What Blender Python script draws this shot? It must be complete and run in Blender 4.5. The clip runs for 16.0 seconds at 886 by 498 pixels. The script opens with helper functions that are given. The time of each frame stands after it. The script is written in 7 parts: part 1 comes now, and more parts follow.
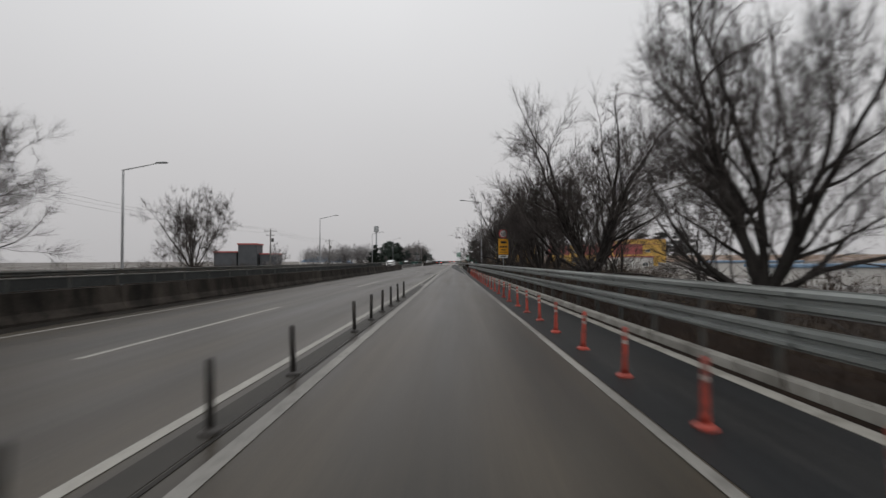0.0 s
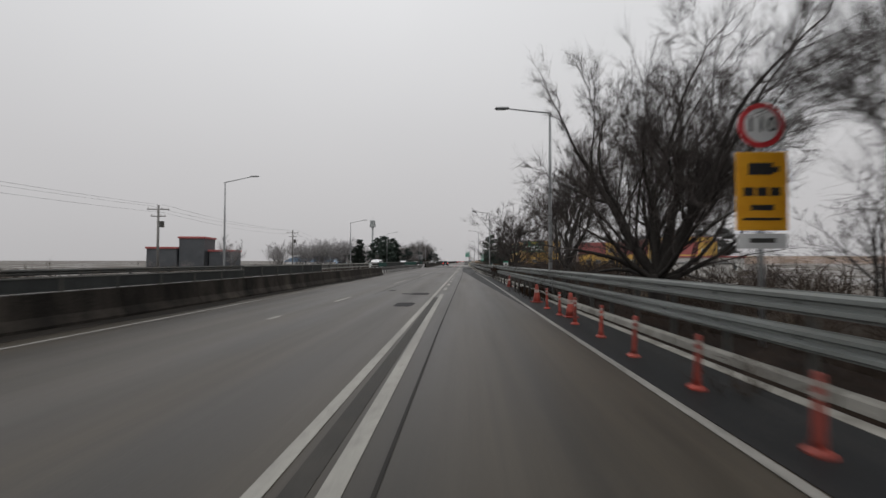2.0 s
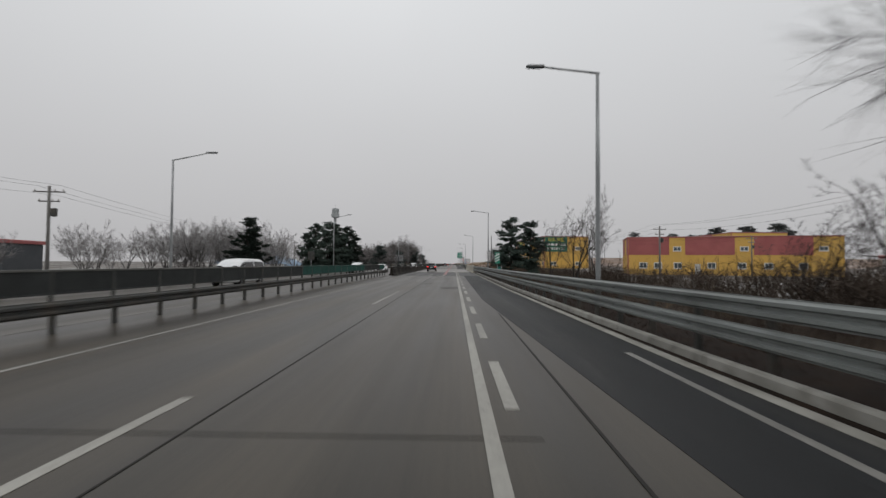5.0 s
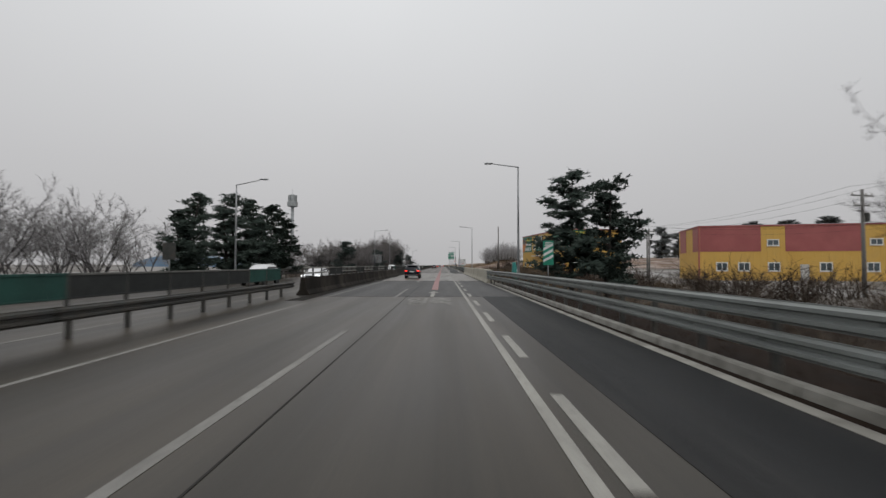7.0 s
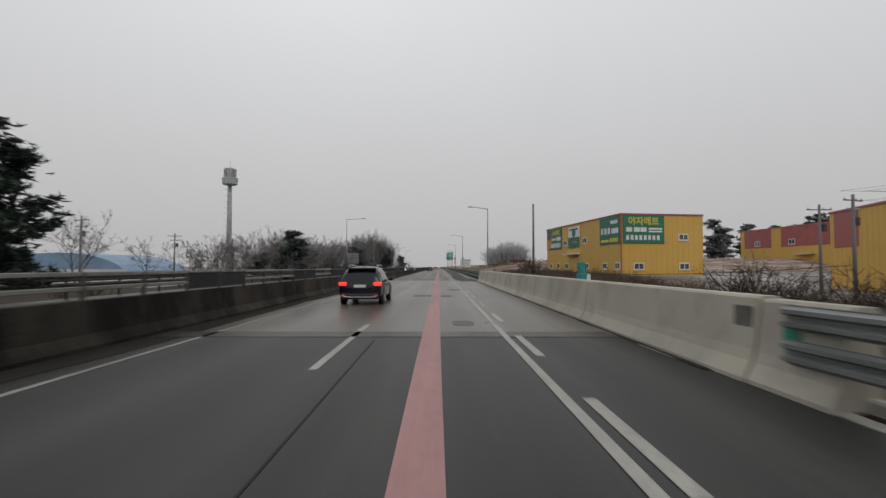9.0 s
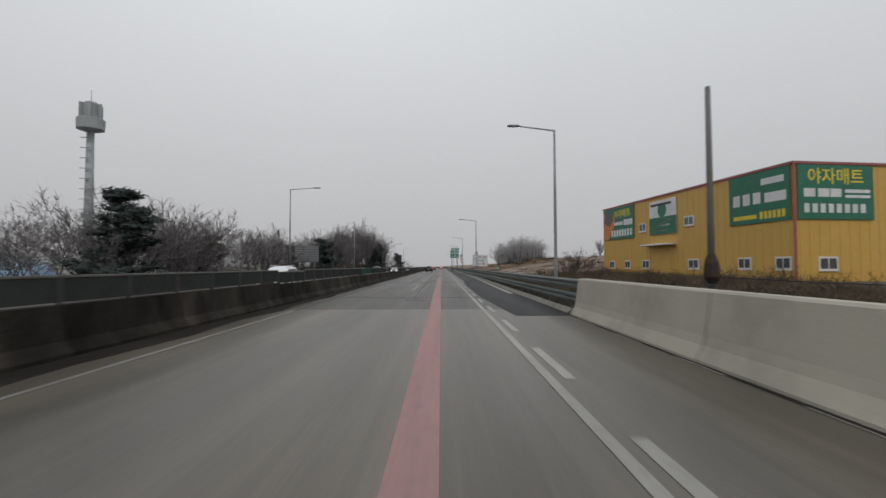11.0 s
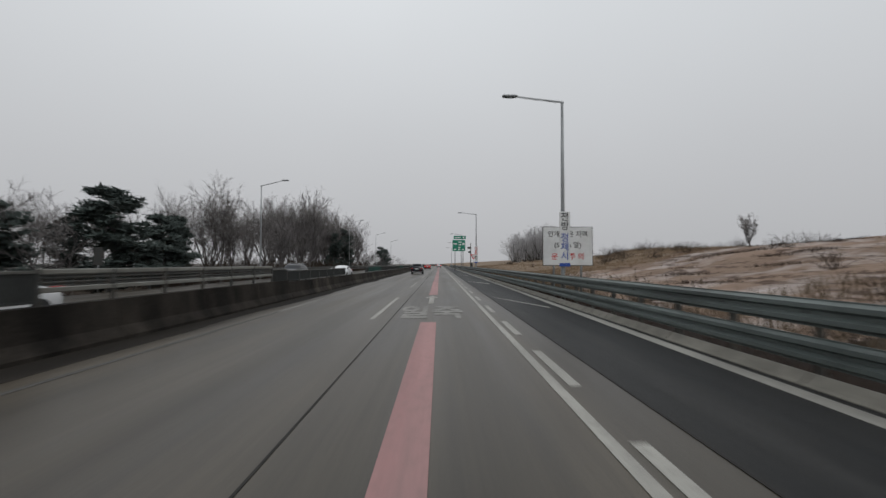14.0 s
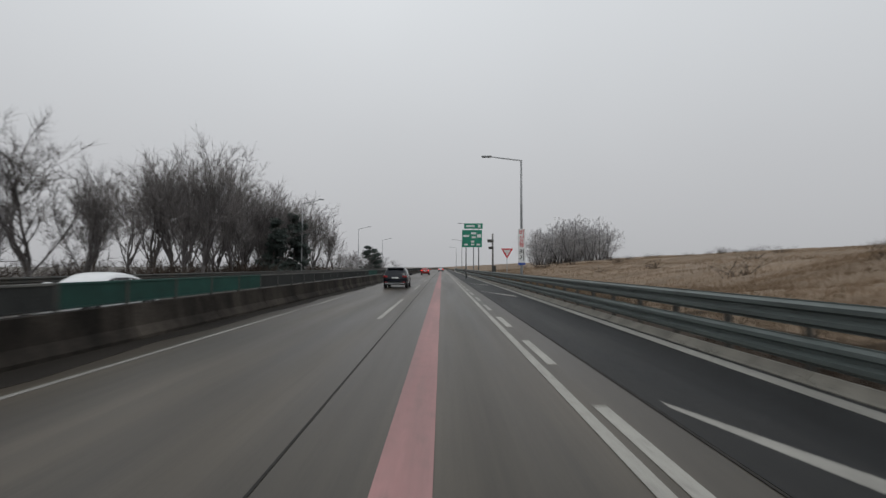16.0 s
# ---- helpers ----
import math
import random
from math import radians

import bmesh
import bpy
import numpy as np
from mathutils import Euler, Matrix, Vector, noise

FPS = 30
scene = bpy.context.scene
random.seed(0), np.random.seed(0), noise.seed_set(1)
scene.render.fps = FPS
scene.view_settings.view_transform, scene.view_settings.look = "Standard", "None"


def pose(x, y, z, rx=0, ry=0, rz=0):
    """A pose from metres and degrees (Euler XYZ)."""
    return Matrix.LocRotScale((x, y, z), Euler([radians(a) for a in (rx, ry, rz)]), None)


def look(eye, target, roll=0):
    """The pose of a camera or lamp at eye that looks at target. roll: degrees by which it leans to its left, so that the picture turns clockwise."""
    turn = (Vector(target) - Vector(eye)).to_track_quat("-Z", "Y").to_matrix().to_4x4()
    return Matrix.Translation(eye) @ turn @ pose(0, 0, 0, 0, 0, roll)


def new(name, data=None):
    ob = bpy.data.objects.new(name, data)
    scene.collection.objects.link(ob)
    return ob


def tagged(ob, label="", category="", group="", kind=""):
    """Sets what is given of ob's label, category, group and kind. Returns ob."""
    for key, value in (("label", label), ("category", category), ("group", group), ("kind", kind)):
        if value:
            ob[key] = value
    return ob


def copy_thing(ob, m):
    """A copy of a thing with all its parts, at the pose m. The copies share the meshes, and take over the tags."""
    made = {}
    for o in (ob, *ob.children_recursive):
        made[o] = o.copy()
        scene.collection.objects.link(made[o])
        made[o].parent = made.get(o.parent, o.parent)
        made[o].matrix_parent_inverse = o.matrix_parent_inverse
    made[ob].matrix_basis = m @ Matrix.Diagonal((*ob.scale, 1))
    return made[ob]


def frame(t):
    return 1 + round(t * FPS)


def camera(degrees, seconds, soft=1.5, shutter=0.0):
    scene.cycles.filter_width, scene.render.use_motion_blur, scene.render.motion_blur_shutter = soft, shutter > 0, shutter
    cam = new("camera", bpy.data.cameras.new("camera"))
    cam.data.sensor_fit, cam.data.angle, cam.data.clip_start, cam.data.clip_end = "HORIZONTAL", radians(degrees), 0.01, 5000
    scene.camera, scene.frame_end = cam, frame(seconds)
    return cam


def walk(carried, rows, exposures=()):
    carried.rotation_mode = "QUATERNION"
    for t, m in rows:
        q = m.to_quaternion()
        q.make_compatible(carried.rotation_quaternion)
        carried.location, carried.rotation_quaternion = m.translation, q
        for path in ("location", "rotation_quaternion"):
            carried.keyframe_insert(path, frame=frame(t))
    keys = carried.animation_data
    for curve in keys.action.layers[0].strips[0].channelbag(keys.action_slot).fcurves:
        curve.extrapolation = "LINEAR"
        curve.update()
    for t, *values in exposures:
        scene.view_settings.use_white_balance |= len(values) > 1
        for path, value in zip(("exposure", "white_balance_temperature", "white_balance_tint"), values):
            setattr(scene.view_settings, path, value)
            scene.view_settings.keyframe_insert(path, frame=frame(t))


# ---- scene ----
cam = camera(86.6, 16.0, soft=1.45, shutter=0.28)
PATH = [
    (0, (2.918, 0.05, 1.682), (2.851, 2.048, 1.732), -0.2),
    (0.5, (2.617, 9.201, 1.69), (2.552, 11.199, 1.744), -0.2),
    (1, (2.28, 18.906, 1.686), (2.226, 20.905, 1.739), -0.2),
    (1.5, (1.908, 28.608, 1.666), (1.81, 30.605, 1.723), 0.2),
    (2, (1.515, 38.31, 1.679), (1.419, 40.307, 1.73), 0.1),
    (2.5, (1.106, 48.014, 1.674), (1.036, 50.012, 1.728), 0.3),
    (3, (0.736, 57.69, 1.685), (0.671, 59.688, 1.739), 0.5),
    (3.5, (0.414, 67.292, 1.691), (0.351, 69.291, 1.743), 0.4),
    (4, (0.119, 76.845, 1.705), (0.059, 78.844, 1.759), 0.3),
    (4.2, (0.016, 80.657, 1.7), (-0.039, 82.656, 1.757), 0.5),
    (6.5, (-1.004, 124.398, 1.69), (-1.027, 126.396, 1.754), -0.3),
    (7, (-1.172, 133.891, 1.691), (-1.173, 135.89, 1.759), 0.1),
    (7.5, (-1.29, 143.391, 1.695), (-1.288, 145.39, 1.764), 0.2),
    (8, (-1.417, 152.958, 1.708), (-1.433, 154.957, 1.774), 0.2),
    (8.5, (-1.522, 162.602, 1.69), (-1.533, 164.601, 1.758), 0.1),
    (9, (-1.61, 172.247, 1.683), (-1.595, 174.246, 1.759), 0.1),
    (9.5, (-1.658, 181.907, 1.69), (-1.596, 183.904, 1.767), 0.0),
    (9.7, (-1.661, 185.776, 1.691), (-1.597, 187.774, 1.769), 0.0),
    (11.8, (-1.585, 226.462, 1.694), (-1.609, 228.461, 1.76), -0.2),
    (12, (-1.584, 230.35, 1.698), (-1.608, 232.349, 1.762), -0.2),
    (12.5, (-1.599, 240.104, 1.73), (-1.611, 242.103, 1.793), -0.3),
    (13, (-1.633, 249.844, 1.713), (-1.609, 251.843, 1.771), -0.1),
    (13.5, (-1.645, 259.558, 1.724), (-1.641, 261.557, 1.784), 0.3),
    (14, (-1.621, 269.362, 1.695), (-1.606, 271.361, 1.758), 0.1),
    (14.5, (-1.65, 279.231, 1.697), (-1.652, 281.229, 1.765), 0.1),
    (15, (-1.659, 289.133, 1.701), (-1.658, 291.132, 1.775), 0.4),
    (15.5, (-1.639, 299.092, 1.684), (-1.635, 301.091, 1.762), 0.4),
    (16, (-1.651, 309.054, 1.683), (-1.645, 311.052, 1.76), 0.1),
]
EXPOSURES = [(0, 0.08, 6580, 11), (2.6, 0.07, 6560, 11), (3.2, 0.02, 6500, 10), (9.7, 0.03, 6540, 10), (11.8, 0.0, 6370, 9), (16, 0.0, 6370, 9)]
walk(cam, [(t, look(eye, target, roll)) for t, eye, target, roll in PATH], EXPOSURES)

# ---------------------------------------------------------------- light
world = bpy.data.worlds.new("overcast_sky")
scene.world = world
world.use_nodes = True
wn, wl = world.node_tree.nodes, world.node_tree.links
wn.clear()
w_out = wn.new("ShaderNodeOutputWorld")
w_bg = wn.new("ShaderNodeBackground")
w_sky = wn.new("ShaderNodeTexSky")
w_sky.sky_type = "NISHITA"
w_sky.sun_disc = False
w_sky.sun_elevation, w_sky.sun_rotation = radians(48), radians(-20)
w_sky.dust_density, w_sky.air_density = 6.0, 1.5
w_hs = wn.new("ShaderNodeHueSaturation")
w_hs.inputs["Saturation"].default_value = 0.06
w_hs.inputs["Value"].default_value = 0.1
w_tc = wn.new("ShaderNodeTexCoord")
w_sep = wn.new("ShaderNodeSeparateXYZ")
w_ramp = wn.new("ShaderNodeValToRGB")
w_ramp.color_ramp.elements[0].position = 0.0
w_ramp.color_ramp.elements[0].color = (0.46, 0.457, 0.466, 1)
w_ramp.color_ramp.elements[1].position = 0.6
w_ramp.color_ramp.elements[1].color = (0.707, 0.725, 0.743, 1)
w_e = w_ramp.color_ramp.elements.new(0.18)
w_e.color = (0.525, 0.526, 0.537, 1)
w_no = wn.new("ShaderNodeTexNoise")
w_no.inputs["Scale"].default_value = 1.6
w_no.inputs["Detail"].default_value = 3.0
w_nr = wn.new("ShaderNodeMapRange")
w_nr.inputs["To Min"].default_value, w_nr.inputs["To Max"].default_value = 0.95, 1.05
w_mul = wn.new("ShaderNodeMix")
w_mul.data_type, w_mul.blend_type = "RGBA", "MULTIPLY"
w_mul.inputs["Factor"].default_value = 1.0
w_mix = wn.new("ShaderNodeMix")
w_mix.data_type = "RGBA"
w_mix.inputs["Factor"].default_value = 0.97
wl.new(w_tc.outputs["Generated"], w_sep.inputs[0])
wl.new(w_sep.outputs["Z"], w_ramp.inputs["Fac"])
wl.new(w_tc.outputs["Generated"], w_no.inputs["Vector"])
wl.new(w_no.outputs["Fac"], w_nr.inputs["Value"])
wl.new(w_ramp.outputs["Color"], w_mul.inputs["A"])
wl.new(w_nr.outputs["Result"], w_mul.inputs["B"])
wl.new(w_sky.outputs["Color"], w_hs.inputs["Color"])
wl.new(w_hs.outputs["Color"], w_mix.inputs["A"])
wl.new(w_mul.outputs["Result"], w_mix.inputs["B"])
wl.new(w_mix.outputs["Result"], w_bg.inputs["Color"])
wl.new(w_bg.outputs["Background"], w_out.inputs["Surface"])
w_bg.inputs["Strength"].default_value = 1.0

sun_data = bpy.data.lights.new("sun", "SUN")
sun_data.energy, sun_data.angle, sun_data.color = 0.6, radians(25), (1.0, 0.97, 0.93)
sun = new("sun", sun_data)
sun.matrix_world = look((20, -60, 80), (0, 0, 0))


# ---------------------------------------------------------------- materials
def material(name, low, high, rough=0.75, metal=0.0, scale=1.0, fine=12.0, bump=0.15, stretch=(1, 1, 1), contrast=0.25,
             dirt=None, dirt_scale=0.4, dirt_amount=0.5, island=0.0, spec=0.5, rough_var=0.12):
    """Two-scale mottled surface; stretch squeezes the broad pattern, dirt adds large stains of its own colour."""
    m = bpy.data.materials.new(name)
    m.use_nodes = True
    nt = m.node_tree
    nd, ln = nt.nodes, nt.links
    bsdf = nd["Principled BSDF"]
    geo = nd.new("ShaderNodeNewGeometry")
    mapping = nd.new("ShaderNodeMapping")
    mapping.inputs["Scale"].default_value = stretch
    ln.new(geo.outputs["Position"], mapping.inputs["Vector"])
    broad = nd.new("ShaderNodeTexNoise")
    broad.inputs["Scale"].default_value, broad.inputs["Detail"].default_value = scale, 4.0
    ln.new(mapping.outputs["Vector"], broad.inputs["Vector"])
    grain = nd.new("ShaderNodeTexNoise")
    grain.inputs["Scale"].default_value, grain.inputs["Detail"].default_value = fine, 3.0
    ln.new(geo.outputs["Position"], grain.inputs["Vector"])
    add = nd.new("ShaderNodeMath")
    add.operation = "MULTIPLY_ADD"
    add.inputs[1].default_value = 0.45
    ln.new(grain.outputs["Fac"], add.inputs[0])
    ln.new(broad.outputs["Fac"], add.inputs[2])
    rng = nd.new("ShaderNodeMapRange")
    rng.inputs["From Min"].default_value, rng.inputs["From Max"].default_value = 0.725 - contrast, 0.725 + contrast
    ln.new(add.outputs[0], rng.inputs["Value"])
    mix = nd.new("ShaderNodeMix")
    mix.data_type = "RGBA"
    mix.inputs["A"].default_value, mix.inputs["B"].default_value = (*low, 1), (*high, 1)
    ln.new(rng.outputs["Result"], mix.inputs["Factor"])
    colour = mix.outputs["Result"]
    if dirt:
        stain = nd.new("ShaderNodeTexNoise")
        stain.inputs["Scale"].default_value, stain.inputs["Detail"].default_value = dirt_scale, 6.0
        stain.inputs["Roughness"].default_value = 0.65
        ln.new(mapping.outputs["Vector"], stain.inputs["Vector"])
        srange = nd.new("ShaderNodeMapRange")
        srange.inputs["From Min"].default_value, srange.inputs["From Max"].default_value = 0.46, 0.66
        srange.inputs["To Max"].default_value = dirt_amount
        ln.new(stain.outputs["Fac"], srange.inputs["Value"])
        dmix = nd.new("ShaderNodeMix")
        dmix.data_type = "RGBA"
        dmix.inputs["B"].default_value = (*dirt, 1)
        ln.new(srange.outputs["Result"], dmix.inputs["Factor"])
        ln.new(colour, dmix.inputs["A"])
        colour = dmix.outputs["Result"]
    if island:
        info = nd.new("ShaderNodeObjectInfo")
        hsv = nd.new("ShaderNodeHueSaturation")
        vr = nd.new("ShaderNodeMapRange")
        vr.inputs["To Min"].default_value, vr.inputs["To Max"].default_value = 1 - island, 1 + island
        ln.new(info.outputs["Random"], vr.inputs["Value"])
        ln.new(vr.outputs["Result"], hsv.inputs["Value"])
        ln.new(colour, hsv.inputs["Color"])
        colour = hsv.outputs["Color"]
    ln.new(colour, bsdf.inputs["Base Color"])
    rr = nd.new("ShaderNodeMapRange")
    rr.inputs["To Min"].default_value, rr.inputs["To Max"].default_value = max(rough - rough_var, 0.03), min(rough + rough_var, 1.0)
    ln.new(broad.outputs["Fac"], rr.inputs["Value"])
    ln.new(rr.outputs["Result"], bsdf.inputs["Roughness"])
    bsdf.inputs["Metallic"].default_value = metal
    bsdf.inputs["Specular IOR Level"].default_value = spec
    if bump:
        b = nd.new("ShaderNodeBump")
        b.inputs["Strength"].default_value, b.inputs["Distance"].default_value = bump, 0.02
        ln.new(grain.outputs["Fac"], b.inputs["Height"])
        ln.new(b.outputs["Normal"], bsdf.inputs["Normal"])
    return m


def glowing(name, colour, strength):
    m = material(name, colour, colour, 0.3, bump=0)
    bsdf = m.node_tree.nodes["Principled BSDF"]
    bsdf.inputs["Emission Color"].default_value = (*colour, 1)
    bsdf.inputs["Emission Strength"].default_value = strength
    return m


def worn(m, under, amount=0.5, scale=5.0):
    """Lets the ground show through a paint in flakes."""
    nd, ln = m.node_tree.nodes, m.node_tree.links
    bsdf = nd["Principled BSDF"]
    src = bsdf.inputs["Base Color"].links[0].from_socket
    geo = nd.new("ShaderNodeNewGeometry")
    no = nd.new("ShaderNodeTexNoise")
    no.inputs["Scale"].default_value, no.inputs["Detail"].default_value, no.inputs["Roughness"].default_value = scale, 8.0, 0.75
    ln.new(geo.outputs["Position"], no.inputs["Vector"])
    r = nd.new("ShaderNodeMapRange")
    r.inputs["From Min"].default_value, r.inputs["From Max"].default_value, r.inputs["To Max"].default_value = 0.5, 0.66, amount
    ln.new(no.outputs["Fac"], r.inputs["Value"])
    mx = nd.new("ShaderNodeMix")
    mx.data_type = "RGBA"
    mx.inputs["B"].default_value = (*under, 1)
    ln.new(r.outputs["Result"], mx.inputs["Factor"])
    ln.new(src, mx.inputs["A"])
    ln.new(mx.outputs["Result"], bsdf.inputs["Base Color"])
    return m


ROAD = material("concrete_pavement", (0.0245, 0.0195, 0.0132), (0.054, 0.0438, 0.0308), 0.42, scale=1.1, fine=30, bump=0.12,
                stretch=(1.0, 0.035, 1), contrast=0.26, dirt=(0.021, 0.0175, 0.0132), dirt_scale=0.55, dirt_amount=0.6, spec=0.33)
ROAD_PALE = material("paler_concrete_pavement", (0.036, 0.0295, 0.0212), (0.077, 0.0645, 0.0478), 0.42, scale=1.1, fine=30, bump=0.12,
                     stretch=(1.0, 0.035, 1), contrast=0.26, dirt=(0.03, 0.0255, 0.0195), dirt_scale=0.55, dirt_amount=0.6, spec=0.36)
DECK = material("wet_bridge_deck", (0.066, 0.057, 0.044), (0.125, 0.109, 0.086), 0.36, scale=0.9, fine=24, bump=0.1,
                stretch=(1.0, 0.05, 1), dirt=(0.062, 0.053, 0.041), dirt_scale=0.4, dirt_amount=0.5, spec=0.38)
ASPHALT = material("dark_asphalt", (0.01, 0.0106, 0.0115), (0.019, 0.0198, 0.021), 0.55, scale=0.8, fine=60, bump=0.3,
                   stretch=(1, 0.08, 1), spec=0.13, dirt=(0.04, 0.038, 0.035), dirt_scale=0.6, dirt_amount=0.6)


def wheel_tracks(m, offset, depth=0.2):
    """Darkens the oily strip and polishes the wheel paths of each lane, broken up lengthwise."""
    nd, ln = m.node_tree.nodes, m.node_tree.links
    bsdf = nd["Principled BSDF"]
    src = bsdf.inputs["Base Color"].links[0].from_socket
    geo = nd.new("ShaderNodeNewGeometry")
    sep = nd.new("ShaderNodeSeparateXYZ")
    ln.new(geo.outputs["Position"], sep.inputs[0])
    no = nd.new("ShaderNodeTexNoise")
    no.inputs["Scale"].default_value, no.inputs["Detail"].default_value = 0.5, 5.0
    mp = nd.new("ShaderNodeMapping")
    mp.inputs["Scale"].default_value = (2.2, 0.12, 1)
    ln.new(geo.outputs["Position"], mp.inputs["Vector"])
    ln.new(mp.outputs["Vector"], no.inputs["Vector"])
    ph = nd.new("ShaderNodeMath")
    ph.operation = "MULTIPLY_ADD"
    ph.inputs[1].default_value, ph.inputs[2].default_value = 2 * math.pi / 3.6 * 2, offset
    ln.new(sep.outputs["X"], ph.inputs[0])
    wob = nd.new("ShaderNodeMath")
    wob.operation = "MULTIPLY_ADD"
    wob.inputs[1].default_value = 3.0
    ln.new(no.outputs["Fac"], wob.inputs[0])
    ln.new(ph.outputs[0], wob.inputs[2])
    sn = nd.new("ShaderNodeMath")
    sn.operation = "SINE"
    ln.new(wob.outputs[0], sn.inputs[0])
    rg = nd.new("ShaderNodeMapRange")
    rg.inputs["From Min"].default_value = -1.0
    rg.inputs["To Min"].default_value, rg.inputs["To Max"].default_value = 1 - depth, 1 + depth
    ln.new(sn.outputs[0], rg.inputs["Value"])
    streak = nd.new("ShaderNodeTexNoise")
    streak.inputs["Scale"].default_value, streak.inputs["Detail"].default_value, streak.inputs["Roughness"].default_value = 1.0, 6.0, 0.7
    ms = nd.new("ShaderNodeMapping")
    ms.inputs["Scale"].default_value = (5.0, 0.09, 1)
    ln.new(geo.outputs["Position"], ms.inputs["Vector"])
    ln.new(ms.outputs["Vector"], streak.inputs["Vector"])
    sr = nd.new("ShaderNodeMapRange")
    sr.inputs["From Min"].default_value, sr.inputs["From Max"].default_value = 0.3, 0.7
    sr.inputs["To Min"].default_value, sr.inputs["To Max"].default_value = 0.76, 1.24
    ln.new(streak.outputs["Fac"], sr.inputs["Value"])
    both = nd.new("ShaderNodeMath")
    both.operation = "MULTIPLY"
    ln.new(rg.outputs["Result"], both.inputs[0])
    ln.new(sr.outputs["Result"], both.inputs[1])
    hs = nd.new("ShaderNodeHueSaturation")
    ln.new(both.outputs[0], hs.inputs["Value"])
    ln.new(src, hs.inputs["Color"])
    ln.new(hs.outputs["Color"], bsdf.inputs["Base Color"])


def damp(m, amount=0.3, gloss=0.1):
    """Broad uneven damp patches: darker and a little smoother."""
    nd, ln = m.node_tree.nodes, m.node_tree.links
    bsdf = nd["Principled BSDF"]
    src, rough = bsdf.inputs["Base Color"].links[0].from_socket, bsdf.inputs["Roughness"].links[0].from_socket
    geo = nd.new("ShaderNodeNewGeometry")
    mp = nd.new("ShaderNodeMapping")
    mp.inputs["Scale"].default_value = (0.55, 0.16, 1)
    ln.new(geo.outputs["Position"], mp.inputs["Vector"])
    no = nd.new("ShaderNodeTexNoise")
    no.inputs["Scale"].default_value, no.inputs["Detail"].default_value, no.inputs["Roughness"].default_value = 1.0, 4.0, 0.5
    ln.new(mp.outputs["Vector"], no.inputs["Vector"])
    rg = nd.new("ShaderNodeMapRange")
    rg.inputs["From Min"].default_value, rg.inputs["From Max"].default_value = 0.36, 0.66
    ln.new(no.outputs["Fac"], rg.inputs["Value"])
    val = nd.new("ShaderNodeMath")
    val.operation = "MULTIPLY_ADD"
    val.inputs[1].default_value, val.inputs[2].default_value = -2 * amount, 1 + amount
    ln.new(rg.outputs["Result"], val.inputs[0])
    hs = nd.new("ShaderNodeHueSaturation")
    ln.new(val.outputs[0], hs.inputs["Value"])
    ln.new(src, hs.inputs["Color"])
    ln.new(hs.outputs["Color"], bsdf.inputs["Base Color"])
    rr = nd.new("ShaderNodeMath")
    rr.operation = "MULTIPLY_ADD"
    rr.inputs[1].default_value = -gloss
    ln.new(rg.outputs["Result"], rr.inputs[0])
    ln.new(rough, rr.inputs[2])
    ln.new(rr.outputs[0], bsdf.inputs["Roughness"])


damp(ROAD, 0.2, 0.03)
damp(ROAD_PALE, 0.2, 0.03)
wheel_tracks(ROAD_PALE, 0.6, 0.16)
damp(DECK, 0.22, 0.05)
wheel_tracks(ROAD, 0.6, 0.2)
wheel_tracks(ASPHALT, 0.6, 0.1)
wheel_tracks(DECK, 0.6, 0.14)
ASPHALT_OLD = material("worn_asphalt", (0.014, 0.0137, 0.0133), (0.03, 0.0293, 0.028), 0.5, scale=0.8, fine=60, bump=0.3,
                       stretch=(1, 0.08, 1), spec=0.3, dirt=(0.05, 0.047, 0.042), dirt_scale=0.35, dirt_amount=0.5)
wheel_tracks(ASPHALT_OLD, 0.6, 0.18)
PATCH = material("tar_patch", (0.01, 0.01, 0.0115), (0.024, 0.023, 0.024), 0.6, scale=2, fine=50, bump=0.3)
PATCH_DARK = material("worn_tar_patch", (0.03, 0.0285, 0.026), (0.062, 0.058, 0.052), 0.55, scale=2.5, fine=50, bump=0.25)
SMUDGE = material("damp_concrete_stain", (0.018, 0.0145, 0.01), (0.043, 0.035, 0.025), 0.42, scale=0.7, fine=30, bump=0.12, stretch=(1, 0.35, 1), spec=0.33)
PATCH_DECK = material("brown_deck_patch", (0.044, 0.037, 0.028), (0.085, 0.073, 0.057), 0.45, scale=2, fine=50, bump=0.2, spec=0.24)
PATCH_PALE = material("faded_repair_patch", (0.017, 0.0142, 0.0108), (0.037, 0.0315, 0.0245), 0.45, scale=2, fine=50, bump=0.2, spec=0.24)
JOINT = material("joint_filler", (0.015, 0.014, 0.013), (0.035, 0.033, 0.03), 0.6, scale=4, fine=40)
PAINT = worn(material("white_road_paint", (0.26, 0.252, 0.225), (0.385, 0.375, 0.34), 0.6, scale=1.5, fine=35, stretch=(1, 0.2, 1),
                      dirt=(0.17, 0.163, 0.148), dirt_scale=0.8, dirt_amount=0.6), (0.12, 0.114, 0.104), 0.55, 7.0)
GRIME = material("roadside_grit", (0.012, 0.0105, 0.009), (0.03, 0.026, 0.022), 0.8, scale=1.2, fine=25, bump=0.3, stretch=(1, 0.3, 1), spec=0.2)
PAINT_DULL = worn(material("dirty_edge_paint", (0.17, 0.164, 0.15), (0.28, 0.272, 0.25), 0.6, scale=1.5, fine=35, stretch=(1, 0.2, 1),
                           dirt=(0.1, 0.095, 0.085), dirt_scale=0.8, dirt_amount=0.7), (0.06, 0.056, 0.05), 0.6, 5.0)
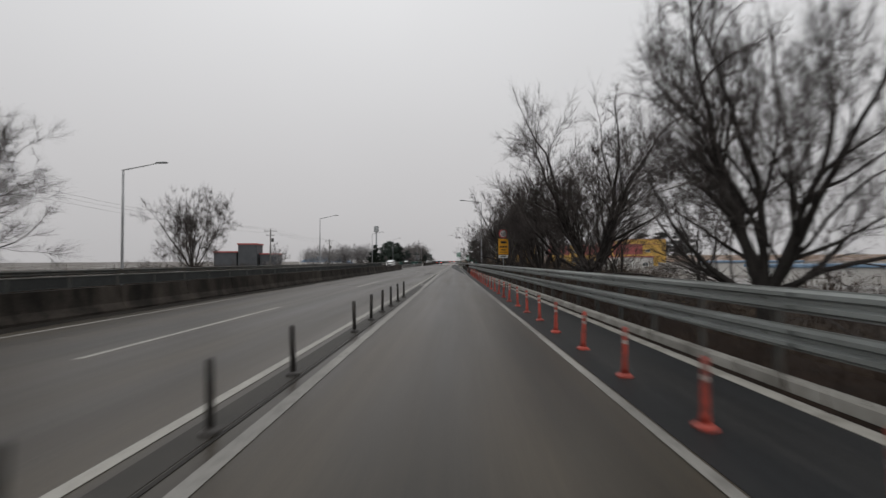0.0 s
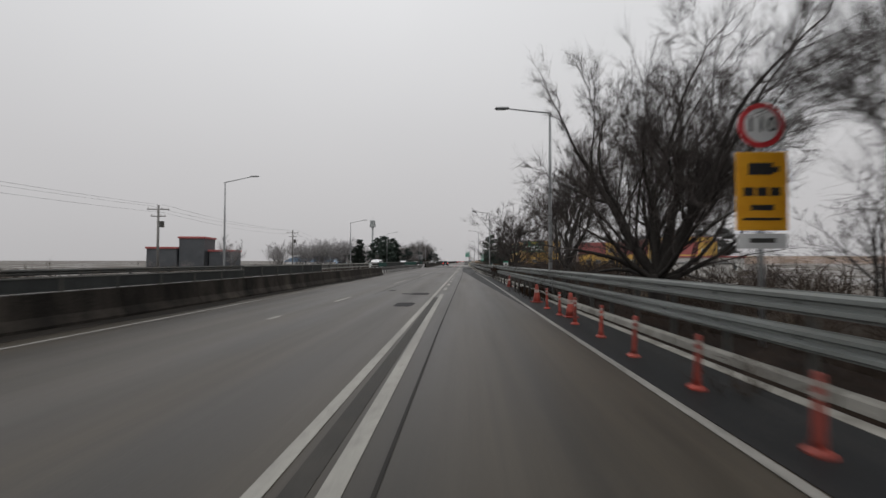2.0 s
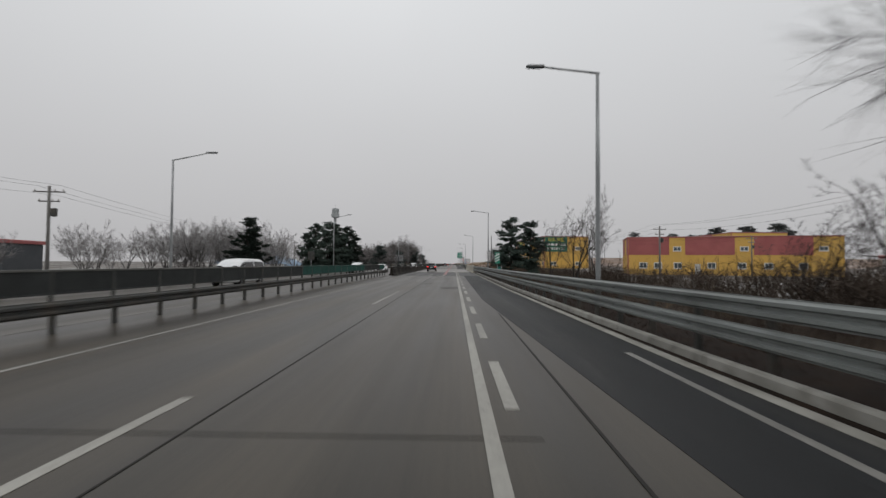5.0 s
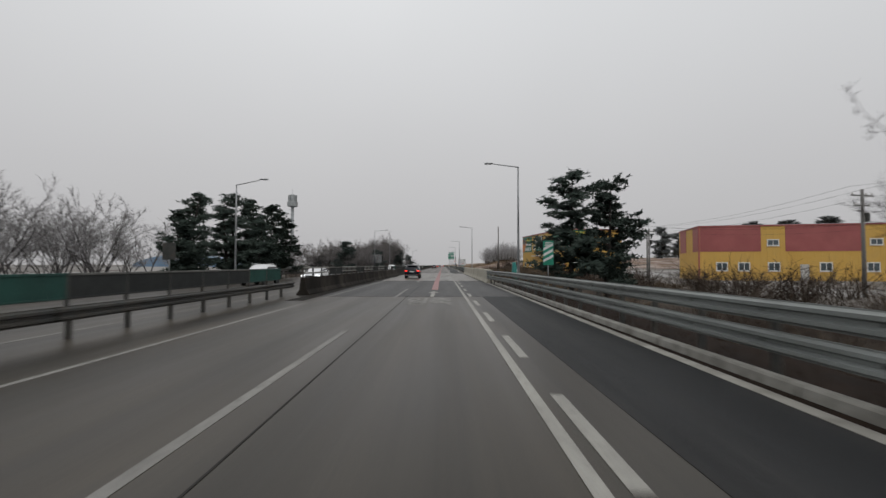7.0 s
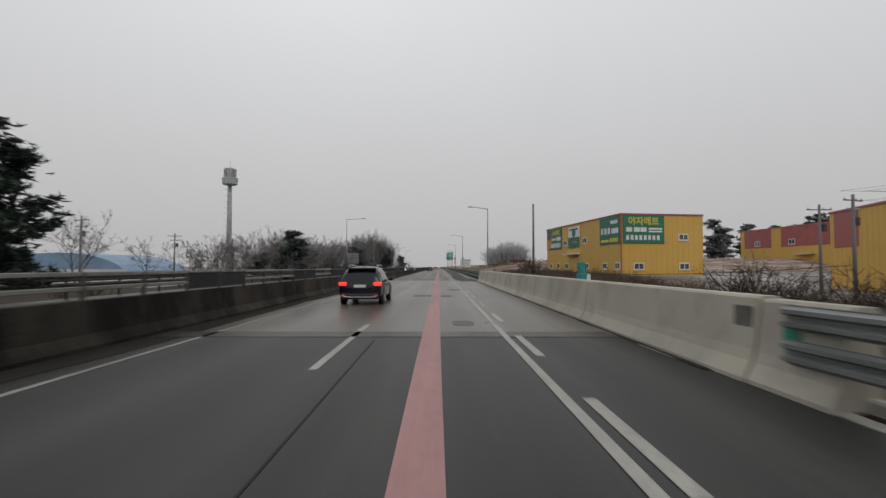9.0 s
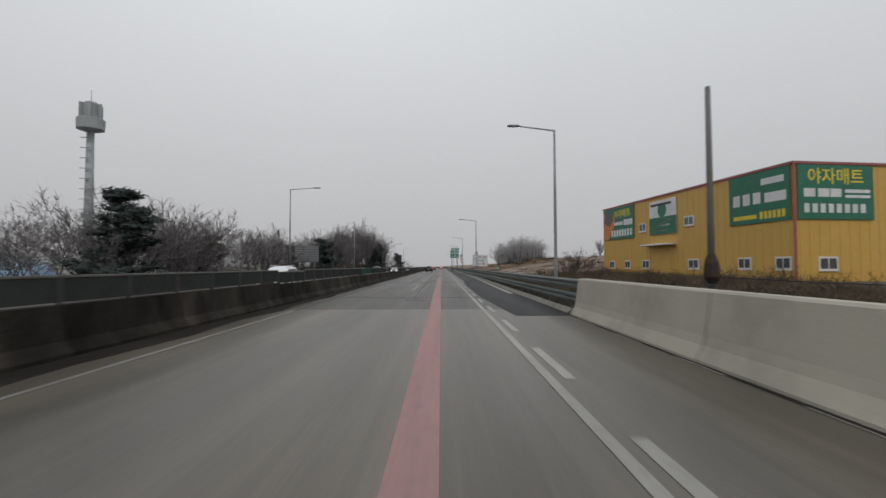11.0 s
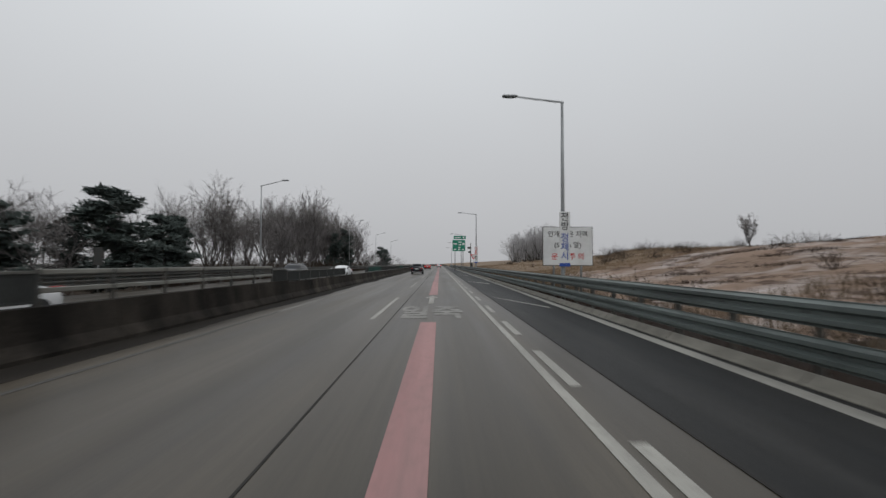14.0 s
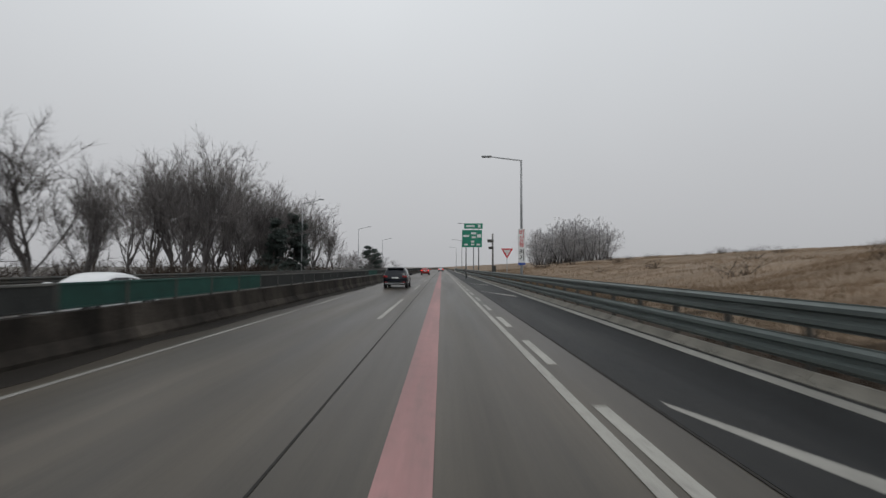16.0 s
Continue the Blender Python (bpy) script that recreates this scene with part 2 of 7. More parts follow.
PAINT_FAINT = worn(material("nearly_gone_road_paint", (0.034, 0.031, 0.027), (0.075, 0.07, 0.062), 0.6, scale=1.5, fine=35, stretch=(1, 0.2, 1)), (0.03, 0.029, 0.027), 0.9, 4.0)
PINK = worn(material("pink_guide_paint", (0.28, 0.135, 0.132), (0.4, 0.22, 0.212), 0.62, scale=2.5, fine=30, stretch=(1, 0.06, 1),
                     dirt=(0.21, 0.135, 0.13), dirt_scale=1.2, dirt_amount=0.6), (0.13, 0.11, 0.1), 0.4, 5.0)
BARRIER = material("stained_barrier_concrete", (0.014, 0.012, 0.0105), (0.06, 0.052, 0.044), 0.9, scale=1.1, fine=18, bump=0.3, spec=0.25, contrast=0.2,
                   stretch=(1, 0.8, 0.35), dirt=(0.008, 0.0072, 0.0065), dirt_scale=0.7, dirt_amount=0.85, island=0.25)
PARAPET = material("pale_parapet_concrete", (0.36, 0.335, 0.272), (0.47, 0.44, 0.365), 0.85, scale=0.8, fine=20, bump=0.15,
                   stretch=(1, 0.6, 0.5), dirt=(0.19, 0.178, 0.15), dirt_scale=0.7, dirt_amount=0.5, island=0.05)
KERB = material("whitewashed_kerb", (0.22, 0.212, 0.185), (0.36, 0.348, 0.315), 0.85, scale=1.5, fine=20, bump=0.3,
                dirt=(0.11, 0.1, 0.085), dirt_scale=1.6, dirt_amount=0.65, island=0.1)
KERB_PALE = material("pale_kerb_concrete", (0.16, 0.15, 0.126), (0.25, 0.236, 0.202), 0.85, scale=1.5, fine=20, bump=0.3,
                     dirt=(0.1, 0.092, 0.078), dirt_scale=1.6, dirt_amount=0.6, island=0.1)
KERB_BARE = material("weathered_kerb_concrete", (0.11, 0.104, 0.09), (0.19, 0.18, 0.157), 0.85, scale=1.5, fine=20, bump=0.3,
                     dirt=(0.06, 0.055, 0.046), dirt_scale=1.6, dirt_amount=0.6, island=0.1)
STEEL = material("galvanised_steel", (0.17, 0.182, 0.174), (0.27, 0.287, 0.276), 0.5, 0.15, scale=0.9, fine=25, bump=0.05,
                 stretch=(1, 0.3, 2), dirt=(0.06, 0.06, 0.052), dirt_scale=1.2, dirt_amount=0.5, island=0.07)
STEEL_GREEN = material("green_grey_steel", (0.085, 0.104, 0.098), (0.15, 0.175, 0.167), 0.5, 0.2, scale=0.9, fine=25, bump=0.05,
                       stretch=(1, 0.3, 2), dirt=(0.04, 0.045, 0.042), dirt_scale=1.2, dirt_amount=0.5, island=0.07)
STEEL_DIM = material("weathered_steel", (0.045, 0.046, 0.044), (0.09, 0.092, 0.086), 0.6, 0.4, scale=1.5, fine=25,
                     dirt=(0.08, 0.06, 0.045), dirt_scale=1.5, dirt_amount=0.6, island=0.1)
POLE = material("grey_lamp_steel", (0.22, 0.23, 0.235), (0.33, 0.34, 0.345), 0.5, 0.5, scale=1.0, fine=20, bump=0.03)
FENCE_GREY = material("dull_fence_metal", (0.016, 0.018, 0.018), (0.038, 0.041, 0.04), 0.7, 0.1, scale=2, fine=20, island=0.15)
FENCE_PALE = material("pale_rail_metal", (0.18, 0.18, 0.165), (0.29, 0.29, 0.265), 0.55, 0.3, scale=2, fine=20, dirt=(0.13, 0.12, 0.1))
FENCE_TOP = material("weathered_rail_metal", (0.1, 0.1, 0.092), (0.17, 0.17, 0.156), 0.55, 0.2, scale=2, fine=20, dirt=(0.06, 0.055, 0.047))
FENCE_GREEN = material("green_screen_plastic", (0.006, 0.042, 0.034), (0.016, 0.075, 0.06), 0.6, scale=2, fine=20, island=0.15)
RED = material("red_flexible_plastic", (0.25, 0.036, 0.024), (0.4, 0.062, 0.04), 0.5, scale=6, fine=40, dirt=(0.1, 0.035, 0.026), dirt_scale=4, dirt_amount=0.8, island=0.25)
DIRTY_POST = material("grimy_black_plastic", (0.02, 0.019, 0.018), (0.055, 0.05, 0.046), 0.6, scale=6, fine=40)
REFLECT = material("white_reflective_band", (0.3, 0.22, 0.19), (0.5, 0.42, 0.39), 0.4, scale=6, fine=30, dirt=(0.15, 0.08, 0.065), dirt_scale=5, dirt_amount=0.8)
BARK = material("dark_winter_bark", (0.022, 0.02, 0.019), (0.06, 0.055, 0.05), 0.95, scale=3, fine=14, bump=0.5, stretch=(1, 1, 0.3))
TWIG = material("brown_grey_twigs", (0.05, 0.044, 0.042), (0.1, 0.088, 0.084), 0.95, scale=0.5, fine=6, bump=0)
# Haze on far trees is put into these pale twig and bark colours.
HAZE_TWIG = material("haze_pale_twigs", (0.2, 0.193, 0.193), (0.32, 0.31, 0.31), 0.95, scale=0.25, fine=4, bump=0)
HAZE_BARK = material("haze_pale_bark", (0.075, 0.07, 0.07), (0.14, 0.132, 0.132), 0.95, scale=0.5, fine=4, bump=0)
# Palest twigs: haze over the far wood, painted as base colour.
FAR_HAZE = material("far_haze_twigs", (0.34, 0.335, 0.34), (0.48, 0.472, 0.478), 0.95, scale=0.25, fine=4, bump=0)
# Greyer than the roadside bark and twigs, with haze mixed in.
WOOD_TWIG = material("haze_grey_twigs", (0.13, 0.12, 0.118), (0.225, 0.21, 0.207), 0.95, scale=0.25, fine=4, bump=0)
WOOD_BARK = material("haze_grey_bark", (0.08, 0.074, 0.073), (0.145, 0.135, 0.133), 0.95, scale=0.5, fine=4, bump=0)
NEEDLE = material("pine_needles", (0.029, 0.043, 0.036), (0.075, 0.096, 0.081), 0.8, scale=0.9, fine=8, bump=0)
# Ridge pines: grey haze painted into the needles.
NEEDLE_HAZE = material("haze_grey_pine_needles", (0.085, 0.093, 0.092), (0.15, 0.158, 0.156), 0.9, scale=0.5, fine=5, bump=0)
# Paler copy of NEEDLE; distance haze is put into the green.
NEEDLE_FAR = material("hazed_pine_needles", (0.042, 0.055, 0.05), (0.095, 0.112, 0.104), 0.9, scale=0.5, fine=5, bump=0)
GRASS = material("dry_winter_grass", (0.085, 0.063, 0.042), (0.19, 0.145, 0.1), 0.95, scale=0.6, fine=9, bump=0)
BRUSH = material("brown_brush", (0.035, 0.027, 0.022), (0.085, 0.066, 0.053), 0.95, scale=0.6, fine=9, bump=0)
SOIL = material("winter_ground", (0.016, 0.012, 0.009), (0.06, 0.045, 0.033), 0.95, scale=0.25, fine=3, bump=0.6,
                dirt=(0.12, 0.1, 0.08), dirt_scale=0.07, dirt_amount=0.35)
# Far fields: thin snow, with extra paleness standing in for haze.
SNOWFIELD = material("snow_dusted_stubble", (0.09, 0.078, 0.066), (0.2, 0.184, 0.168), 0.95, scale=0.12, fine=2.5, bump=0.5,
                     stretch=(1, 0.5, 1), dirt=(0.5, 0.5, 0.5), dirt_scale=0.06, dirt_amount=0.6)
FIELD_STRAW = material("dry_tawny_straw", (0.155, 0.106, 0.066), (0.31, 0.222, 0.145), 0.95, scale=0.3, fine=6, bump=0)
FIELD_GRASS = material("dry_field_sod", (0.13, 0.094, 0.066), (0.27, 0.205, 0.147), 0.95, scale=0.35, fine=4, bump=0.9,
                       stretch=(0.35, 1.2, 1), dirt=(0.3, 0.25, 0.2), dirt_scale=0.15, dirt_amount=0.45)
FIELD = material("ploughed_field_with_snow", (0.15, 0.105, 0.078), (0.29, 0.21, 0.162), 0.95, scale=0.12, fine=2.2, bump=0.8,
                 stretch=(0.6, 1.3, 1), dirt=(0.5, 0.46, 0.445), dirt_scale=0.3, dirt_amount=0.65)


def furrows(m, soil):
    """Dark turned soil between rows where snow has stayed, wandering with the furrow's line."""
    nd, ln = m.node_tree.nodes, m.node_tree.links
    bsdf = nd["Principled BSDF"]
    src = bsdf.inputs["Base Color"].links[0].from_socket
    geo = nd.new("ShaderNodeNewGeometry")
    mp = nd.new("ShaderNodeMapping")
    mp.inputs["Rotation"].default_value = (0, 0, radians(-32))
    ln.new(geo.outputs["Position"], mp.inputs["Vector"])
    wv = nd.new("ShaderNodeTexWave")
    wv.bands_direction = "X"
    wv.inputs["Scale"].default_value, wv.inputs["Distortion"].default_value = 0.17, 11.0
    wv.inputs["Detail"].default_value, wv.inputs["Detail Scale"].default_value, wv.inputs["Detail Roughness"].default_value = 6.0, 2.5, 0.75
    ln.new(mp.outputs["Vector"], wv.inputs["Vector"])
    rg = nd.new("ShaderNodeMapRange")
    rg.inputs["From Min"].default_value, rg.inputs["From Max"].default_value, rg.inputs["To Max"].default_value = 0.35, 0.85, 0.85
    patchy = nd.new("ShaderNodeTexNoise")
    patchy.inputs["Scale"].default_value, patchy.inputs["Detail"].default_value, patchy.inputs["Roughness"].default_value = 0.28, 6.0, 0.7
    ln.new(geo.outputs["Position"], patchy.inputs["Vector"])
    pr = nd.new("ShaderNodeMapRange")
    pr.inputs["From Min"].default_value, pr.inputs["From Max"].default_value = 0.36, 0.6
    ln.new(patchy.outputs["Fac"], pr.inputs["Value"])
    both = nd.new("ShaderNodeMath")
    both.operation = "MULTIPLY"
    ln.new(wv.outputs["Fac"], both.inputs[0])
    ln.new(pr.outputs["Result"], both.inputs[1])
    ln.new(both.outputs[0], rg.inputs["Value"])
    mx = nd.new("ShaderNodeMix")
    mx.data_type = "RGBA"
    mx.inputs["B"].default_value = (*soil, 1)
    ln.new(rg.outputs["Result"], mx.inputs["Factor"])
    ln.new(src, mx.inputs["A"])
    ln.new(mx.outputs["Result"], bsdf.inputs["Base Color"])


furrows(FIELD, (0.06, 0.038, 0.028))
YELLOW = material("yellow_wall_panel", (0.58, 0.345, 0.07), (0.67, 0.42, 0.1), 0.5, scale=0.5, fine=6, bump=0.02, dirt=(0.48, 0.29, 0.08), dirt_scale=0.5, dirt_amount=0.4)
REDWALL = material("red_wall_panel", (0.3, 0.075, 0.075), (0.38, 0.11, 0.105), 0.5, scale=0.5, fine=6, bump=0.02, dirt=(0.3, 0.09, 0.08))
DARKWALL = material("slate_wall_panel", (0.045, 0.05, 0.057), (0.075, 0.08, 0.088), 0.6, scale=0.5, fine=6)
PALEWALL = material("pale_plaster_wall", (0.45, 0.44, 0.42), (0.58, 0.57, 0.55), 0.8, scale=0.4, fine=6, dirt=(0.3, 0.28, 0.26))
BLUEROOF = material("blue_sheet_roof", (0.12, 0.2, 0.3), (0.2, 0.3, 0.42), 0.5, scale=0.4, fine=5)
ROOF = material("grey_roof_sheet", (0.2, 0.2, 0.2), (0.32, 0.32, 0.32), 0.7, scale=0.5, fine=6)
FRAME = material("white_window_frame", (0.62, 0.62, 0.6), (0.74, 0.74, 0.72), 0.5, scale=3, fine=20, bump=0)
GLASS = material("dark_window_glass", (0.05, 0.07, 0.08), (0.09, 0.115, 0.125), 0.12, scale=0.8, fine=3, bump=0, spec=0.8)
BANNER = material("green_banner_sheet", (0.015, 0.13, 0.075), (0.03, 0.19, 0.115), 0.5, scale=0.7, fine=5, bump=0.03)
SIGN_GREEN = material("green_sign_face", (0.01, 0.19, 0.12), (0.02, 0.25, 0.165), 0.4, scale=2, fine=10, bump=0)
SIGN_WHITE = material("white_sign_face", (0.66, 0.67, 0.67), (0.78, 0.79, 0.79), 0.45, scale=2, fine=10, bump=0, dirt=(0.5, 0.5, 0.48))
SIGN_YELLOW = material("amber_sign_face", (0.72, 0.32, 0.01), (0.82, 0.4, 0.02), 0.45, scale=2, fine=10, bump=0)
SIGN_RED = material("red_sign_face", (0.5, 0.02, 0.03), (0.62, 0.04, 0.045), 0.45, scale=2, fine=10, bump=0)
INK = material("black_ink", (0.012, 0.012, 0.013), (0.025, 0.025, 0.026), 0.6, bump=0)
INK_BLUE = material("blue_ink", (0.02, 0.06, 0.3), (0.03, 0.09, 0.38), 0.6, bump=0)
INK_RED = material("red_ink", (0.5, 0.03, 0.03), (0.62, 0.06, 0.05), 0.6, bump=0)
INK_YELLOW = material("yellow_ink", (0.72, 0.55, 0.03), (0.82, 0.64, 0.06), 0.6, bump=0)
ORANGE = material("orange_print", (0.55, 0.18, 0.05), (0.66, 0.25, 0.08), 0.6, bump=0)
CABLE = material("black_cable", (0.02, 0.02, 0.02), (0.035, 0.035, 0.035), 0.7, bump=0)
WOODPOLE = material("weathered_pole", (0.11, 0.106, 0.1), (0.19, 0.184, 0.175), 0.85, scale=2, fine=15, stretch=(1, 1, 0.1))
TOWER = material("tower_grey_paint", (0.3, 0.32, 0.325), (0.42, 0.44, 0.445), 0.6, 0.2, scale=1, fine=8, bump=0)
TEAL = material("teal_paint", (0.02, 0.2, 0.18), (0.04, 0.28, 0.25), 0.5, scale=2, fine=12)
CAR_DARK = material("blue_black_car_paint", (0.004, 0.0055, 0.0095), (0.008, 0.0105, 0.017), 0.12, 0.0, scale=0.6, fine=4, bump=0, spec=0.42, rough_var=0.04)
CAR_WHITE = material("white_car_paint", (0.66, 0.67, 0.68), (0.74, 0.75, 0.76), 0.25, scale=0.6, fine=4, bump=0, spec=0.7)
CAR_SILVER = material("silver_car_paint", (0.32, 0.33, 0.35), (0.42, 0.43, 0.45), 0.3, 0.4, scale=0.6, fine=4, bump=0)
CAR_RED = material("red_car_paint", (0.2, 0.02, 0.02), (0.28, 0.03, 0.028), 0.25, scale=0.6, fine=4, bump=0)
CARGLASS = material("tinted_car_glass", (0.003, 0.004, 0.005), (0.007, 0.008, 0.01), 0.06, scale=0.8, fine=3, bump=0, spec=0.4, rough_var=0.03)
TYRE = material("tyre_rubber", (0.012, 0.012, 0.012), (0.03, 0.029, 0.028), 0.85, scale=4, fine=40)
RIM = material("alloy_rim", (0.42, 0.43, 0.44), (0.56, 0.57, 0.58), 0.35, 0.8, scale=4, fine=30, bump=0)
TRIM = material("black_plastic_trim", (0.012, 0.012, 0.013), (0.03, 0.03, 0.031), 0.55, scale=4, fine=30)
CHROME = material("satin_chrome", (0.55, 0.56, 0.57), (0.68, 0.69, 0.7), 0.2, 0.9, scale=3, fine=20, bump=0)
TAIL_LIT = glowing("lit_tail_lamp", (0.85, 0.03, 0.02), 1.6)
TAIL = material("red_lens", (0.22, 0.012, 0.012), (0.32, 0.02, 0.02), 0.2, bump=0)
HEADLIGHT = glowing("lit_headlight", (0.95, 0.97, 1.0), 1.5)
PLATE = material("pale_number_plate", (0.55, 0.56, 0.56), (0.64, 0.65, 0.65), 0.4, bump=0)


# Leaf litter near black, the guardrail's shade included in its colour.
LITTER = material("shade_dark_leaf_litter", (0.008, 0.0055, 0.004), (0.028, 0.018, 0.013), 0.9, scale=1.5, fine=22, bump=0.6)
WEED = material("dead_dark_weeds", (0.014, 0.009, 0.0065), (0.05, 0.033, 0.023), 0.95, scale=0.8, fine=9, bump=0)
for m in (LITTER, WEED, GRIME, SOIL, BRUSH, GRASS, BARK, TWIG, WOOD_TWIG, WOOD_BARK, HAZE_TWIG, HAZE_BARK, NEEDLE, NEEDLE_FAR, FIELD, FIELD_GRASS, BARRIER, JOINT, PATCH, PATCH_DARK, SNOWFIELD):
    m.node_tree.nodes["Principled BSDF"].inputs["Specular IOR Level"].default_value = 0.1


# ---------------------------------------------------------------- geometry helpers
class Geo:
    """Gathers vertices and faces for one mesh."""

    def __init__(self):
        self.v, self.f = [], []

    def add(self, verts, faces):
        n = len(self.v)
        self.v.extend(verts)
        self.f.extend([tuple(i + n for i in fc) for fc in faces])
        return self

    def box(self, x0, y0, z0, x1, y1, z1, c=0.0):
        """A box; c chamfers its four upright and eight level edges."""
        if c <= 0:
            v = [(x, y, z) for z in (z0, z1) for y in (y0, y1) for x in (x0, x1)]
            return self.add(v, [(0, 2, 3, 1), (4, 5, 7, 6), (0, 1, 5, 4), (2, 6, 7, 3), (0, 4, 6, 2), (1, 3, 7, 5)])
        ring = lambda a, b, cc, d, k: [(a + k, b), (cc - k, b), (cc, b + k), (cc, d - k), (cc - k, d), (a + k, d), (a, d - k), (a, b + k)]
        v = []
        for z, s in ((z0, c), (z0 + c, 0), (z1 - c, 0), (z1, c)):
            v += [(x, y, z) for x, y in ring(x0 + s, y0 + s, x1 - s, y1 - s, c)]
        f = [tuple(range(7, -1, -1)), tuple(range(24, 32))]
        for r in range(3):
            f += [(r * 8 + i, r * 8 + (i + 1) % 8, r * 8 + 8 + (i + 1) % 8, r * 8 + 8 + i) for i in range(8)]
        return self.add(v, f)

    def prism(self, profile, y0, y1, at=(0, 0)):
        """A closed (x, z) outline, anticlockwise as seen from -y, drawn out along y."""
        n = len(profile)
        v = [(x + at[0], y0, z + at[1]) for x, z in profile] + [(x + at[0], y1, z + at[1]) for x, z in profile]
        f = [(i, (i + 1) % n, n + (i + 1) % n, n + i) for i in range(n)]
        f += [tuple(range(n - 1, -1, -1)), tuple(range(n, 2 * n))]
        return self.add(v, f)

    def tube(self, pts, radii, n=6, cap=True):
        pts = [Vector(p) for p in pts]
        base = len(self.v)
        u = None
        for i, p in enumerate(pts):
            d = (pts[min(i + 1, len(pts) - 1)] - pts[max(i - 1, 0)])
            d = d.normalized() if d.length > 1e-9 else Vector((0, 0, 1))
            if u is None:
                u = d.orthogonal().normalized()
            else:
                u = (u - d * u.dot(d))
                u = u.normalized() if u.length > 1e-6 else d.orthogonal().normalized()
            w = d.cross(u)
            r = radii[i] if hasattr(radii, "__len__") else radii
            for k in range(n):
                a = 2 * math.pi * k / n
                q = p + (u * math.cos(a) + w * math.sin(a)) * r
                self.v.append((q.x, q.y, q.z))
        for i in range(len(pts) - 1):
            o = base + i * n
            self.f.extend([(o + k, o + (k + 1) % n, o + n + (k + 1) % n, o + n + k) for k in range(n)])
        if cap:
            self.f.append(tuple(base + k for k in range(n - 1, -1, -1)))
            self.f.append(tuple(base + (len(pts) - 1) * n + k for k in range(n)))
        return self

    def lathe(self, profile, n=20, axis="z", at=(0, 0, 0)):
        """Turns (radius, height) pairs round an axis."""
        base = len(self.v)
        for r, h in profile:
            for k in range(n):
                a = 2 * math.pi * k / n
                c, s = r * math.cos(a), r * math.sin(a)
                p = {"z": (c, s, h), "x": (h, c, s), "y": (s, h, c)}[axis]
                self.v.append((p[0] + at[0], p[1] + at[1], p[2] + at[2]))
        m = len(profile)
        for i in range(m - 1):
            o = base + i * n
            self.f.extend([(o + k, o + (k + 1) % n, o + n + (k + 1) % n, o + n + k) for k in range(n)])
        self.f.append(tuple(base + k for k in range(n - 1, -1, -1)))
        self.f.append(tuple(base + (m - 1) * n + k for k in range(n)))
        return self

    def mesh(self, name, mat, smooth=False):
        me = bpy.data.meshes.new(name)
        me.from_pydata(self.v, [], self.f)
        me.materials.append(mat)
        if smooth:
            me.polygons.foreach_set("use_smooth", [True] * len(me.polygons))
        me.update()
        return me


def thing(name, label, category, group="", kind=""):
    return tagged(new(name), label, category, group, kind)


def part(name, data, mat=None, parent=None, label="", at=None, smooth=False):
    """One mesh object, from a Geo or a finished mesh, under a thing or a part."""
    me = data.mesh(name, mat, smooth) if isinstance(data, Geo) else data
    ob = new(name, me)
    if at is not None:
        ob.matrix_basis = at if isinstance(at, Matrix) else Matrix.Translation(at)
    if parent is not None:
        ob.parent = parent
    if label:
        tagged(ob, label)
    return ob


def text_mesh(words, size, depth, mat, stretch=1.0, align="CENTER", bold=0.012):
    """Raised lettering in the built-in font, lying in the xy plane, centred on its origin."""
    cu = bpy.data.curves.new("lettering", "FONT")
    cu.body, cu.size, cu.extrude, cu.align_x, cu.align_y = words, size, depth, align, "CENTER"
    cu.offset = size * bold
    cu.resolution_u = 3
    ob = bpy.data.objects.new("lettering", cu)
    scene.collection.objects.link(ob)
    bpy.context.view_layer.update()
    me = bpy.data.meshes.new_from_object(ob.evaluated_get(bpy.context.evaluated_depsgraph_get()))
    bpy.data.objects.remove(ob)
    bpy.data.curves.remove(cu)
    me.transform(Matrix.Diagonal((1, stretch, 1, 1)))
    me.materials.clear()
    me.materials.append(mat)
    return me


def clone(ob, m):
    """A copy of a thing whose pose and size are m alone."""
    c = copy_thing(ob, m)
    c.matrix_basis = m
    return c


def interp(y, table):
    return float(np.interp(y, [a for a, _ in table], [b for _, b in table]))


def smooth01(a, b, x):
    t = min(max((x - a) / (b - a), 0.0), 1.0)
    return t * t * (3 - 2 * t)


# ---------------------------------------------------------------- ground and road
Y0, Y1 = -40.0, 620.0
KERB_LINE = [(-40, 8.1), (0, 6.95), (33, 5.88), (53, 5.2), (72, 4.6), (82, 4.28), (105, 3.5), (128, 3.08), (178, 2.98), (240, 2.9), (262, 3.05), (620, 3.1)]
BARE_KERB = [(220, 2.85), (246, 3.0), (262, 3.25), (276, 3.43), (306, 3.57), (620, 3.6)]
EDGE_LINE = [(-40, 5.9), (2.7, 4.9), (32, 4.2), (52, 3.85), (72, 3.58), (82, 3.42), (105, 2.95), (128, 2.74), (178, 2.68), (240, 2.6), (262, 2.74), (620, 2.8)]
DARK_EDGE = [(-40, 6.0), (2.7, 5.0), (50, 3.95), (82, 2.5), (118, 0.95), (160, 0.92)]
LEFT_WALL = -8.95          # middle of the median barrier
GAP_END = 160.0            # the concrete median starts again
OPP_EDGE = -20.6           # far rail of the other carriageway


def kerb_x(y):
    return interp(y, KERB_LINE)


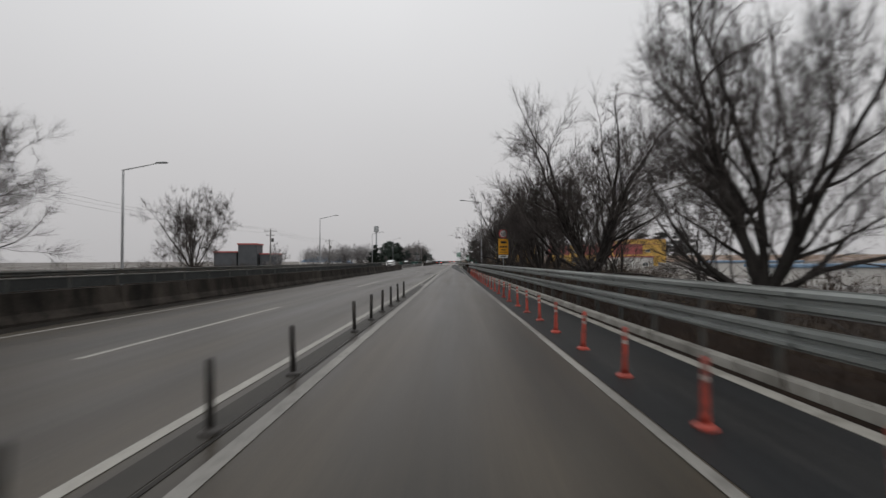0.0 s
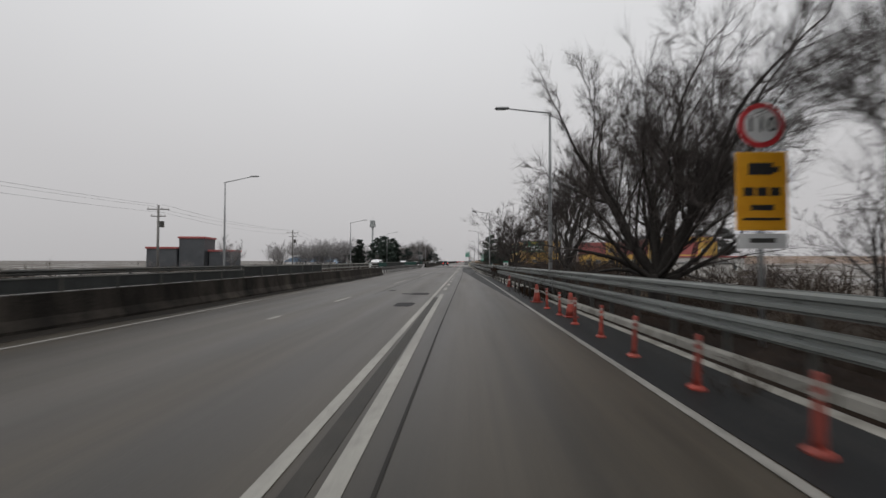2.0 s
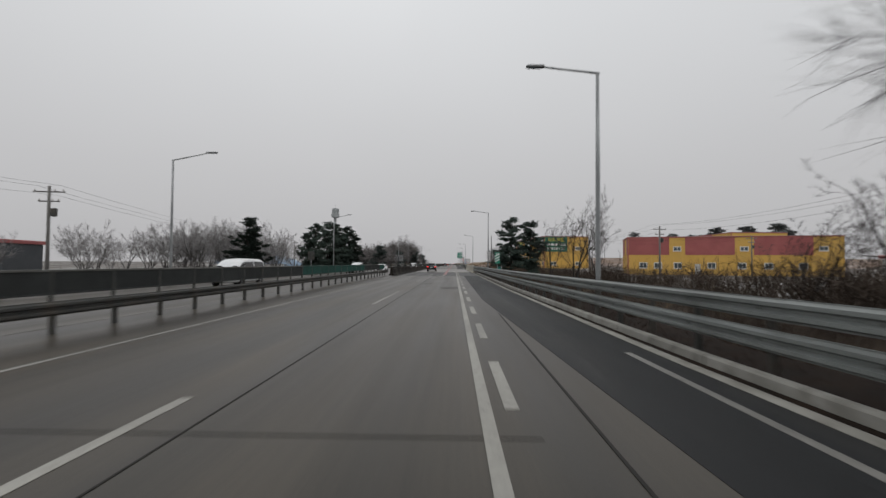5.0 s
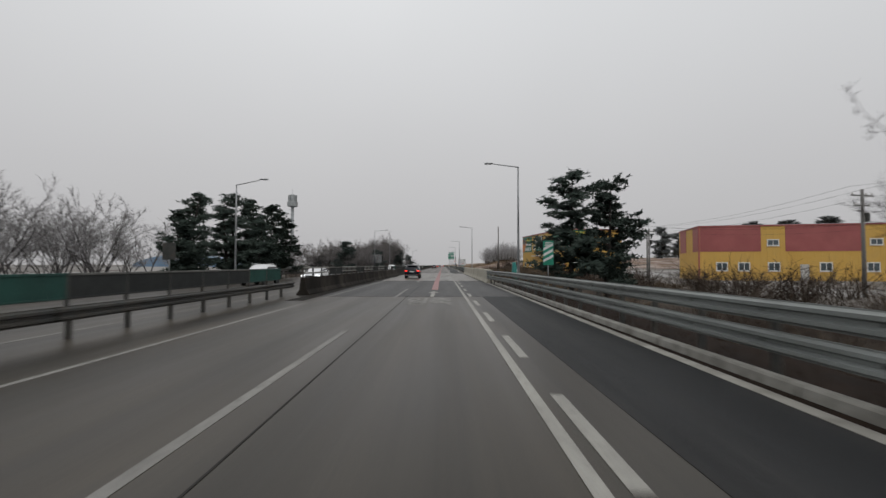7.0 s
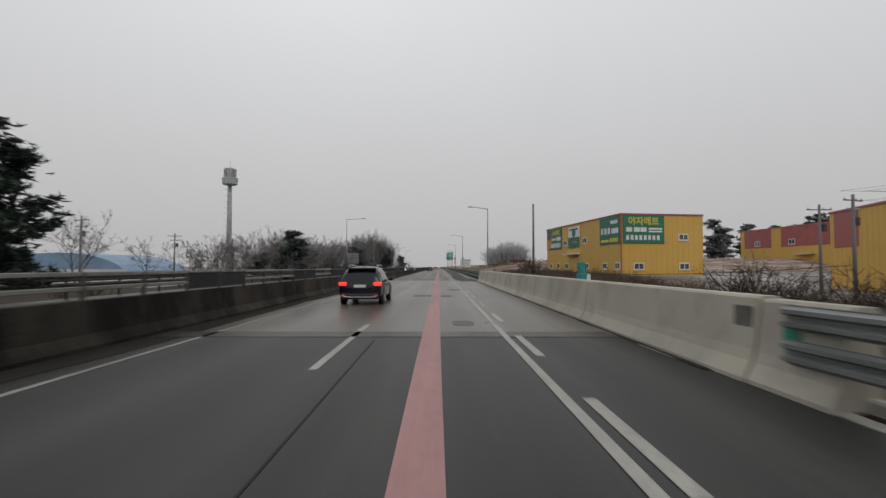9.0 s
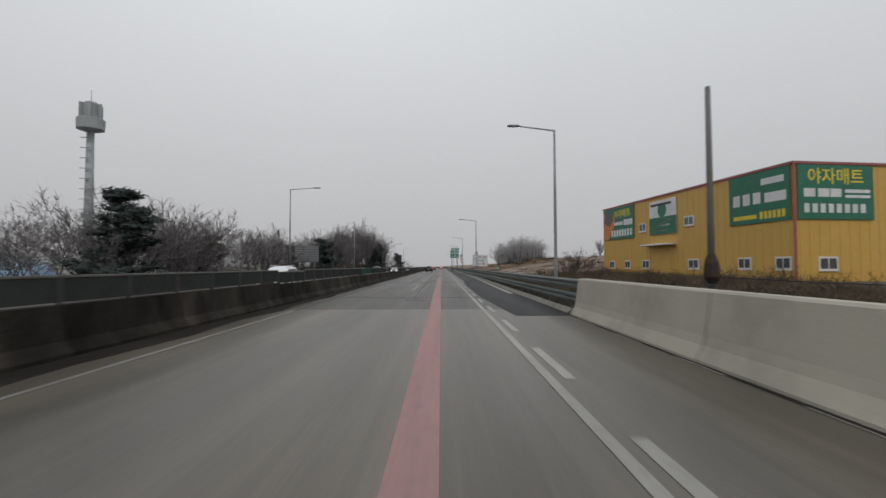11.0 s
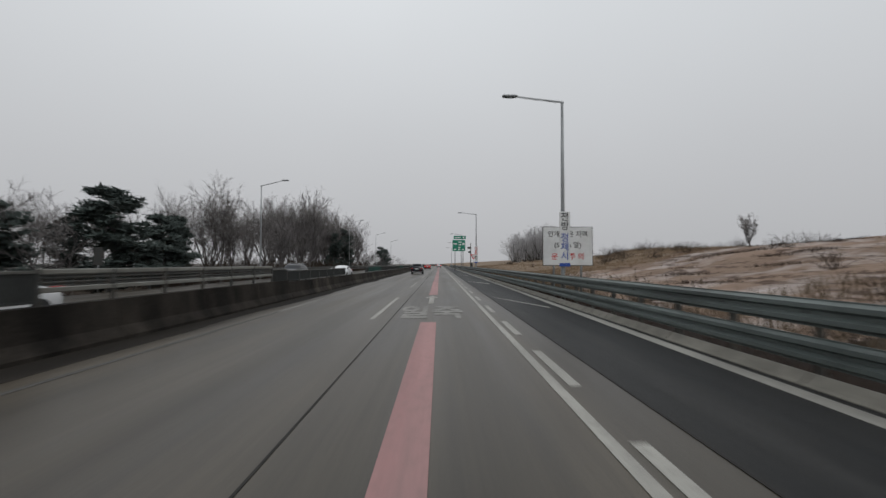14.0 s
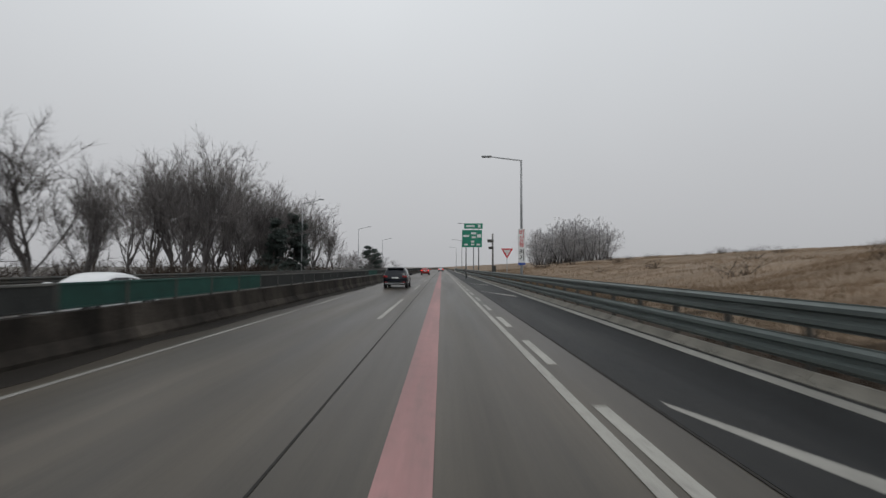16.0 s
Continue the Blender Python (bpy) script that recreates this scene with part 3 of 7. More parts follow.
def ground_z(x, y):
    """Height of the land beside the road."""
    n = noise.noise(Vector((x * 0.05, y * 0.05, 0.3)))
    f = noise.noise(Vector((x * 0.35, y * 0.35, 4.1)))
    if x > 2:
        d = x - kerb_x(y) - 0.25
        if d < 0:
            return -0.12
        low = -0.12 - 0.75 * smooth01(1.2, 7.0, d) + 0.18 * n * smooth01(2, 8, d) + 1.25 * smooth01(4, 14, d) * smooth01(230, 246, y)
        rise = 0.12 * smooth01(0.2, 1.0, d) + 0.95 * smooth01(2.0, 9.0, d) + 2.3 * smooth01(7.0, 22.0, d) + 0.9 * smooth01(20, 38, d)
        rise += 0.55 * n * smooth01(3, 14, d) + 0.12 * f * smooth01(2, 6, d)
        rise += (0.1 + 0.08 * n) * math.sin((x * 0.85 + y * 0.53 + 1.5 * n) * 2.2) * smooth01(5, 12, d)
        mound = 0.25 * math.exp(-((x - 21) / 6.0) ** 2 - ((y - 322) / 9.0) ** 2) - 0.9 * math.exp(-((x - 13) / 5.0) ** 2 - ((y - 352) / 22.0) ** 2)
        level = 0.12 * smooth01(0.2, 1.0, d) + 0.75 * smooth01(2.0, 8.0, d) + 0.07 * max(min(d, 60) - 6, 0) + 0.25 * smooth01(19.5, 20.5, d + 2 * n) + 0.3 * smooth01(31.5, 32.3, d + 3 * n)
        level += 0.3 * n * smooth01(3, 14, d) + 0.1 * f * smooth01(2, 6, d)
        s2 = smooth01(327, 341, y)
        rise = rise * (1 - s2) + level * s2
        s = smooth01(278, 306, y)
        return low * (1 - s) + (rise + mound * smooth01(1, 5, d) - 0.1) * s
    if x < OPP_EDGE - 0.5:
        d = OPP_EDGE - x
        return -0.12 - 0.5 * smooth01(0.6, 5, d) + 0.25 * n * smooth01(2, 10, d)
    return -0.12


def axis_steps(*spans):
    out = []
    for a, b, step in spans:
        k = max(int(round((b - a) / step)), 1)
        out += [a + (b - a) * i / k for i in range(k)]
    return out + [spans[-1][1]]


gx = axis_steps((-2500, -300, 550), (-300, -80, 27), (-80, -26, 4), (-26, -20, 1.5), (-20, 2, 11), (2, 14, 0.6), (14, 50, 0.9), (50, 110, 4), (110, 300, 24), (300, 2500, 550))
gy = axis_steps((-600, -40, 140), (-40, 270, 3.0), (270, 430, 0.9), (430, 620, 5), (620, 900, 56), (900, 4200, 660))
gv = [(x, y, ground_z(x, y)) for y in gy for x in gx]
nx = len(gx)
gf = [(j * nx + i, j * nx + i + 1, (j + 1) * nx + i + 1, (j + 1) * nx + i) for j in range(len(gy) - 1) for i in range(nx - 1)]
gme = bpy.data.meshes.new("ground")
gme.from_pydata(gv, [], gf)
gme.materials.append(SOIL)
gme.materials.append(FIELD)
gme.materials.append(FIELD_GRASS)
gme.materials.append(SNOWFIELD)
for p in gme.polygons:
    p.use_smooth = True
    c = p.center
    edge = 4.0 * noise.noise(Vector((c.x * 0.1, c.y * 0.1, 7.0)))
    if c.x > 25 + edge or c.x < -37 + edge:
        p.material_index = 3
    if c.y > 283 + 0.6 * edge and c.x > 7.0 + 2.0 * noise.noise(Vector((c.x * 0.2, c.y * 0.2, 0))):
        wob = 5.0 * noise.noise(Vector((c.x * 0.12, c.y * 0.12, 2.0)))
        p.material_index = 2 if c.y > 326 + wob or (c.y > 313 + wob and c.x < 26) else 1
gme.update()
ground = tagged(new("ground", gme), "brown winter verge and ploughed field dusted with snow", "ground", kind="structure")


def ribbon(rows, thickness, z_top):
    """A slab between left and right edges given as (y, left, right) rows."""
    g = Geo()
    n = len(rows)
    v = []
    for z in (z_top, z_top - thickness):
        for y, a, b in rows:
            v += [(a, y, z), (b, y, z)]
    f = []
    for i in range(n - 1):
        a = 2 * i
        f.append((a, a + 1, a + 3, a + 2))
        b = 2 * n + 2 * i
        f.append((b, b + 2, b + 3, b + 1))
        f.append((a, a + 2, b + 2, b))
        f.append((a + 1, b + 1, b + 3, a + 3))
    f.append((0, 2 * n, 2 * n + 1, 1))
    e = 2 * n - 2
    f.append((e, e + 1, 2 * n + e + 1, 2 * n + e))
    return g.add(v, f)


road = thing("road", "grey concrete expressway carriageway with worn tyre tracks", "road", kind="structure")
ys = [y for y, _ in KERB_LINE if y < 160]
part("pavement_slab", ribbon([(y, LEFT_WALL - 0.1, kerb_x(y)) for y in ys + [159.1]], 0.3, 0.0), ROAD, road, "grey concrete paving")
part("asphalt_strip", ribbon([(159.1, LEFT_WALL - 0.1, kerb_x(159)), (184.0, LEFT_WALL - 0.1, kerb_x(184))], 0.3, -0.004), ASPHALT_OLD, road, "dark asphalt before the bridge")
part("bridge_deck", ribbon([(184.0, LEFT_WALL - 0.1, kerb_x(184)), (229.5, LEFT_WALL - 0.1, kerb_x(229))], 0.3, 0.0), DECK, road, "wet brownish concrete bridge deck")
part("pavement_slab", ribbon([(229.5, LEFT_WALL - 0.1, kerb_x(229)), (251.0, LEFT_WALL - 0.1, kerb_x(251))], 0.3, 0.0), ROAD, road, "darker damp concrete past the bridge")
part("pavement_slab", ribbon([(251.0, LEFT_WALL - 0.1, kerb_x(251)), (262.0, LEFT_WALL - 0.1, kerb_x(262)), (Y1, LEFT_WALL - 0.1, kerb_x(Y1))], 0.3, 0.0), ROAD_PALE, road, "paler grey concrete paving")
sh = sorted(set([y for y, _ in DARK_EDGE] + [y for y in ys]))
part("asphalt_shoulder", ribbon([(y, interp(y, DARK_EDGE), kerb_x(y)) for y in sh if y < 159] + [(159.1, 0.92, kerb_x(159))], 0.02, 0.005), ASPHALT, road, "newer dark asphalt shoulder")
part("asphalt_shoulder", ribbon([(237.0, 2.3, kerb_x(237)), (241.0, 1.95, kerb_x(241)), (244.0, 1.65, kerb_x(244)), (246.7, 1.4, kerb_x(246)), (250.5, 1.16, 3.1), (262.0, 0.9, 3.27), (276.0, 0.9, 3.45), (306.0, 0.92, 3.59), (Y1, 0.95, 3.62)], 0.02, 0.005), ASPHALT, road)
part("asphalt_shoulder", ribbon([(227.0, 0.9, kerb_x(227)), (237.0, 0.5, kerb_x(237)), (250.0, 0.5, 1.6), (258.0, 0.6, 1.1), (263.0, 0.85, 0.95)], 0.02, 0.003), ASPHALT, road, "greyer worn asphalt where the shoulder begins")

other_road = thing("opposite_road", "grey concrete carriageway of the opposite direction", "road", kind="structure")
part("pavement_slab", ribbon([(Y0, OPP_EDGE - 0.3, LEFT_WALL - 0.1), (Y1, OPP_EDGE - 0.3, LEFT_WALL - 0.1)], 0.3, -0.002), ROAD, other_road)


def stripe(name, rows, width, mat, parent, z=0.006, label=""):
    """Painted line along (y, x) points."""
    return part(name, ribbon([(y, x - width / 2, x + width / 2) for y, x in rows], 0.005, z), mat, parent, label)


# grime along the median
rg = random.Random(31)
for a, b in ((Y0, 96.0), (156.0, 620.0)):
    rows, y = [], a
    while y < b:
        rows.append((y, -8.62, -7.86 + rg.uniform(-0.2, 0.2)))
        y += rg.uniform(1.5, 4.0)
    part("gutter_grime", ribbon(rows, 0.004, 0.0045), GRIME, road, "dark grit along the barrier foot")
# long lines
stripe("lane_line", [(Y0, 0.0), (Y1, 0.0)], 0.15, PAINT, road, 0.008, "solid white lane line")
stripe("edge_line", [(Y0, -7.22), (155.0, -7.28)], 0.13, PAINT_DULL, road)
stripe("edge_line", [(158.0, -7.3), (188.0, -7.3)], 0.13, PAINT_DULL, road)
stripe("edge_line", [(190.0, -7.3), (229.0, -7.28)], 0.12, PAINT_DULL, road)
stripe("edge_line", [(229.0, -7.28), (286.0, -7.26)], 0.12, PAINT_FAINT, road, label="nearly worn-off edge line")
stripe("edge_line", [(286.0, -7.26), (Y1, -7.26)], 0.12, PAINT_DULL, road)
stripe("edge_line", [(y, x) for y, x in EDGE_LINE if y <= 105], 0.13, PAINT_DULL, road, 0.01)
stripe("edge_line", [(240.0, 2.66), (246.0, 2.71), (262.0, 2.96), (276.0, 3.13), (306.0, 3.3), (Y1, 3.33)], 0.29, PAINT, road, 0.01)
for rows in ([(Y0, 0.95), (3.0, 0.9), (10.0, 0.84), (24.2, 0.78), (31.4, 0.64)], [(31.4, 0.64), (41.0, 0.55), (52.0, 0.42), (62.1, 0.34)]):
    stripe("gore_line", rows, 0.18, PAINT if rows[0][0] > 30 else PAINT_DULL, road, 0.008, "worn white gore line")
stripe("tar_strip", [(34.5, 0.32), (48.0, 0.24), (60.0, 0.17)], 0.2, PATCH_DARK, road, 0.0045, "dark strip between the twin lines")
stripe("joint", [(Y0, 0.62), (12.0, 0.6), (33.0, 0.6)], 0.05, JOINT, road, 0.0065, "dark wet joint")
stripe("tar_strip", [(Y0, 0.4), (12.0, 0.38), (32.0, 0.36)], 0.34, PATCH_DARK, road, 0.0045, "dark grime between the lines")
stripe("lane_line", [(Y0, -10.6), (Y1, -10.6)], 0.14, PAINT_DULL, other_road)
stripe("edge_line", [(Y0, -19.4), (Y1, -19.4)], 0.14, PAINT_DULL, other_road)
# long dashes
dash_me = ribbon([(0.0, -0.075, 0.075), (9.2, -0.075, 0.075)], 0.005, 0.006).mesh("lane_dash", PAINT)
dull_me = ribbon([(0.0, -0.075, 0.075), (9.2, -0.075, 0.075)], 0.005, 0.006).mesh("lane_dash", PAINT_DULL)
short_me = ribbon([(0.0, -0.075, 0.075), (6.0, -0.075, 0.075)], 0.005, 0.006).mesh("lane_dash", PAINT)
starts = [-35.0, -13.5, 8.0, 30.5, 92.5, 115.0, 136.8, 157.8, 201.0, 244.0, 263.3, 283.8, 303.0, 324.4] + [344.5 + 19.9 * i for i in range(13)]
for y in starts:
    part("lane_dash", dull_me if 100 < y < 170 else dash_me, parent=road, at=(-3.68, y, 0))
part("lane_dash", short_me, parent=road, at=(-3.68, 180.0, 0))
part("lane_dash", ribbon([(72.4, -3.8, -3.66), (79.4, -3.76, -3.62)], 0.005, 0.006), PAINT, road)
part("lane_dash", ribbon([(57.5, -3.92, -3.78), (59.9, -3.88, -3.74)], 0.005, 0.006), PAINT, road)
part("lane_dash", ribbon([(51.6, -4.2, -4.06), (52.4, -4.18, -4.04)], 0.005, 0.006), PAINT, road)
for k in range(33):
    part("lane_dash", dash_me, parent=other_road, at=(-14.9, Y0 + 20 * k, 0))
# short dashes beside the solid line
dot_me = ribbon([(0.0, -0.085, 0.085), (2.65, -0.085, 0.085)], 0.005, 0.007).mesh("short_dash", PAINT)
for y in ([68.03 + 5.147 * k - 2.65 for k in range(15)] + [145.2 + 5.52 * k - 2.65 for k in range(10)] + [200.3 + 5.1 * k - 2.65 for k in range(7)]):
    part("short_dash", dot_me, parent=road, at=(0.31, y, 0.0))
DASH_ENDS = [(0, 235.5), (2, 245.2), (7, 269.1), (10, 283.3), (12, 293.8), (16, 314.8), (18, 325.0), (72, 602.0)]
for k in range(72):
    part("short_dash", dot_me, parent=road, at=(0.27, interp(k, DASH_ENDS) - 2.65, 0.0))
# pink guide line, arrows and lettering
PINK_X = [(166.0, -1.74), (180.0, -1.8), (244.0, -1.92), (312.0, -1.95), (620.0, -1.95)]
stripe("guide_line", [(y, interp(y, PINK_X)) for y in (166.0, 180.0, 244.0, 283.0)], 0.45, PINK, road, 0.009, "faded pink guide line")
stripe("guide_line", [(y, interp(y, PINK_X)) for y in (295.0, 312.0, 620.0)], 0.47, PINK, road, 0.009, "faded pink guide line")
arrow = Geo()
arrow.prism([(-0.11, 0), (0.11, 0), (0.11, 0.006), (-0.11, 0.006)], 0, 3.4)
arrow.add([(-0.34, 3.4, 0), (0.34, 3.4, 0), (0, 5.2, 0), (-0.34, 3.4, 0.006), (0.34, 3.4, 0.006), (0, 5.2, 0.006)],
          [(3, 4, 5), (0, 2, 1), (0, 1, 4, 3), (1, 2, 5, 4), (2, 0, 3, 5)])
arrow_me = arrow.mesh("arrow", PAINT)
part("arrow", arrow_me, parent=road, at=(-1.76, 159.0, 0.006))
part("arrow", arrow_me, parent=road, at=(-1.98, 289.2, 0.006))
word = text_mesh("일죽", 1.24, 0.003, PAINT_DULL, 3.55, bold=0.03)
part("lettering", word, parent=road, label="white painted place name", at=(-1.82, 155.55, 0.008))
part("lettering", word, parent=road, label="white painted place name", at=(-1.92, 285.75, 0.008))
# chevron strokes on the shoulder
for tip, base, thick in ((293.3, 287.7, 0.6), (315.0, 309.6, 1.9), (341.9, 336.3, 1.4), (358.6, 353.0, 1.4)):
    g = Geo().add([(2.66, base - thick / 2, 0.008), (2.66, base + thick / 2, 0.008), (1.1, tip, 0.008), (1.08, tip - 0.25, 0.008)], [(0, 1, 2, 3)])
    part("chevron_stroke", g, PAINT, road)
# lengthwise and crosswise joints
stripe("joint", [(28.0, 0.86), (50.0, 0.86), (72.0, 0.98), (82.0, 1.05), (100.0, 1.1), (112.0, 1.15)], 0.038, JOINT, road, 0.0065, "black sealed crack")
stripe("joint", [(62.0, -3.08), (100.0, -3.05), (160.0, -3.1)], 0.026, JOINT, road, 0.0055)
stripe("joint", [(162.0, -3.08), (183.0, -3.1)], 0.03, JOINT, road, 0.003)
stripe("joint", [(236.5, -3.12), (250.0, -3.16), (302.0, -3.08), (Y1, -3.08)], 0.03, JOINT, road, 0.0055)
stripe("joint", [(262.0, 0.88), (Y1, 0.93)], 0.03, JOINT, road, 0.0085)
for y, half, mat in ((259.7, 0.1, PATCH_PALE), (261.7, 0.28, PATCH_PALE), (33.0, 0.02, JOINT), (100.5, 0.02, JOINT)):
    part("joint", ribbon([(y - half, -6.6, 0.5), (y + half, -6.6, 0.5)], 0.004, 0.004), mat, road)
part("joint", ribbon([(159.05, -8.5, 2.9), (159.15, -8.5, 2.9)], 0.004, 0.006), JOINT, road)
part("expansion_joint", ribbon([(236.46, -8.5, 2.8), (236.5, -8.5, 2.8)], 0.01, 0.005), PATCH_PALE, road, "dark joint across the bridge end")
part("expansion_joint", ribbon([(183.6, -8.5, 2.8), (184.5, -8.5, 2.8)], 0.01, 0.006), ROAD, road)


def patch(x0, y0, x1, y1, mat, seed):
    """A repair patch with an uneven outline."""
    rnd = random.Random(seed)
    n = 12
    rows = []
    for i in range(n + 1):
        t = i / n
        e = 0.18 * (x1 - x0) * (1 - min(1, 6 * t) * min(1, 6 * (1 - t)))
        j = 0.06 * (x1 - x0)
        rows.append((y0 + (y1 - y0) * t, x0 + e + rnd.uniform(-j, j), x1 - e + rnd.uniform(-j, j)))
    part("repair_patch", ribbon(rows, 0.004, 0.0052), mat, road)


for i, (a, b, c, d, m) in enumerate([(-1.2, 55.6, -0.5, 57.2, PATCH), (-1.25, 61.6, -0.35, 63.0, PATCH), (-1.7, 61.9, -1.3, 62.5, PATCH), (-2.8, 64.3, -2.45, 65.3, PATCH_DARK),
                                     (-1.3, 127.0, -0.15, 129.8, PATCH_PALE), (-2.95, 133.8, -2.2, 135.2, PATCH_PALE),
                                     (-3.1, 198.8, -2.05, 200.6, PATCH_DECK), (-1.5, 198.6, -0.9, 200.4, PATCH_DECK), (-1.2, 185.8, -0.58, 187.0, PATCH_DECK),
                                     (-3.0, 265.5, -2.4, 268.8, PATCH_PALE), (-0.9, 206.0, 0.2, 208.0, PATCH_DECK),
                                     (-6.6, 236.9, -4.2, 237.7, SMUDGE), (-4.6, 235.6, -3.0, 236.3, SMUDGE), (-3.4, 234.0, -2.4, 235.2, SMUDGE)]):
    patch(a, b, c, d, m, i)

# ---------------------------------------------------------------- kerb and right-hand rail
kerb = thing("kerb", "whitewashed low concrete kerb along the shoulder", "kerb", kind="structure")
stone = Geo().prism([(0.3, -0.12), (0.5, -0.12), (0.5, 0.16), (0.48, 0.175), (0.36, 0.175), (0.33, 0.145)], 0.0, 3.96).mesh("kerb_stone", KERB)
bare_stone = Geo().prism([(0.0, -0.12), (0.24, -0.12), (0.24, 0.15), (0.22, 0.165), (0.18, 0.16), (0.05, 0.045), (0.0, 0.02)], 0.0, 3.96).mesh("kerb_stone", KERB_PALE)
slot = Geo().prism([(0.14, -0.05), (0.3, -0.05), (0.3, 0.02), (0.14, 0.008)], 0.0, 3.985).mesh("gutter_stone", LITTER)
strip = Geo().prism([(-0.07, -0.05), (0.13, -0.05), (0.13, 0.022), (-0.07, 0.012)], 0.0, 3.99).mesh("painted_gutter", KERB)


def along(line, y0, y1, step, dx=0.0):
    """Poses that follow a line (y, x), step by step."""
    y = y0
    while y < y1 - 0.01:
        xa, xb = interp(y, line) + dx, interp(y + step, line) + dx
        yield y, Matrix.Translation((xa, y, 0)) @ Matrix.Rotation(-math.atan2(xb - xa, step), 4, "Z")
        y += step


for y, m in along(KERB_LINE, -24, 177, 4.0):
    part("kerb_stone", stone, parent=kerb, at=m)
    part("gutter_stone", slot, parent=kerb, at=m)
    part("painted_gutter", strip, parent=kerb, at=m)
for y, m in along(BARE_KERB, 228, 500, 4.0):
    part("kerb_stone", bare_stone, parent=kerb, at=m)

# Litter strip, painted darker for the shade beneath the rail.
litter = thing("leaf_litter", "leaf litter darkened for rail shade between kerb and guardrail", "ground", kind="structure")
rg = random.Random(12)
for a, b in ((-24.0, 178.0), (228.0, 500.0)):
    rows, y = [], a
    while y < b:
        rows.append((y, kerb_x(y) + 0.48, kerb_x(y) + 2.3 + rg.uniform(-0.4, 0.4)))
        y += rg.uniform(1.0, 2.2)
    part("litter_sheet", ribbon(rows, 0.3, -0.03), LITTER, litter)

w = 0.085
W_BEAM = [(0.0, -0.165), (0.0, -0.145), (-w, -0.11), (-w, -0.055), (-0.012, -0.022), (-0.012, 0.022), (-w, 0.055), (-w, 0.11), (0.0, 0.145), (0.0, 0.165),
          (0.012, 0.165), (0.012, 0.14), (-w + 0.012, 0.106), (-w + 0.012, 0.06), (0.0, 0.026), (0.0, -0.026), (-w + 0.012, -0.06), (-w + 0.012, -0.106), (0.012, -0.14), (0.012, -0.165)]
W_BEAM = W_BEAM[::-1]
beam_me = Geo().prism(W_BEAM, -0.06, 4.06).mesh("beam", STEEL)
beam_green = Geo().prism([(x, z * 1.2) for x, z in W_BEAM], -0.06, 4.06).mesh("beam", STEEL_GREEN)
beam_dark = Geo().prism(W_BEAM, -0.06, 4.06).mesh("beam", STEEL_DIM)
post_me = Geo().box(-0.06, -0.05, -0.35, 0.06, 0.05, 1.16, 0.012).mesh("post", STEEL_DIM)
block_me = Geo().box(-0.1, -0.05, -0.14, 0.0, 0.05, 0.14, 0.01).mesh("spacer", STEEL_DIM)
bolt_me = Geo().lathe([(0.022, 0.0), (0.022, -0.02), (0.012, -0.028)], 6, "x").mesh("bolt", STEEL_DIM)


def guardrail(label, line, y0, y1, dx, heights, post_gap=2.0, flip=False, group="", beam=None, lift=((0, 0.0), (1, 0.0))):
    """Steel beams on posts along a line; heights are the beam centres, lift raises them along the way."""
    root = thing("guardrail", label, "guardrail", group)
    turn = Matrix.Rotation(math.pi, 4, "Z") if flip else Matrix.Identity(4)
    for y, m in along(line, y0, y1, 4.0, dx):
        for z in heights:
            mm = m @ Matrix.Translation((0, 4.0 if flip else 0, z + interp(y, lift) * z)) @ turn
            part("beam", beam or beam_me, parent=root, at=mm)
    for y, m in along(line, y0 + 0.6, y1, post_gap, dx):
        off = -0.17 if flip else 0.17
        up = interp(y, lift)
        part("post", post_me, parent=root, at=m @ Matrix.Translation((off, 0, min(heights[-1] - 1.15 + 0.05, 0.0) if len(heights) == 1 else up)))
        for z in heights:
            part("spacer", block_me, parent=root, at=m @ Matrix.Translation((off + (0.16 if flip else -0.06), 0, z + up * z)))
            part("bolt", bolt_me, parent=root, at=m @ Matrix.Translation((-0.012, 0.02, z + up * z)))
    return root


RAIL_LINE = [(y, x + 0.62) for y, x in KERB_LINE if y < 160] + [(166.0, 3.58), (172.0, 3.3), (178.4, 2.98)]
guardrail("double-beam galvanised steel guardrail behind the kerb", RAIL_LINE, -25.6, 178, 0.0, (0.58, 1.03), lift=((0, 0.11), (60, 0.08), (110, 0.02), (140, 0.0)))
guardrail("double-beam galvanised steel guardrail beside the field", KERB_LINE, 227.5, 500, 0.62, (0.475, 1.015), beam=beam_green)
guardrail("single-beam steel guardrail closing the median gap", [(0, -9.5), (600, -9.5)], 96, GAP_END, 0.0, (0.6,), 2.0, flip=True, beam=beam_dark)
guardrail("steel guardrail along the opposite verge", [(0, OPP_EDGE), (600, OPP_EDGE)], -24, 480, 0.0, (0.65, 1.05), 4.0, flip=True, beam=beam_dark)

# ---------------------------------------------------------------- bridge parapet
parapet = thing("bridge_parapet", "pale concrete bridge parapet with a sloped foot", "wall", kind="structure")
par_prof = [(0.0, -0.1), (0.62, -0.1), (0.62, 1.2), (0.58, 1.26), (0.32, 1.26), (0.28, 1.22), (0.17, 0.46), (0.13, 0.3), (0.06, 0.17), (0.0, 0.06)]
par_me = Geo().prism(par_prof, 0.0, 7.97).mesh("parapet_block", PARAPET)
for k in range(6):
    y = 179.2 + 8.0 * k
    part("parapet_block", par_me, parent=parapet, at=Matrix.Translation((interp(y, KERB_LINE) - 0.12, y, 0)))
part("end_block", Geo().prism([(x, z * 0.97) for x, z in par_prof], 0.0, 1.5), PARAPET, parapet, at=(2.88, 177.66, 0))
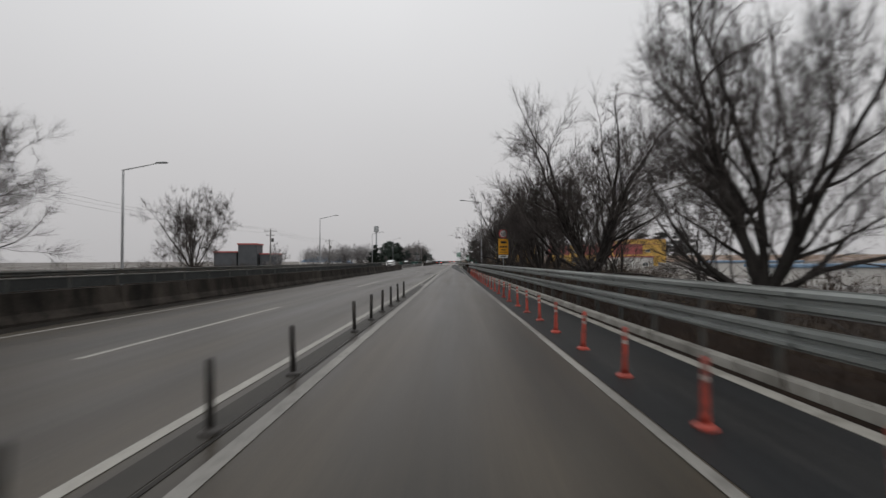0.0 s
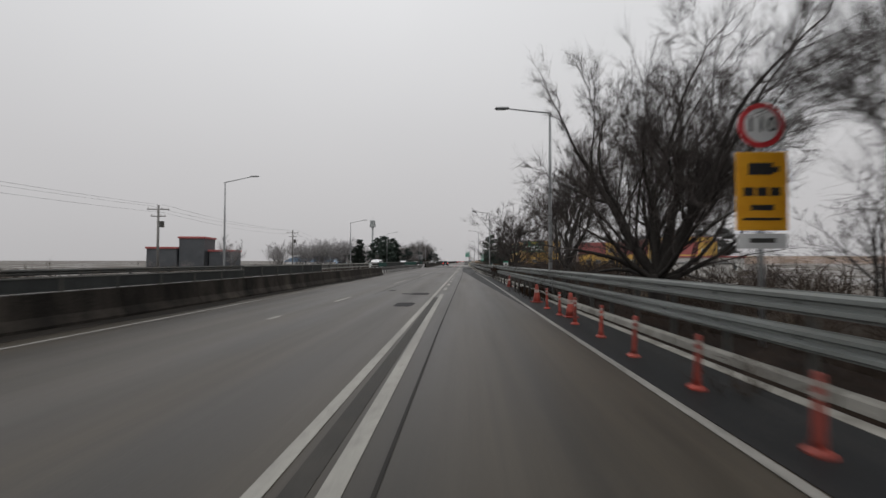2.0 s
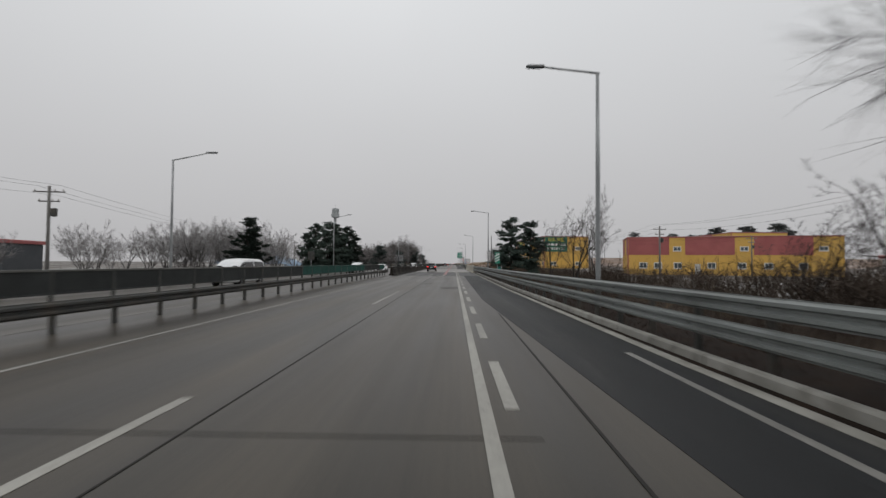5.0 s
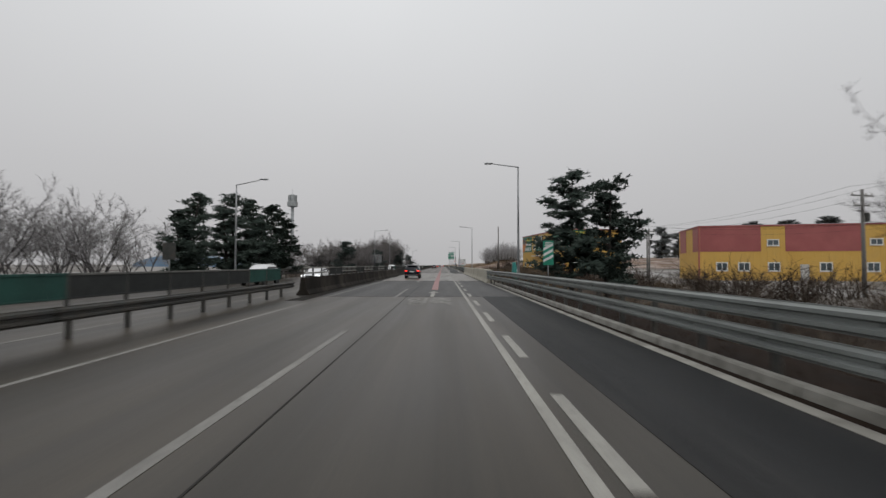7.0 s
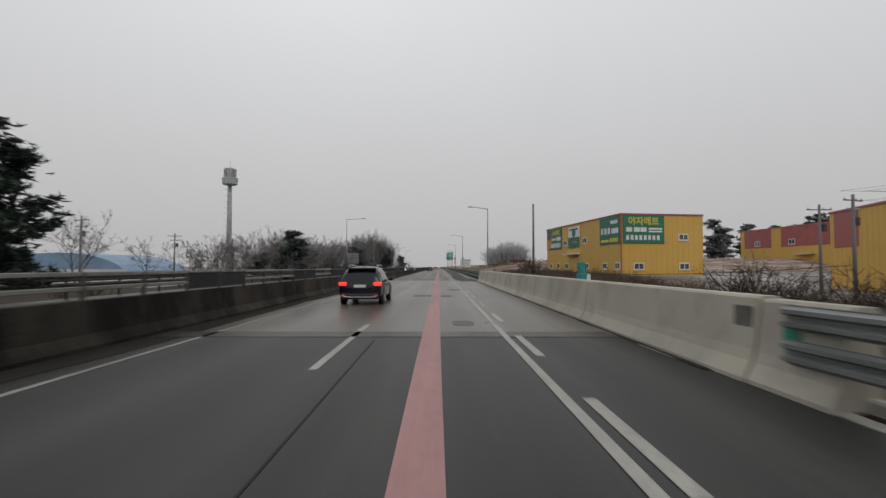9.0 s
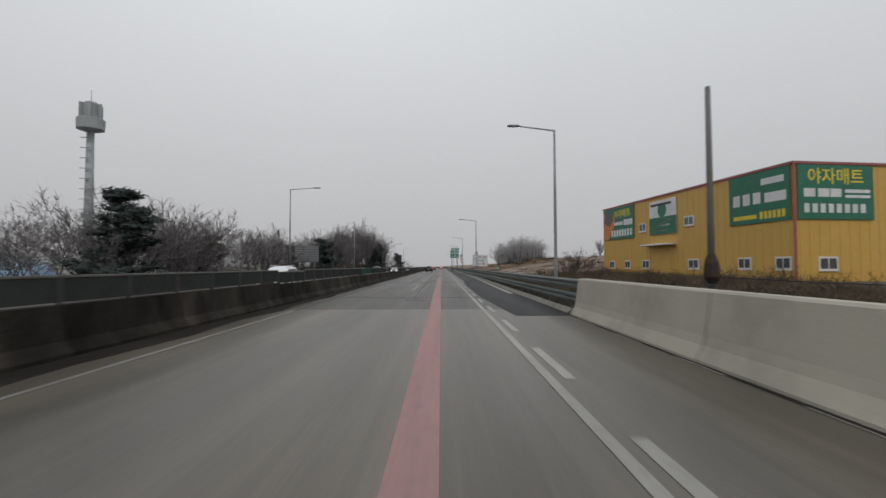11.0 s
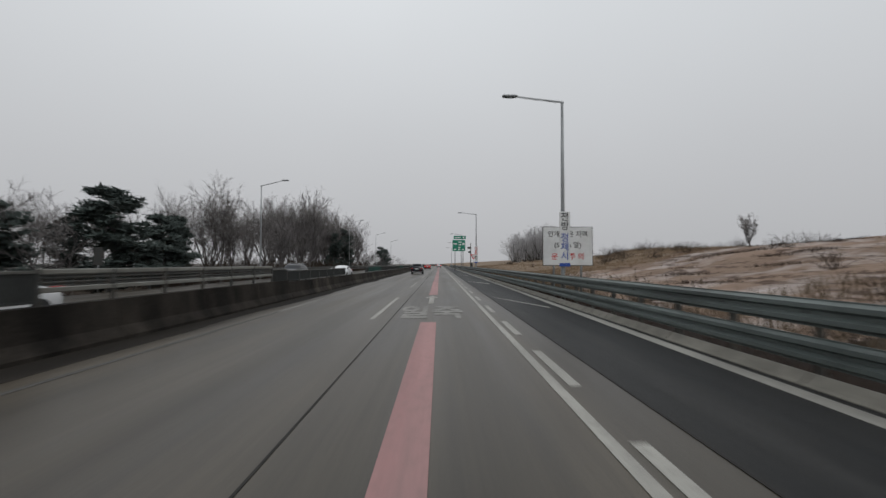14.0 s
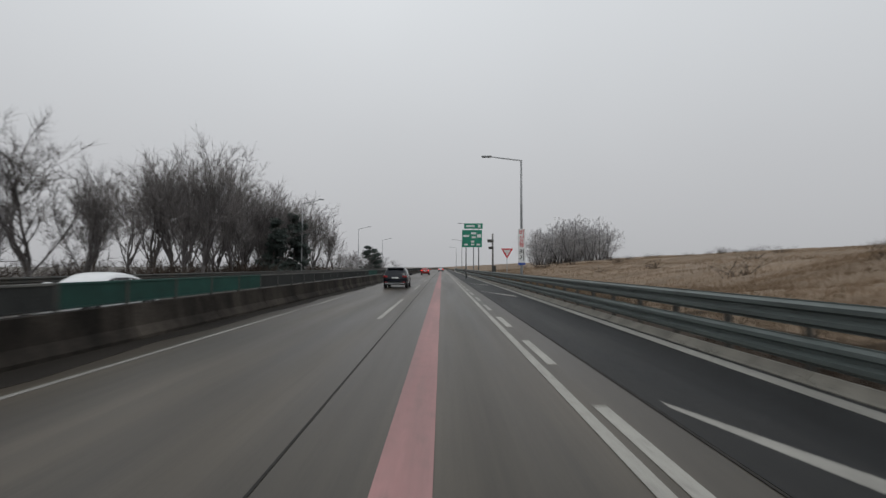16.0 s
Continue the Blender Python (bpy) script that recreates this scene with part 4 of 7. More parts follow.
part("drain_line", Geo().box(-0.14, 0, 0.0, -0.02, 47.0, 0.01), JOINT, parapet, at=(2.88, 180, 0.002))
part("recess_panel", Geo().box(-0.02, 0, 0.55, 0.0, 0.28, 0.82, 0.005), SIGN_GREEN, parapet, at=(3.07, 178.35, 0.1))
part("stain_panel", Geo().box(-0.015, 0, 0.3, 0.0, 0.42, 1.1, 0.004), KERB_BARE, parapet, at=(3.09, 179.3, 0))
chip = Geo().box(0, 0, 0, 0.1, 1.5, 0.006).mesh("edge_mark", PAINT)
for k in range(15):
    part("edge_mark", chip, parent=parapet, at=(2.72, 181.0 + 3.1 * k, 0.004))

# ---------------------------------------------------------------- median barrier and screens
median = thing("median_barrier", "grimy dark concrete median barrier in precast lengths", "wall", kind="structure")
bar_prof = [(-0.36, -0.05), (0.36, -0.05), (0.36, 0.08), (0.2, 0.3), (0.13, 1.0), (-0.13, 1.0), (-0.2, 0.3), (-0.36, 0.08)]
bar_mes = {h: Geo().prism([(x, h if z == 1.0 else z) for x, z in bar_prof], 0.0, 3.97).mesh("barrier_block", BARRIER) for h in (0.8, 0.86, 0.9, 0.97)}


def barrier_top(y):
    return 0.86 if y < 100 else 0.97 if y < 232 else 0.9 if y < 290 else 0.8


for k in range(131):
    y = -24 + 4.0 * k
    if not 94 < y < GAP_END:
        part("barrier_block", bar_mes[barrier_top(y)], parent=median, at=(LEFT_WALL, y, 0))


def screen_panel(mat, label, category="fence", leg=0.0):
    """A two metre glare-screen panel: post, rails, upright slats."""
    root = thing("glare_screen", label, category, "glare screens on the median")
    part("post", Geo().box(-0.035, -0.035, -leg, 0.035, 0.035, 0.58, 0.006), STEEL_DIM, root)
    part("top_rail", Geo().box(-0.03, 0.0, 0.53, 0.03, 1.99, 0.58, 0.006), FENCE_TOP if mat is FENCE_GREY else mat, root)
    part("bottom_rail", Geo().box(-0.02, 0.0, 0.06, 0.02, 1.99, 0.1, 0.006), mat, root)
    g = Geo()
    for i in range(14):
        a = 0.09 + i * 0.136
        g.add([(-0.03, a, 0.1), (0.03, a + 0.075, 0.1), (0.03, a + 0.075, 0.53), (-0.03, a, 0.53),
               (-0.024, a - 0.008, 0.1), (0.036, a + 0.067, 0.1), (0.036, a + 0.067, 0.53), (-0.024, a - 0.008, 0.53)],
              [(0, 1, 2, 3), (4, 7, 6, 5), (0, 4, 5, 1), (3, 2, 6, 7), (0, 3, 7, 4), (1, 5, 6, 2)])
    tagged(part("infill", g, mat, root), kind="stuff")
    return root


def rail_panel():
    root = thing("median_rail", "pale twin pipe rail on the concrete median", "fence", "twin rails on the median")
    part("post", Geo().box(-0.04, -0.04, 0.0, 0.04, 0.04, 0.6, 0.006), STEEL_DIM, root)
    for z in (0.26, 0.56):
        part("rail", Geo().box(-0.03, 0.0, z - 0.045, 0.03, 1.99, z + 0.045, 0.012), FENCE_PALE, root)
    return root


panels = {"grey": screen_panel(FENCE_GREY, "dull dark glare-screen panel on the concrete median"),
          "green": screen_panel(FENCE_GREEN, "dark green plastic glare-screen panel on the median"),
          "tall_grey": screen_panel(FENCE_GREY, "dull dark glare-screen panel above the median guardrail", leg=0.3),
          "tall_green": screen_panel(FENCE_GREEN, "dark green glare-screen panel above the median guardrail", leg=0.3),
          "rail": rail_panel()}
used = set()


def place_panel(kind, x, y, z):
    src = panels[kind]
    m = Matrix.Translation((x, y, z)) @ Matrix.Diagonal((1, 1, 1.14 if "tall" in kind else 0.7 if y < 60 else 1.15 if 235 < y < 292 else 1.0, 1))
    if kind in used:
        clone(src, m)
    else:
        used.add(kind)
        src.matrix_basis = m


for k in range(262):
    y = -24 + 2.0 * k
    if 93.5 < y < GAP_END or 270 < y < 275 or 304 < y < 316:
        continue
    kind = "green" if 252 < y < 260 or 316 < y < 328 or 206 < y < 209 or 355 < y < 361 else "rail" if 70 < y < 94 or 158 < y < 204 and int(y / 2) % 5 < 3 or 276 < y < 290 else "grey"
    place_panel(kind, LEFT_WALL, y, barrier_top(y) - 0.01)
for k in range(32):
    y = 94.6 + 2.0 * k
    place_panel("tall_green" if 97.5 < y < 103 or 124 < y < 144 or 153 < y < 158 else "tall_grey", -9.72, y, 0.83)

# ---------------------------------------------------------------- posts and cones
def delineator():
    root = thing("delineator_post", "red flexible delineator post with pale bands", "traffic post", "delineator posts along the kerb")
    part("base", Geo().lathe([(0.12, 0.0), (0.12, 0.025), (0.085, 0.045), (0.07, 0.06)], 14), RED, root)
    part("shaft", Geo().lathe([(0.06, 0.05), (0.047, 0.14), (0.042, 0.42), (0.04, 0.44), (0.04, 0.7), (0.028, 0.715)], 12), RED, root, smooth=True)
    for z in (0.48, 0.59):
        part("band", Geo().lathe([(0.042, z), (0.042, z + 0.055)], 12), REFLECT, root, "pale reflective band")
    return root


post = delineator()
POST_LINE = [(0, 5.42), (4, 5.36), (13, 5.15), (24, 4.91), (35, 4.66), (54, 4.4), (66, 4.36), (77, 4.16), (88, 4.07), (100, 3.75)]
rnd = random.Random(5)
first = True
for k in range(50):
    y = 0.71 + 2.094 * k
    if y > 56:
        continue
    m = Matrix.Translation((interp(y, POST_LINE) + rnd.uniform(-0.03, 0.03), y + rnd.uniform(-0.05, 0.05), 0.005)) @ Euler((rnd.uniform(-0.05, 0.05), rnd.uniform(-0.05, 0.05), rnd.uniform(0, 3))).to_matrix().to_4x4()
    if first:
        post.matrix_basis, first = m, False
    else:
        clone(post, m)


def grimy_post():
    root = thing("grimy_post", "blackened flexible lane post on the gore marking", "traffic post", "dark posts along the merge")
    part("base", Geo().lathe([(0.1, 0.0), (0.1, 0.03), (0.06, 0.05)], 14), DIRTY_POST, root)
    part("shaft", Geo().lathe([(0.042, 0.04), (0.042, 0.7), (0.03, 0.73)], 12), DIRTY_POST, root, smooth=True)
    part("band", Geo().lathe([(0.044, 0.52), (0.044, 0.58)], 12), STEEL_DIM, root)
    return root


gp = grimy_post()
for i, y in enumerate([2.4, 4.6, 6.95, 11.15, 13.36, 15.4, 17.45, 19.55, 21.75]):
    m = Matrix.Translation((0.52 - 0.007 * y, y, 0.01)) @ Euler((rnd.uniform(-0.04, 0.04), rnd.uniform(-0.05, 0.05), rnd.uniform(0, 3))).to_matrix().to_4x4()
    if i:
        clone(gp, m)
    else:
        gp.matrix_basis = m
for k in range(20):
    y = 59.34 + 2.094 * k
    if 68.4 < y < 70.6:
        continue
    far = clone(gp, Matrix.Translation((interp(y, POST_LINE) + rnd.uniform(-0.03, 0.03), y, 0.005)))
    tagged(far, "blackened flexible delineator post along the kerb", group="dark posts along the kerb")


def traffic_cone():
    root = thing("traffic_cone", "orange-red traffic cone with a white collar", "traffic cone", "traffic cones by the kerb")
    part("base", Geo().box(-0.2, -0.2, 0.0, 0.2, 0.2, 0.04, 0.012), RED, root)
    part("cone", Geo().lathe([(0.16, 0.035), (0.125, 0.22), (0.06, 0.68), (0.045, 0.73), (0.03, 0.73)], 16), RED, root, smooth=True)
    part("collar", Geo().lathe([(0.112, 0.31), (0.083, 0.52)], 16), REFLECT, root, "white collar")
    return root


tc = traffic_cone()
tc.matrix_basis = Matrix.Translation((4.66, 52.6, 0.005))
clone(tc, Matrix.Translation((4.4, 69.5, 0.005)))
clone(tc, Matrix.Translation((4.42, 57.7, 0.005)) @ Euler((0, 0, 0.6)).to_matrix().to_4x4())


# ---------------------------------------------------------------- street lamps
def street_lamp(height, reach, rise, label, group):
    """A tapered pole with one arm along x and a flat head."""
    root = thing("street_lamp", label, "street lamp", group)
    s = 1 if reach > 0 else -1
    part("base_plate", Geo().box(-0.2, -0.2, 0.0, 0.2, 0.2, 0.03, 0.006), POLE, root)
    part("pole", Geo().tube([(0, 0, 0.02), (0, 0, 1.2), (0, 0, height * 0.6), (0, 0, height)], [0.11, 0.1, 0.085, 0.06], 12), POLE, root, smooth=True)
    part("hatch", Geo().box(-0.06, -0.115, 0.6, 0.06, -0.09, 0.95, 0.005), STEEL_DIM, root)
    part("arm", Geo().tube([(-0.08 * s, 0, height - 0.02), (0, 0, height), (reach * 0.55, 0, height + rise * 0.6), (reach * 0.82, 0, height + rise * 0.93)], [0.05, 0.05, 0.042, 0.035], 8), POLE, root, smooth=True)
    head = part("head", Geo().box(min(reach * 0.78, reach * 1.05), -0.13, height + rise - 0.06, max(reach * 0.78, reach * 1.05), 0.13, height + rise + 0.05, 0.04), POLE, root)
    part("lens", Geo().box(min(reach * 0.84, reach * 1.02), -0.1, height + rise - 0.075, max(reach * 0.84, reach * 1.02), 0.1, height + rise - 0.062), GLASS, head)
    return root


right_lamp = street_lamp(10.0, -2.75, 0.3, "grey steel street lamp with one arm behind the guardrail", "street lamps on the near side")
left_lamp = street_lamp(10.0, 3.15, 0.6, "grey steel street lamp with one arm on the far verge", "street lamps on the far side")
for i, (x, y, h) in enumerate([(5.96, 63.2, 9.5), (5.4, 114.9, 9.45), (5.24, 174.0, 10.1), (5.3, 239.5, 10.0), (4.26, 291.7, 9.47), (4.13, 343.0, 9.45), (4.2, 395.0, 9.45), (4.3, 447.0, 9.5), (4.3, 499.0, 9.5)]):
    m = Matrix.Translation((x, y, -0.15)) @ Matrix.Diagonal((1, 1, (h + 0.15) / 10.0, 1))
    if i:
        clone(right_lamp, m)
    else:
        right_lamp.matrix_basis = m
for i, (x, y, h) in enumerate([(-21.6, 33.5, 8.4), (-21.59, 82.3, 9.2), (-21.1, 129.8, 9.15), (-22.8, 182.8, 10.0), (-22.98, 325.6, 11.0), (-22.9, 380.5, 11.26), (-24.4, 437.7, 12.0), (-24.4, 490.0, 12.0)]):
    m = Matrix.Translation((x, y, -0.3)) @ Matrix.Diagonal((1, 1, (h + 0.3) / 10.0, 1))
    if i:
        clone(left_lamp, m)
    else:
        left_lamp.matrix_basis = m


bare_lamp = street_lamp(11.95, 3.75, 0.22, "tall grey street lamp with a level arm and furled banner", "street lamps on the far side")
bare_lamp.matrix_basis = Matrix.Translation((-21.2, 271.5, -0.3))
part("sleeve", Geo().lathe([(0.13, 1.6), (0.2, 1.65), (0.22, 3.0), (0.19, 4.5), (0.12, 4.55)], 10), DARKWALL, bare_lamp, "dark furled banner round the pole", smooth=True)


# ---------------------------------------------------------------- signs
FACE = Matrix.Rotation(radians(90), 4, "X")     # lettering upright, facing the oncoming traffic


def board(root, name, x0, x1, z0, z1, mat, y=0.0, thick=0.03, label=""):
    return part(name, Geo().box(x0, y, z0, x1, y + thick, z1, min(0.008, thick / 3)), mat, root, label)


def legend(root, words, x, z, size, mat, y=-0.004, stretch=1.0):
    return part("lettering", text_mesh(words, size, 0.002, mat, stretch), parent=root, at=Matrix.Translation((x, y, z)) @ FACE)


def bars(root, x0, x1, z, h, mat, y=-0.004, gap=0.0):
    return part("bar", Geo().box(x0, y - 0.002, z - h / 2, x1, y + 0.002, z + h / 2), mat, root)


limit = thing("speed_camera_sign", "round 110 limit sign above an amber camera-warning board", "road sign")
part("pole", Geo().tube([(0, 0.06, -1.2), (0, 0.06, 4.85)], 0.045, 10), POLE, limit, smooth=True)
disc = part("disc", Geo().lathe([(0.45, 0.0), (0.45, 0.025)], 32, "y", (0.0, -0.01, 4.42)), SIGN_RED, limit, "red ring")
part("inner_disc", Geo().lathe([(0.345, -0.004), (0.345, 0.0)], 32, "y", (0.0, -0.012, 4.42)), SIGN_WHITE, disc)
legend(limit, "110", 0.0, 4.42, 0.42, INK, -0.02)
board(limit, "amber_board", -0.5, 0.5, 2.3, 3.88, SIGN_YELLOW)
part("camera_mark", Geo().box(-0.26, -0.006, 3.42, 0.22, -0.001, 3.66, 0.002), INK, limit)
part("camera_mark", Geo().box(0.2, -0.006, 3.47, 0.34, -0.001, 3.58, 0.002), INK, limit)
for a, b in ((-0.36, -0.16), (-0.1, 0.1), (0.16, 0.36)):
    bars(limit, a, b, 3.08, 0.17, INK)
bars(limit, -0.22, 0.22, 2.76, 0.11, INK)
bars(limit, -0.38, 0.38, 2.53, 0.05, INK)
board(limit, "lower_board", -0.48, 0.48, 1.94, 2.24, SIGN_WHITE)
bars(limit, -0.25, 0.25, 2.1, 0.09, STEEL_DIM)
limit.matrix_basis = Matrix.Translation((7.45, 48.0, 0))

stripes = thing("stripe_sign", "green hazard board with slanting white stripes", "road sign")
part("pole", Geo().tube([(0, 0.06, -0.5), (0, 0.06, 3.4)], 0.04, 10), POLE, stripes, smooth=True)
board(stripes, "board", -0.36, 0.36, 1.8, 3.48, SIGN_GREEN)
for k in range(3):
    z = 1.98 + 0.4 * k
    part("stripe", Geo().add([(-0.33, -0.005, z), (0.33, -0.005, z + 0.36), (0.33, -0.005, z + 0.55), (-0.33, -0.005, z + 0.19)], [(0, 1, 2, 3)]), SIGN_WHITE, stripes)
for k in range(3):
    bars(stripes, -0.24, 0.24 - 0.12 * (k == 1), 3.34 - 0.1 * k, 0.05, SIGN_WHITE)
stripes.matrix_basis = Matrix.Translation((6.05, 166.2, -0.1))

fog = thing("fog_warning_sign", "large white board warning of frequent fog, on two posts", "road sign")
for x in (-0.75, 0.75):
    part("post", Geo().tube([(x, 0.08, -0.6), (x, 0.08, 3.7)], 0.06, 10), POLE, fog, smooth=True)
board(fog, "board", -1.34, 1.34, 1.72, 3.82, SIGN_WHITE, thick=0.04)
part("rim", Geo().box(-1.37, 0.01, 1.69, 1.37, 0.035, 3.85), STEEL_DIM, fog)
legend(fog, "안개 잦은 지역", 0, 3.42, 0.36, INK)
legend(fog, "(500m 앞)", 0, 2.82, 0.36, INK)
legend(fog, "운 행 주 의", 0, 2.18, 0.4, INK_RED)
fog.matrix_basis = Matrix.Translation((5.12, 294.0, 0)) @ Matrix.Diagonal((0.965, 1, 0.95, 1))


def upright_banner(name, label, words, foot):
    root = thing(name, label, "banner")
    board(root, "board", -0.26, 0.26, 0.0, 2.6, SIGN_WHITE, thick=0.02)
    z = 2.32
    for ch, mat in words:
        if ch != " ":
            legend(root, ch, 0.0, z, 0.44, mat)
            z -= 0.43
        else:
            z -= 0.12
    part("foot_band", Geo().box(-0.26, -0.006, 0.0, 0.26, -0.001, 0.16), foot, root)
    return root


b = upright_banner("pole_banner", "white upright pole banner with black and blue lettering", [("전", INK), ("방", INK), (" ", INK), ("정", INK_BLUE), ("체", INK_BLUE), ("시", INK_BLUE)], INK_BLUE)
b.matrix_basis = Matrix.Translation((4.3, 291.5, 1.58)) @ Matrix.Rotation(radians(2), 4, "Z")
b = upright_banner("pole_banner", "white upright pole banner with red and black lettering", [("비", INK_RED), ("상", INK_RED), ("등", INK_RED), (" ", INK), ("켜", INK), ("기", INK)], INK_BLUE)
b.matrix_basis = Matrix.Translation((4.12, 342.86, 1.85))

guide = thing("direction_sign", "green direction board with a small board above", "road sign")
for x in (-0.9, 1.0):
    part("post", Geo().tube([(x, 0.1, -0.2), (x, 0.1, 8.2 if x > 0 else 7.0)], 0.09, 10), POLE, guide, smooth=True)
board(guide, "board", -1.5, 1.5, 4.7, 7.3, SIGN_GREEN, thick=0.06)
board(guide, "upper_board", -1.2, 1.6, 7.5, 8.3, SIGN_GREEN, thick=0.06)
for x, z, w_, h in ((-0.9, 6.4, 0.9, 0.3), (0.25, 6.8, 0.8, 0.3), (0.25, 6.2, 0.6, 0.3), (1.05, 6.4, 0.6, 0.5), (0.1, 5.55, 0.5, 0.3), (-0.9, 5.1, 0.5, 0.25), (0.1, 5.1, 0.5, 0.25), (0.95, 5.1, 0.5, 0.25)):
    bars(guide, x - w_ / 2, x + w_ / 2, z, h, SIGN_WHITE)
bars(guide, -0.9, 0.4, 7.9, 0.3, SIGN_WHITE)
bars(guide, 0.9, 1.3, 7.9, 0.45, SIGN_WHITE)
guide.matrix_basis = Matrix.Translation((2.95, 380.0, 0.0))

yield_sign = thing("yield_sign", "red and white triangular yield sign on a post", "road sign")
part("pole", Geo().tube([(0, 0.05, -0.3), (0, 0.05, 3.3)], 0.035, 10), POLE, yield_sign, smooth=True)
part("triangle", Geo().add([(-0.55, 0, 3.4), (0.55, 0, 3.4), (0, 0, 2.45), (-0.55, 0.02, 3.4), (0.55, 0.02, 3.4), (0, 0.02, 2.45)], [(0, 2, 1), (3, 4, 5), (0, 1, 4, 3), (1, 2, 5, 4), (2, 0, 3, 5)]), SIGN_RED, yield_sign)
part("inner_triangle", Geo().add([(-0.34, -0.005, 3.28), (0.34, -0.005, 3.28), (0, -0.005, 2.7)], [(0, 2, 1)]), SIGN_WHITE, yield_sign)
yield_sign.matrix_basis = Matrix.Translation((4.35, 352.1, 0))

monitor = thing("camera_mast", "dark traffic camera mast with two boxes", "mast")
part("pole", Geo().tube([(0, 0, -0.2), (0, 0, 6.2)], [0.14, 0.1], 12), WOODPOLE, monitor, smooth=True)
part("box", Geo().box(-0.7, -0.2, 5.0, 0.1, 0.2, 5.4, 0.03), STEEL_DIM, monitor)
part("box", Geo().box(-0.55, -0.18, 4.1, 0.1, 0.18, 4.45, 0.03), STEEL_DIM, monitor)
part("box", Geo().box(-0.1, -0.25, 1.0, 0.4, 0.25, 1.9, 0.03), STEEL_DIM, monitor)
monitor.matrix_basis = Matrix.Translation((5.2, 372.0, 0))

back = thing("sign_back", "ribbed grey back of a large board facing the far lanes", "road sign")
for x in (-1.2, 1.2):
    part("post", Geo().tube([(x, 0.12, -0.6), (x, 0.12, 4.9)], 0.09, 10), POLE, back, smooth=True)
board(back, "board", -1.85, 1.85, 2.35, 4.95, POLE, thick=0.05)
for k in range(7):
    part("rib", Geo().box(-1.85, -0.05, 2.45 + 0.38 * k, 1.85, 0.0, 2.5 + 0.38 * k), STEEL_DIM, back)
back.matrix_basis = Matrix.Translation((-22.7, 284.3, 0))
small = thing("sign_back", "small grey board back on a post across the road", "road sign")
part("post", Geo().tube([(0, 0.05, -0.6), (0, 0.05, 3.5)], 0.05, 8), POLE, small, smooth=True)
board(small, "board", -0.55, 0.55, 2.1, 3.5, STEEL_DIM)
small.matrix_basis = Matrix.Translation((-24.0, 173.0, 0))
clone(small, Matrix.Translation((-21.6, 297.0, 0)) @ Matrix.Diagonal((0.5, 1, 0.75, 1)))
clone(small, Matrix.Translation((-23.4, 303.0, 0)) @ Matrix.Diagonal((0.6, 1, 0.8, 1)))
notice = thing("kilometre_board", "small white and green board standing behind the guardrail", "road sign")
part("post", Geo().tube([(0, 0.04, -0.8), (0, 0.04, 1.66)], 0.03, 8), POLE, notice, smooth=True)
board(notice, "board", -0.22, 0.22, 1.25, 1.68, SIGN_WHITE)
board(notice, "upper_band", -0.22, 0.22, 1.54, 1.68, SIGN_GREEN, y=-0.004, thick=0.003)
bars(notice, -0.06, 0.08, 1.38, 0.16, INK)
notice.matrix_basis = Matrix.Translation((5.2, 81.7, 0))
cover = thing("covered_machine", "teal painted pump housing standing on the verge", "machine")
part("body", Geo().box(-0.5, -0.35, -1.0, 0.5, 0.35, 1.15, 0.05), TEAL, cover)
part("upper_housing", Geo().box(-0.48, -0.25, 1.16, 0.05, 0.3, 2.15, 0.06), TEAL, cover)
part("pipe", Geo().tube([(0.25, 0, 1.1), (0.25, 0, 1.6), (0.1, 0, 1.75)], 0.07, 8), TEAL, cover)
part("plate", Geo().box(0.12, -0.37, 0.2, 0.47, -0.352, 1.05), SIGN_WHITE, cover, "white side plate")
cover.matrix_basis = Matrix.Translation((11.0, 213.4, 0)) @ Matrix.Rotation(0.3, 4, "Z")
marker = thing("green_marker_board", "small green board on a post behind the guardrail", "road sign")
part("post", Geo().tube([(0, 0.04, -0.4), (0, 0.04, 1.6)], 0.03, 8), POLE, marker, smooth=True)
board(marker, "board", -0.25, 0.25, 1.38, 1.6, SIGN_GREEN)
bars(marker, -0.17, 0.17, 1.5, 0.06, SIGN_WHITE)
marker.matrix_basis = Matrix.Translation((3.78, 256.5, 0))


# ---------------------------------------------------------------- utility poles, wires, tower
def utility_pole(height):
    root = thing("utility_pole", "concrete utility pole with crossarms and insulators", "utility pole", "utility poles")
    part("pole", Geo().tube([(0, 0, -1.2), (0, 0, height)], [0.17, 0.11], 10), WOODPOLE, root, smooth=True)
    for z, r in ((height - 0.5, 1.2), (height - 1.3, 0.8)):
        arm = part("crossarm", Geo().box(-r, -0.05, z - 0.05, r, 0.05, z + 0.05, 0.01), WOODPOLE, root)
        for x in (-r * 0.9, 0.35 * r, r * 0.9):
            part("insulator", Geo().lathe([(0.05, z + 0.05), (0.07, z + 0.1), (0.04, z + 0.22)], 8, "z", (x, 0, 0)), PALEWALL, arm)
    part("transformer", Geo().lathe([(0.05, height - 2.6), (0.24, height - 2.55), (0.24, height - 1.9), (0.05, height - 1.85)], 10, "z", (0.4, 0, 0)), STEEL_DIM, root)
    return root


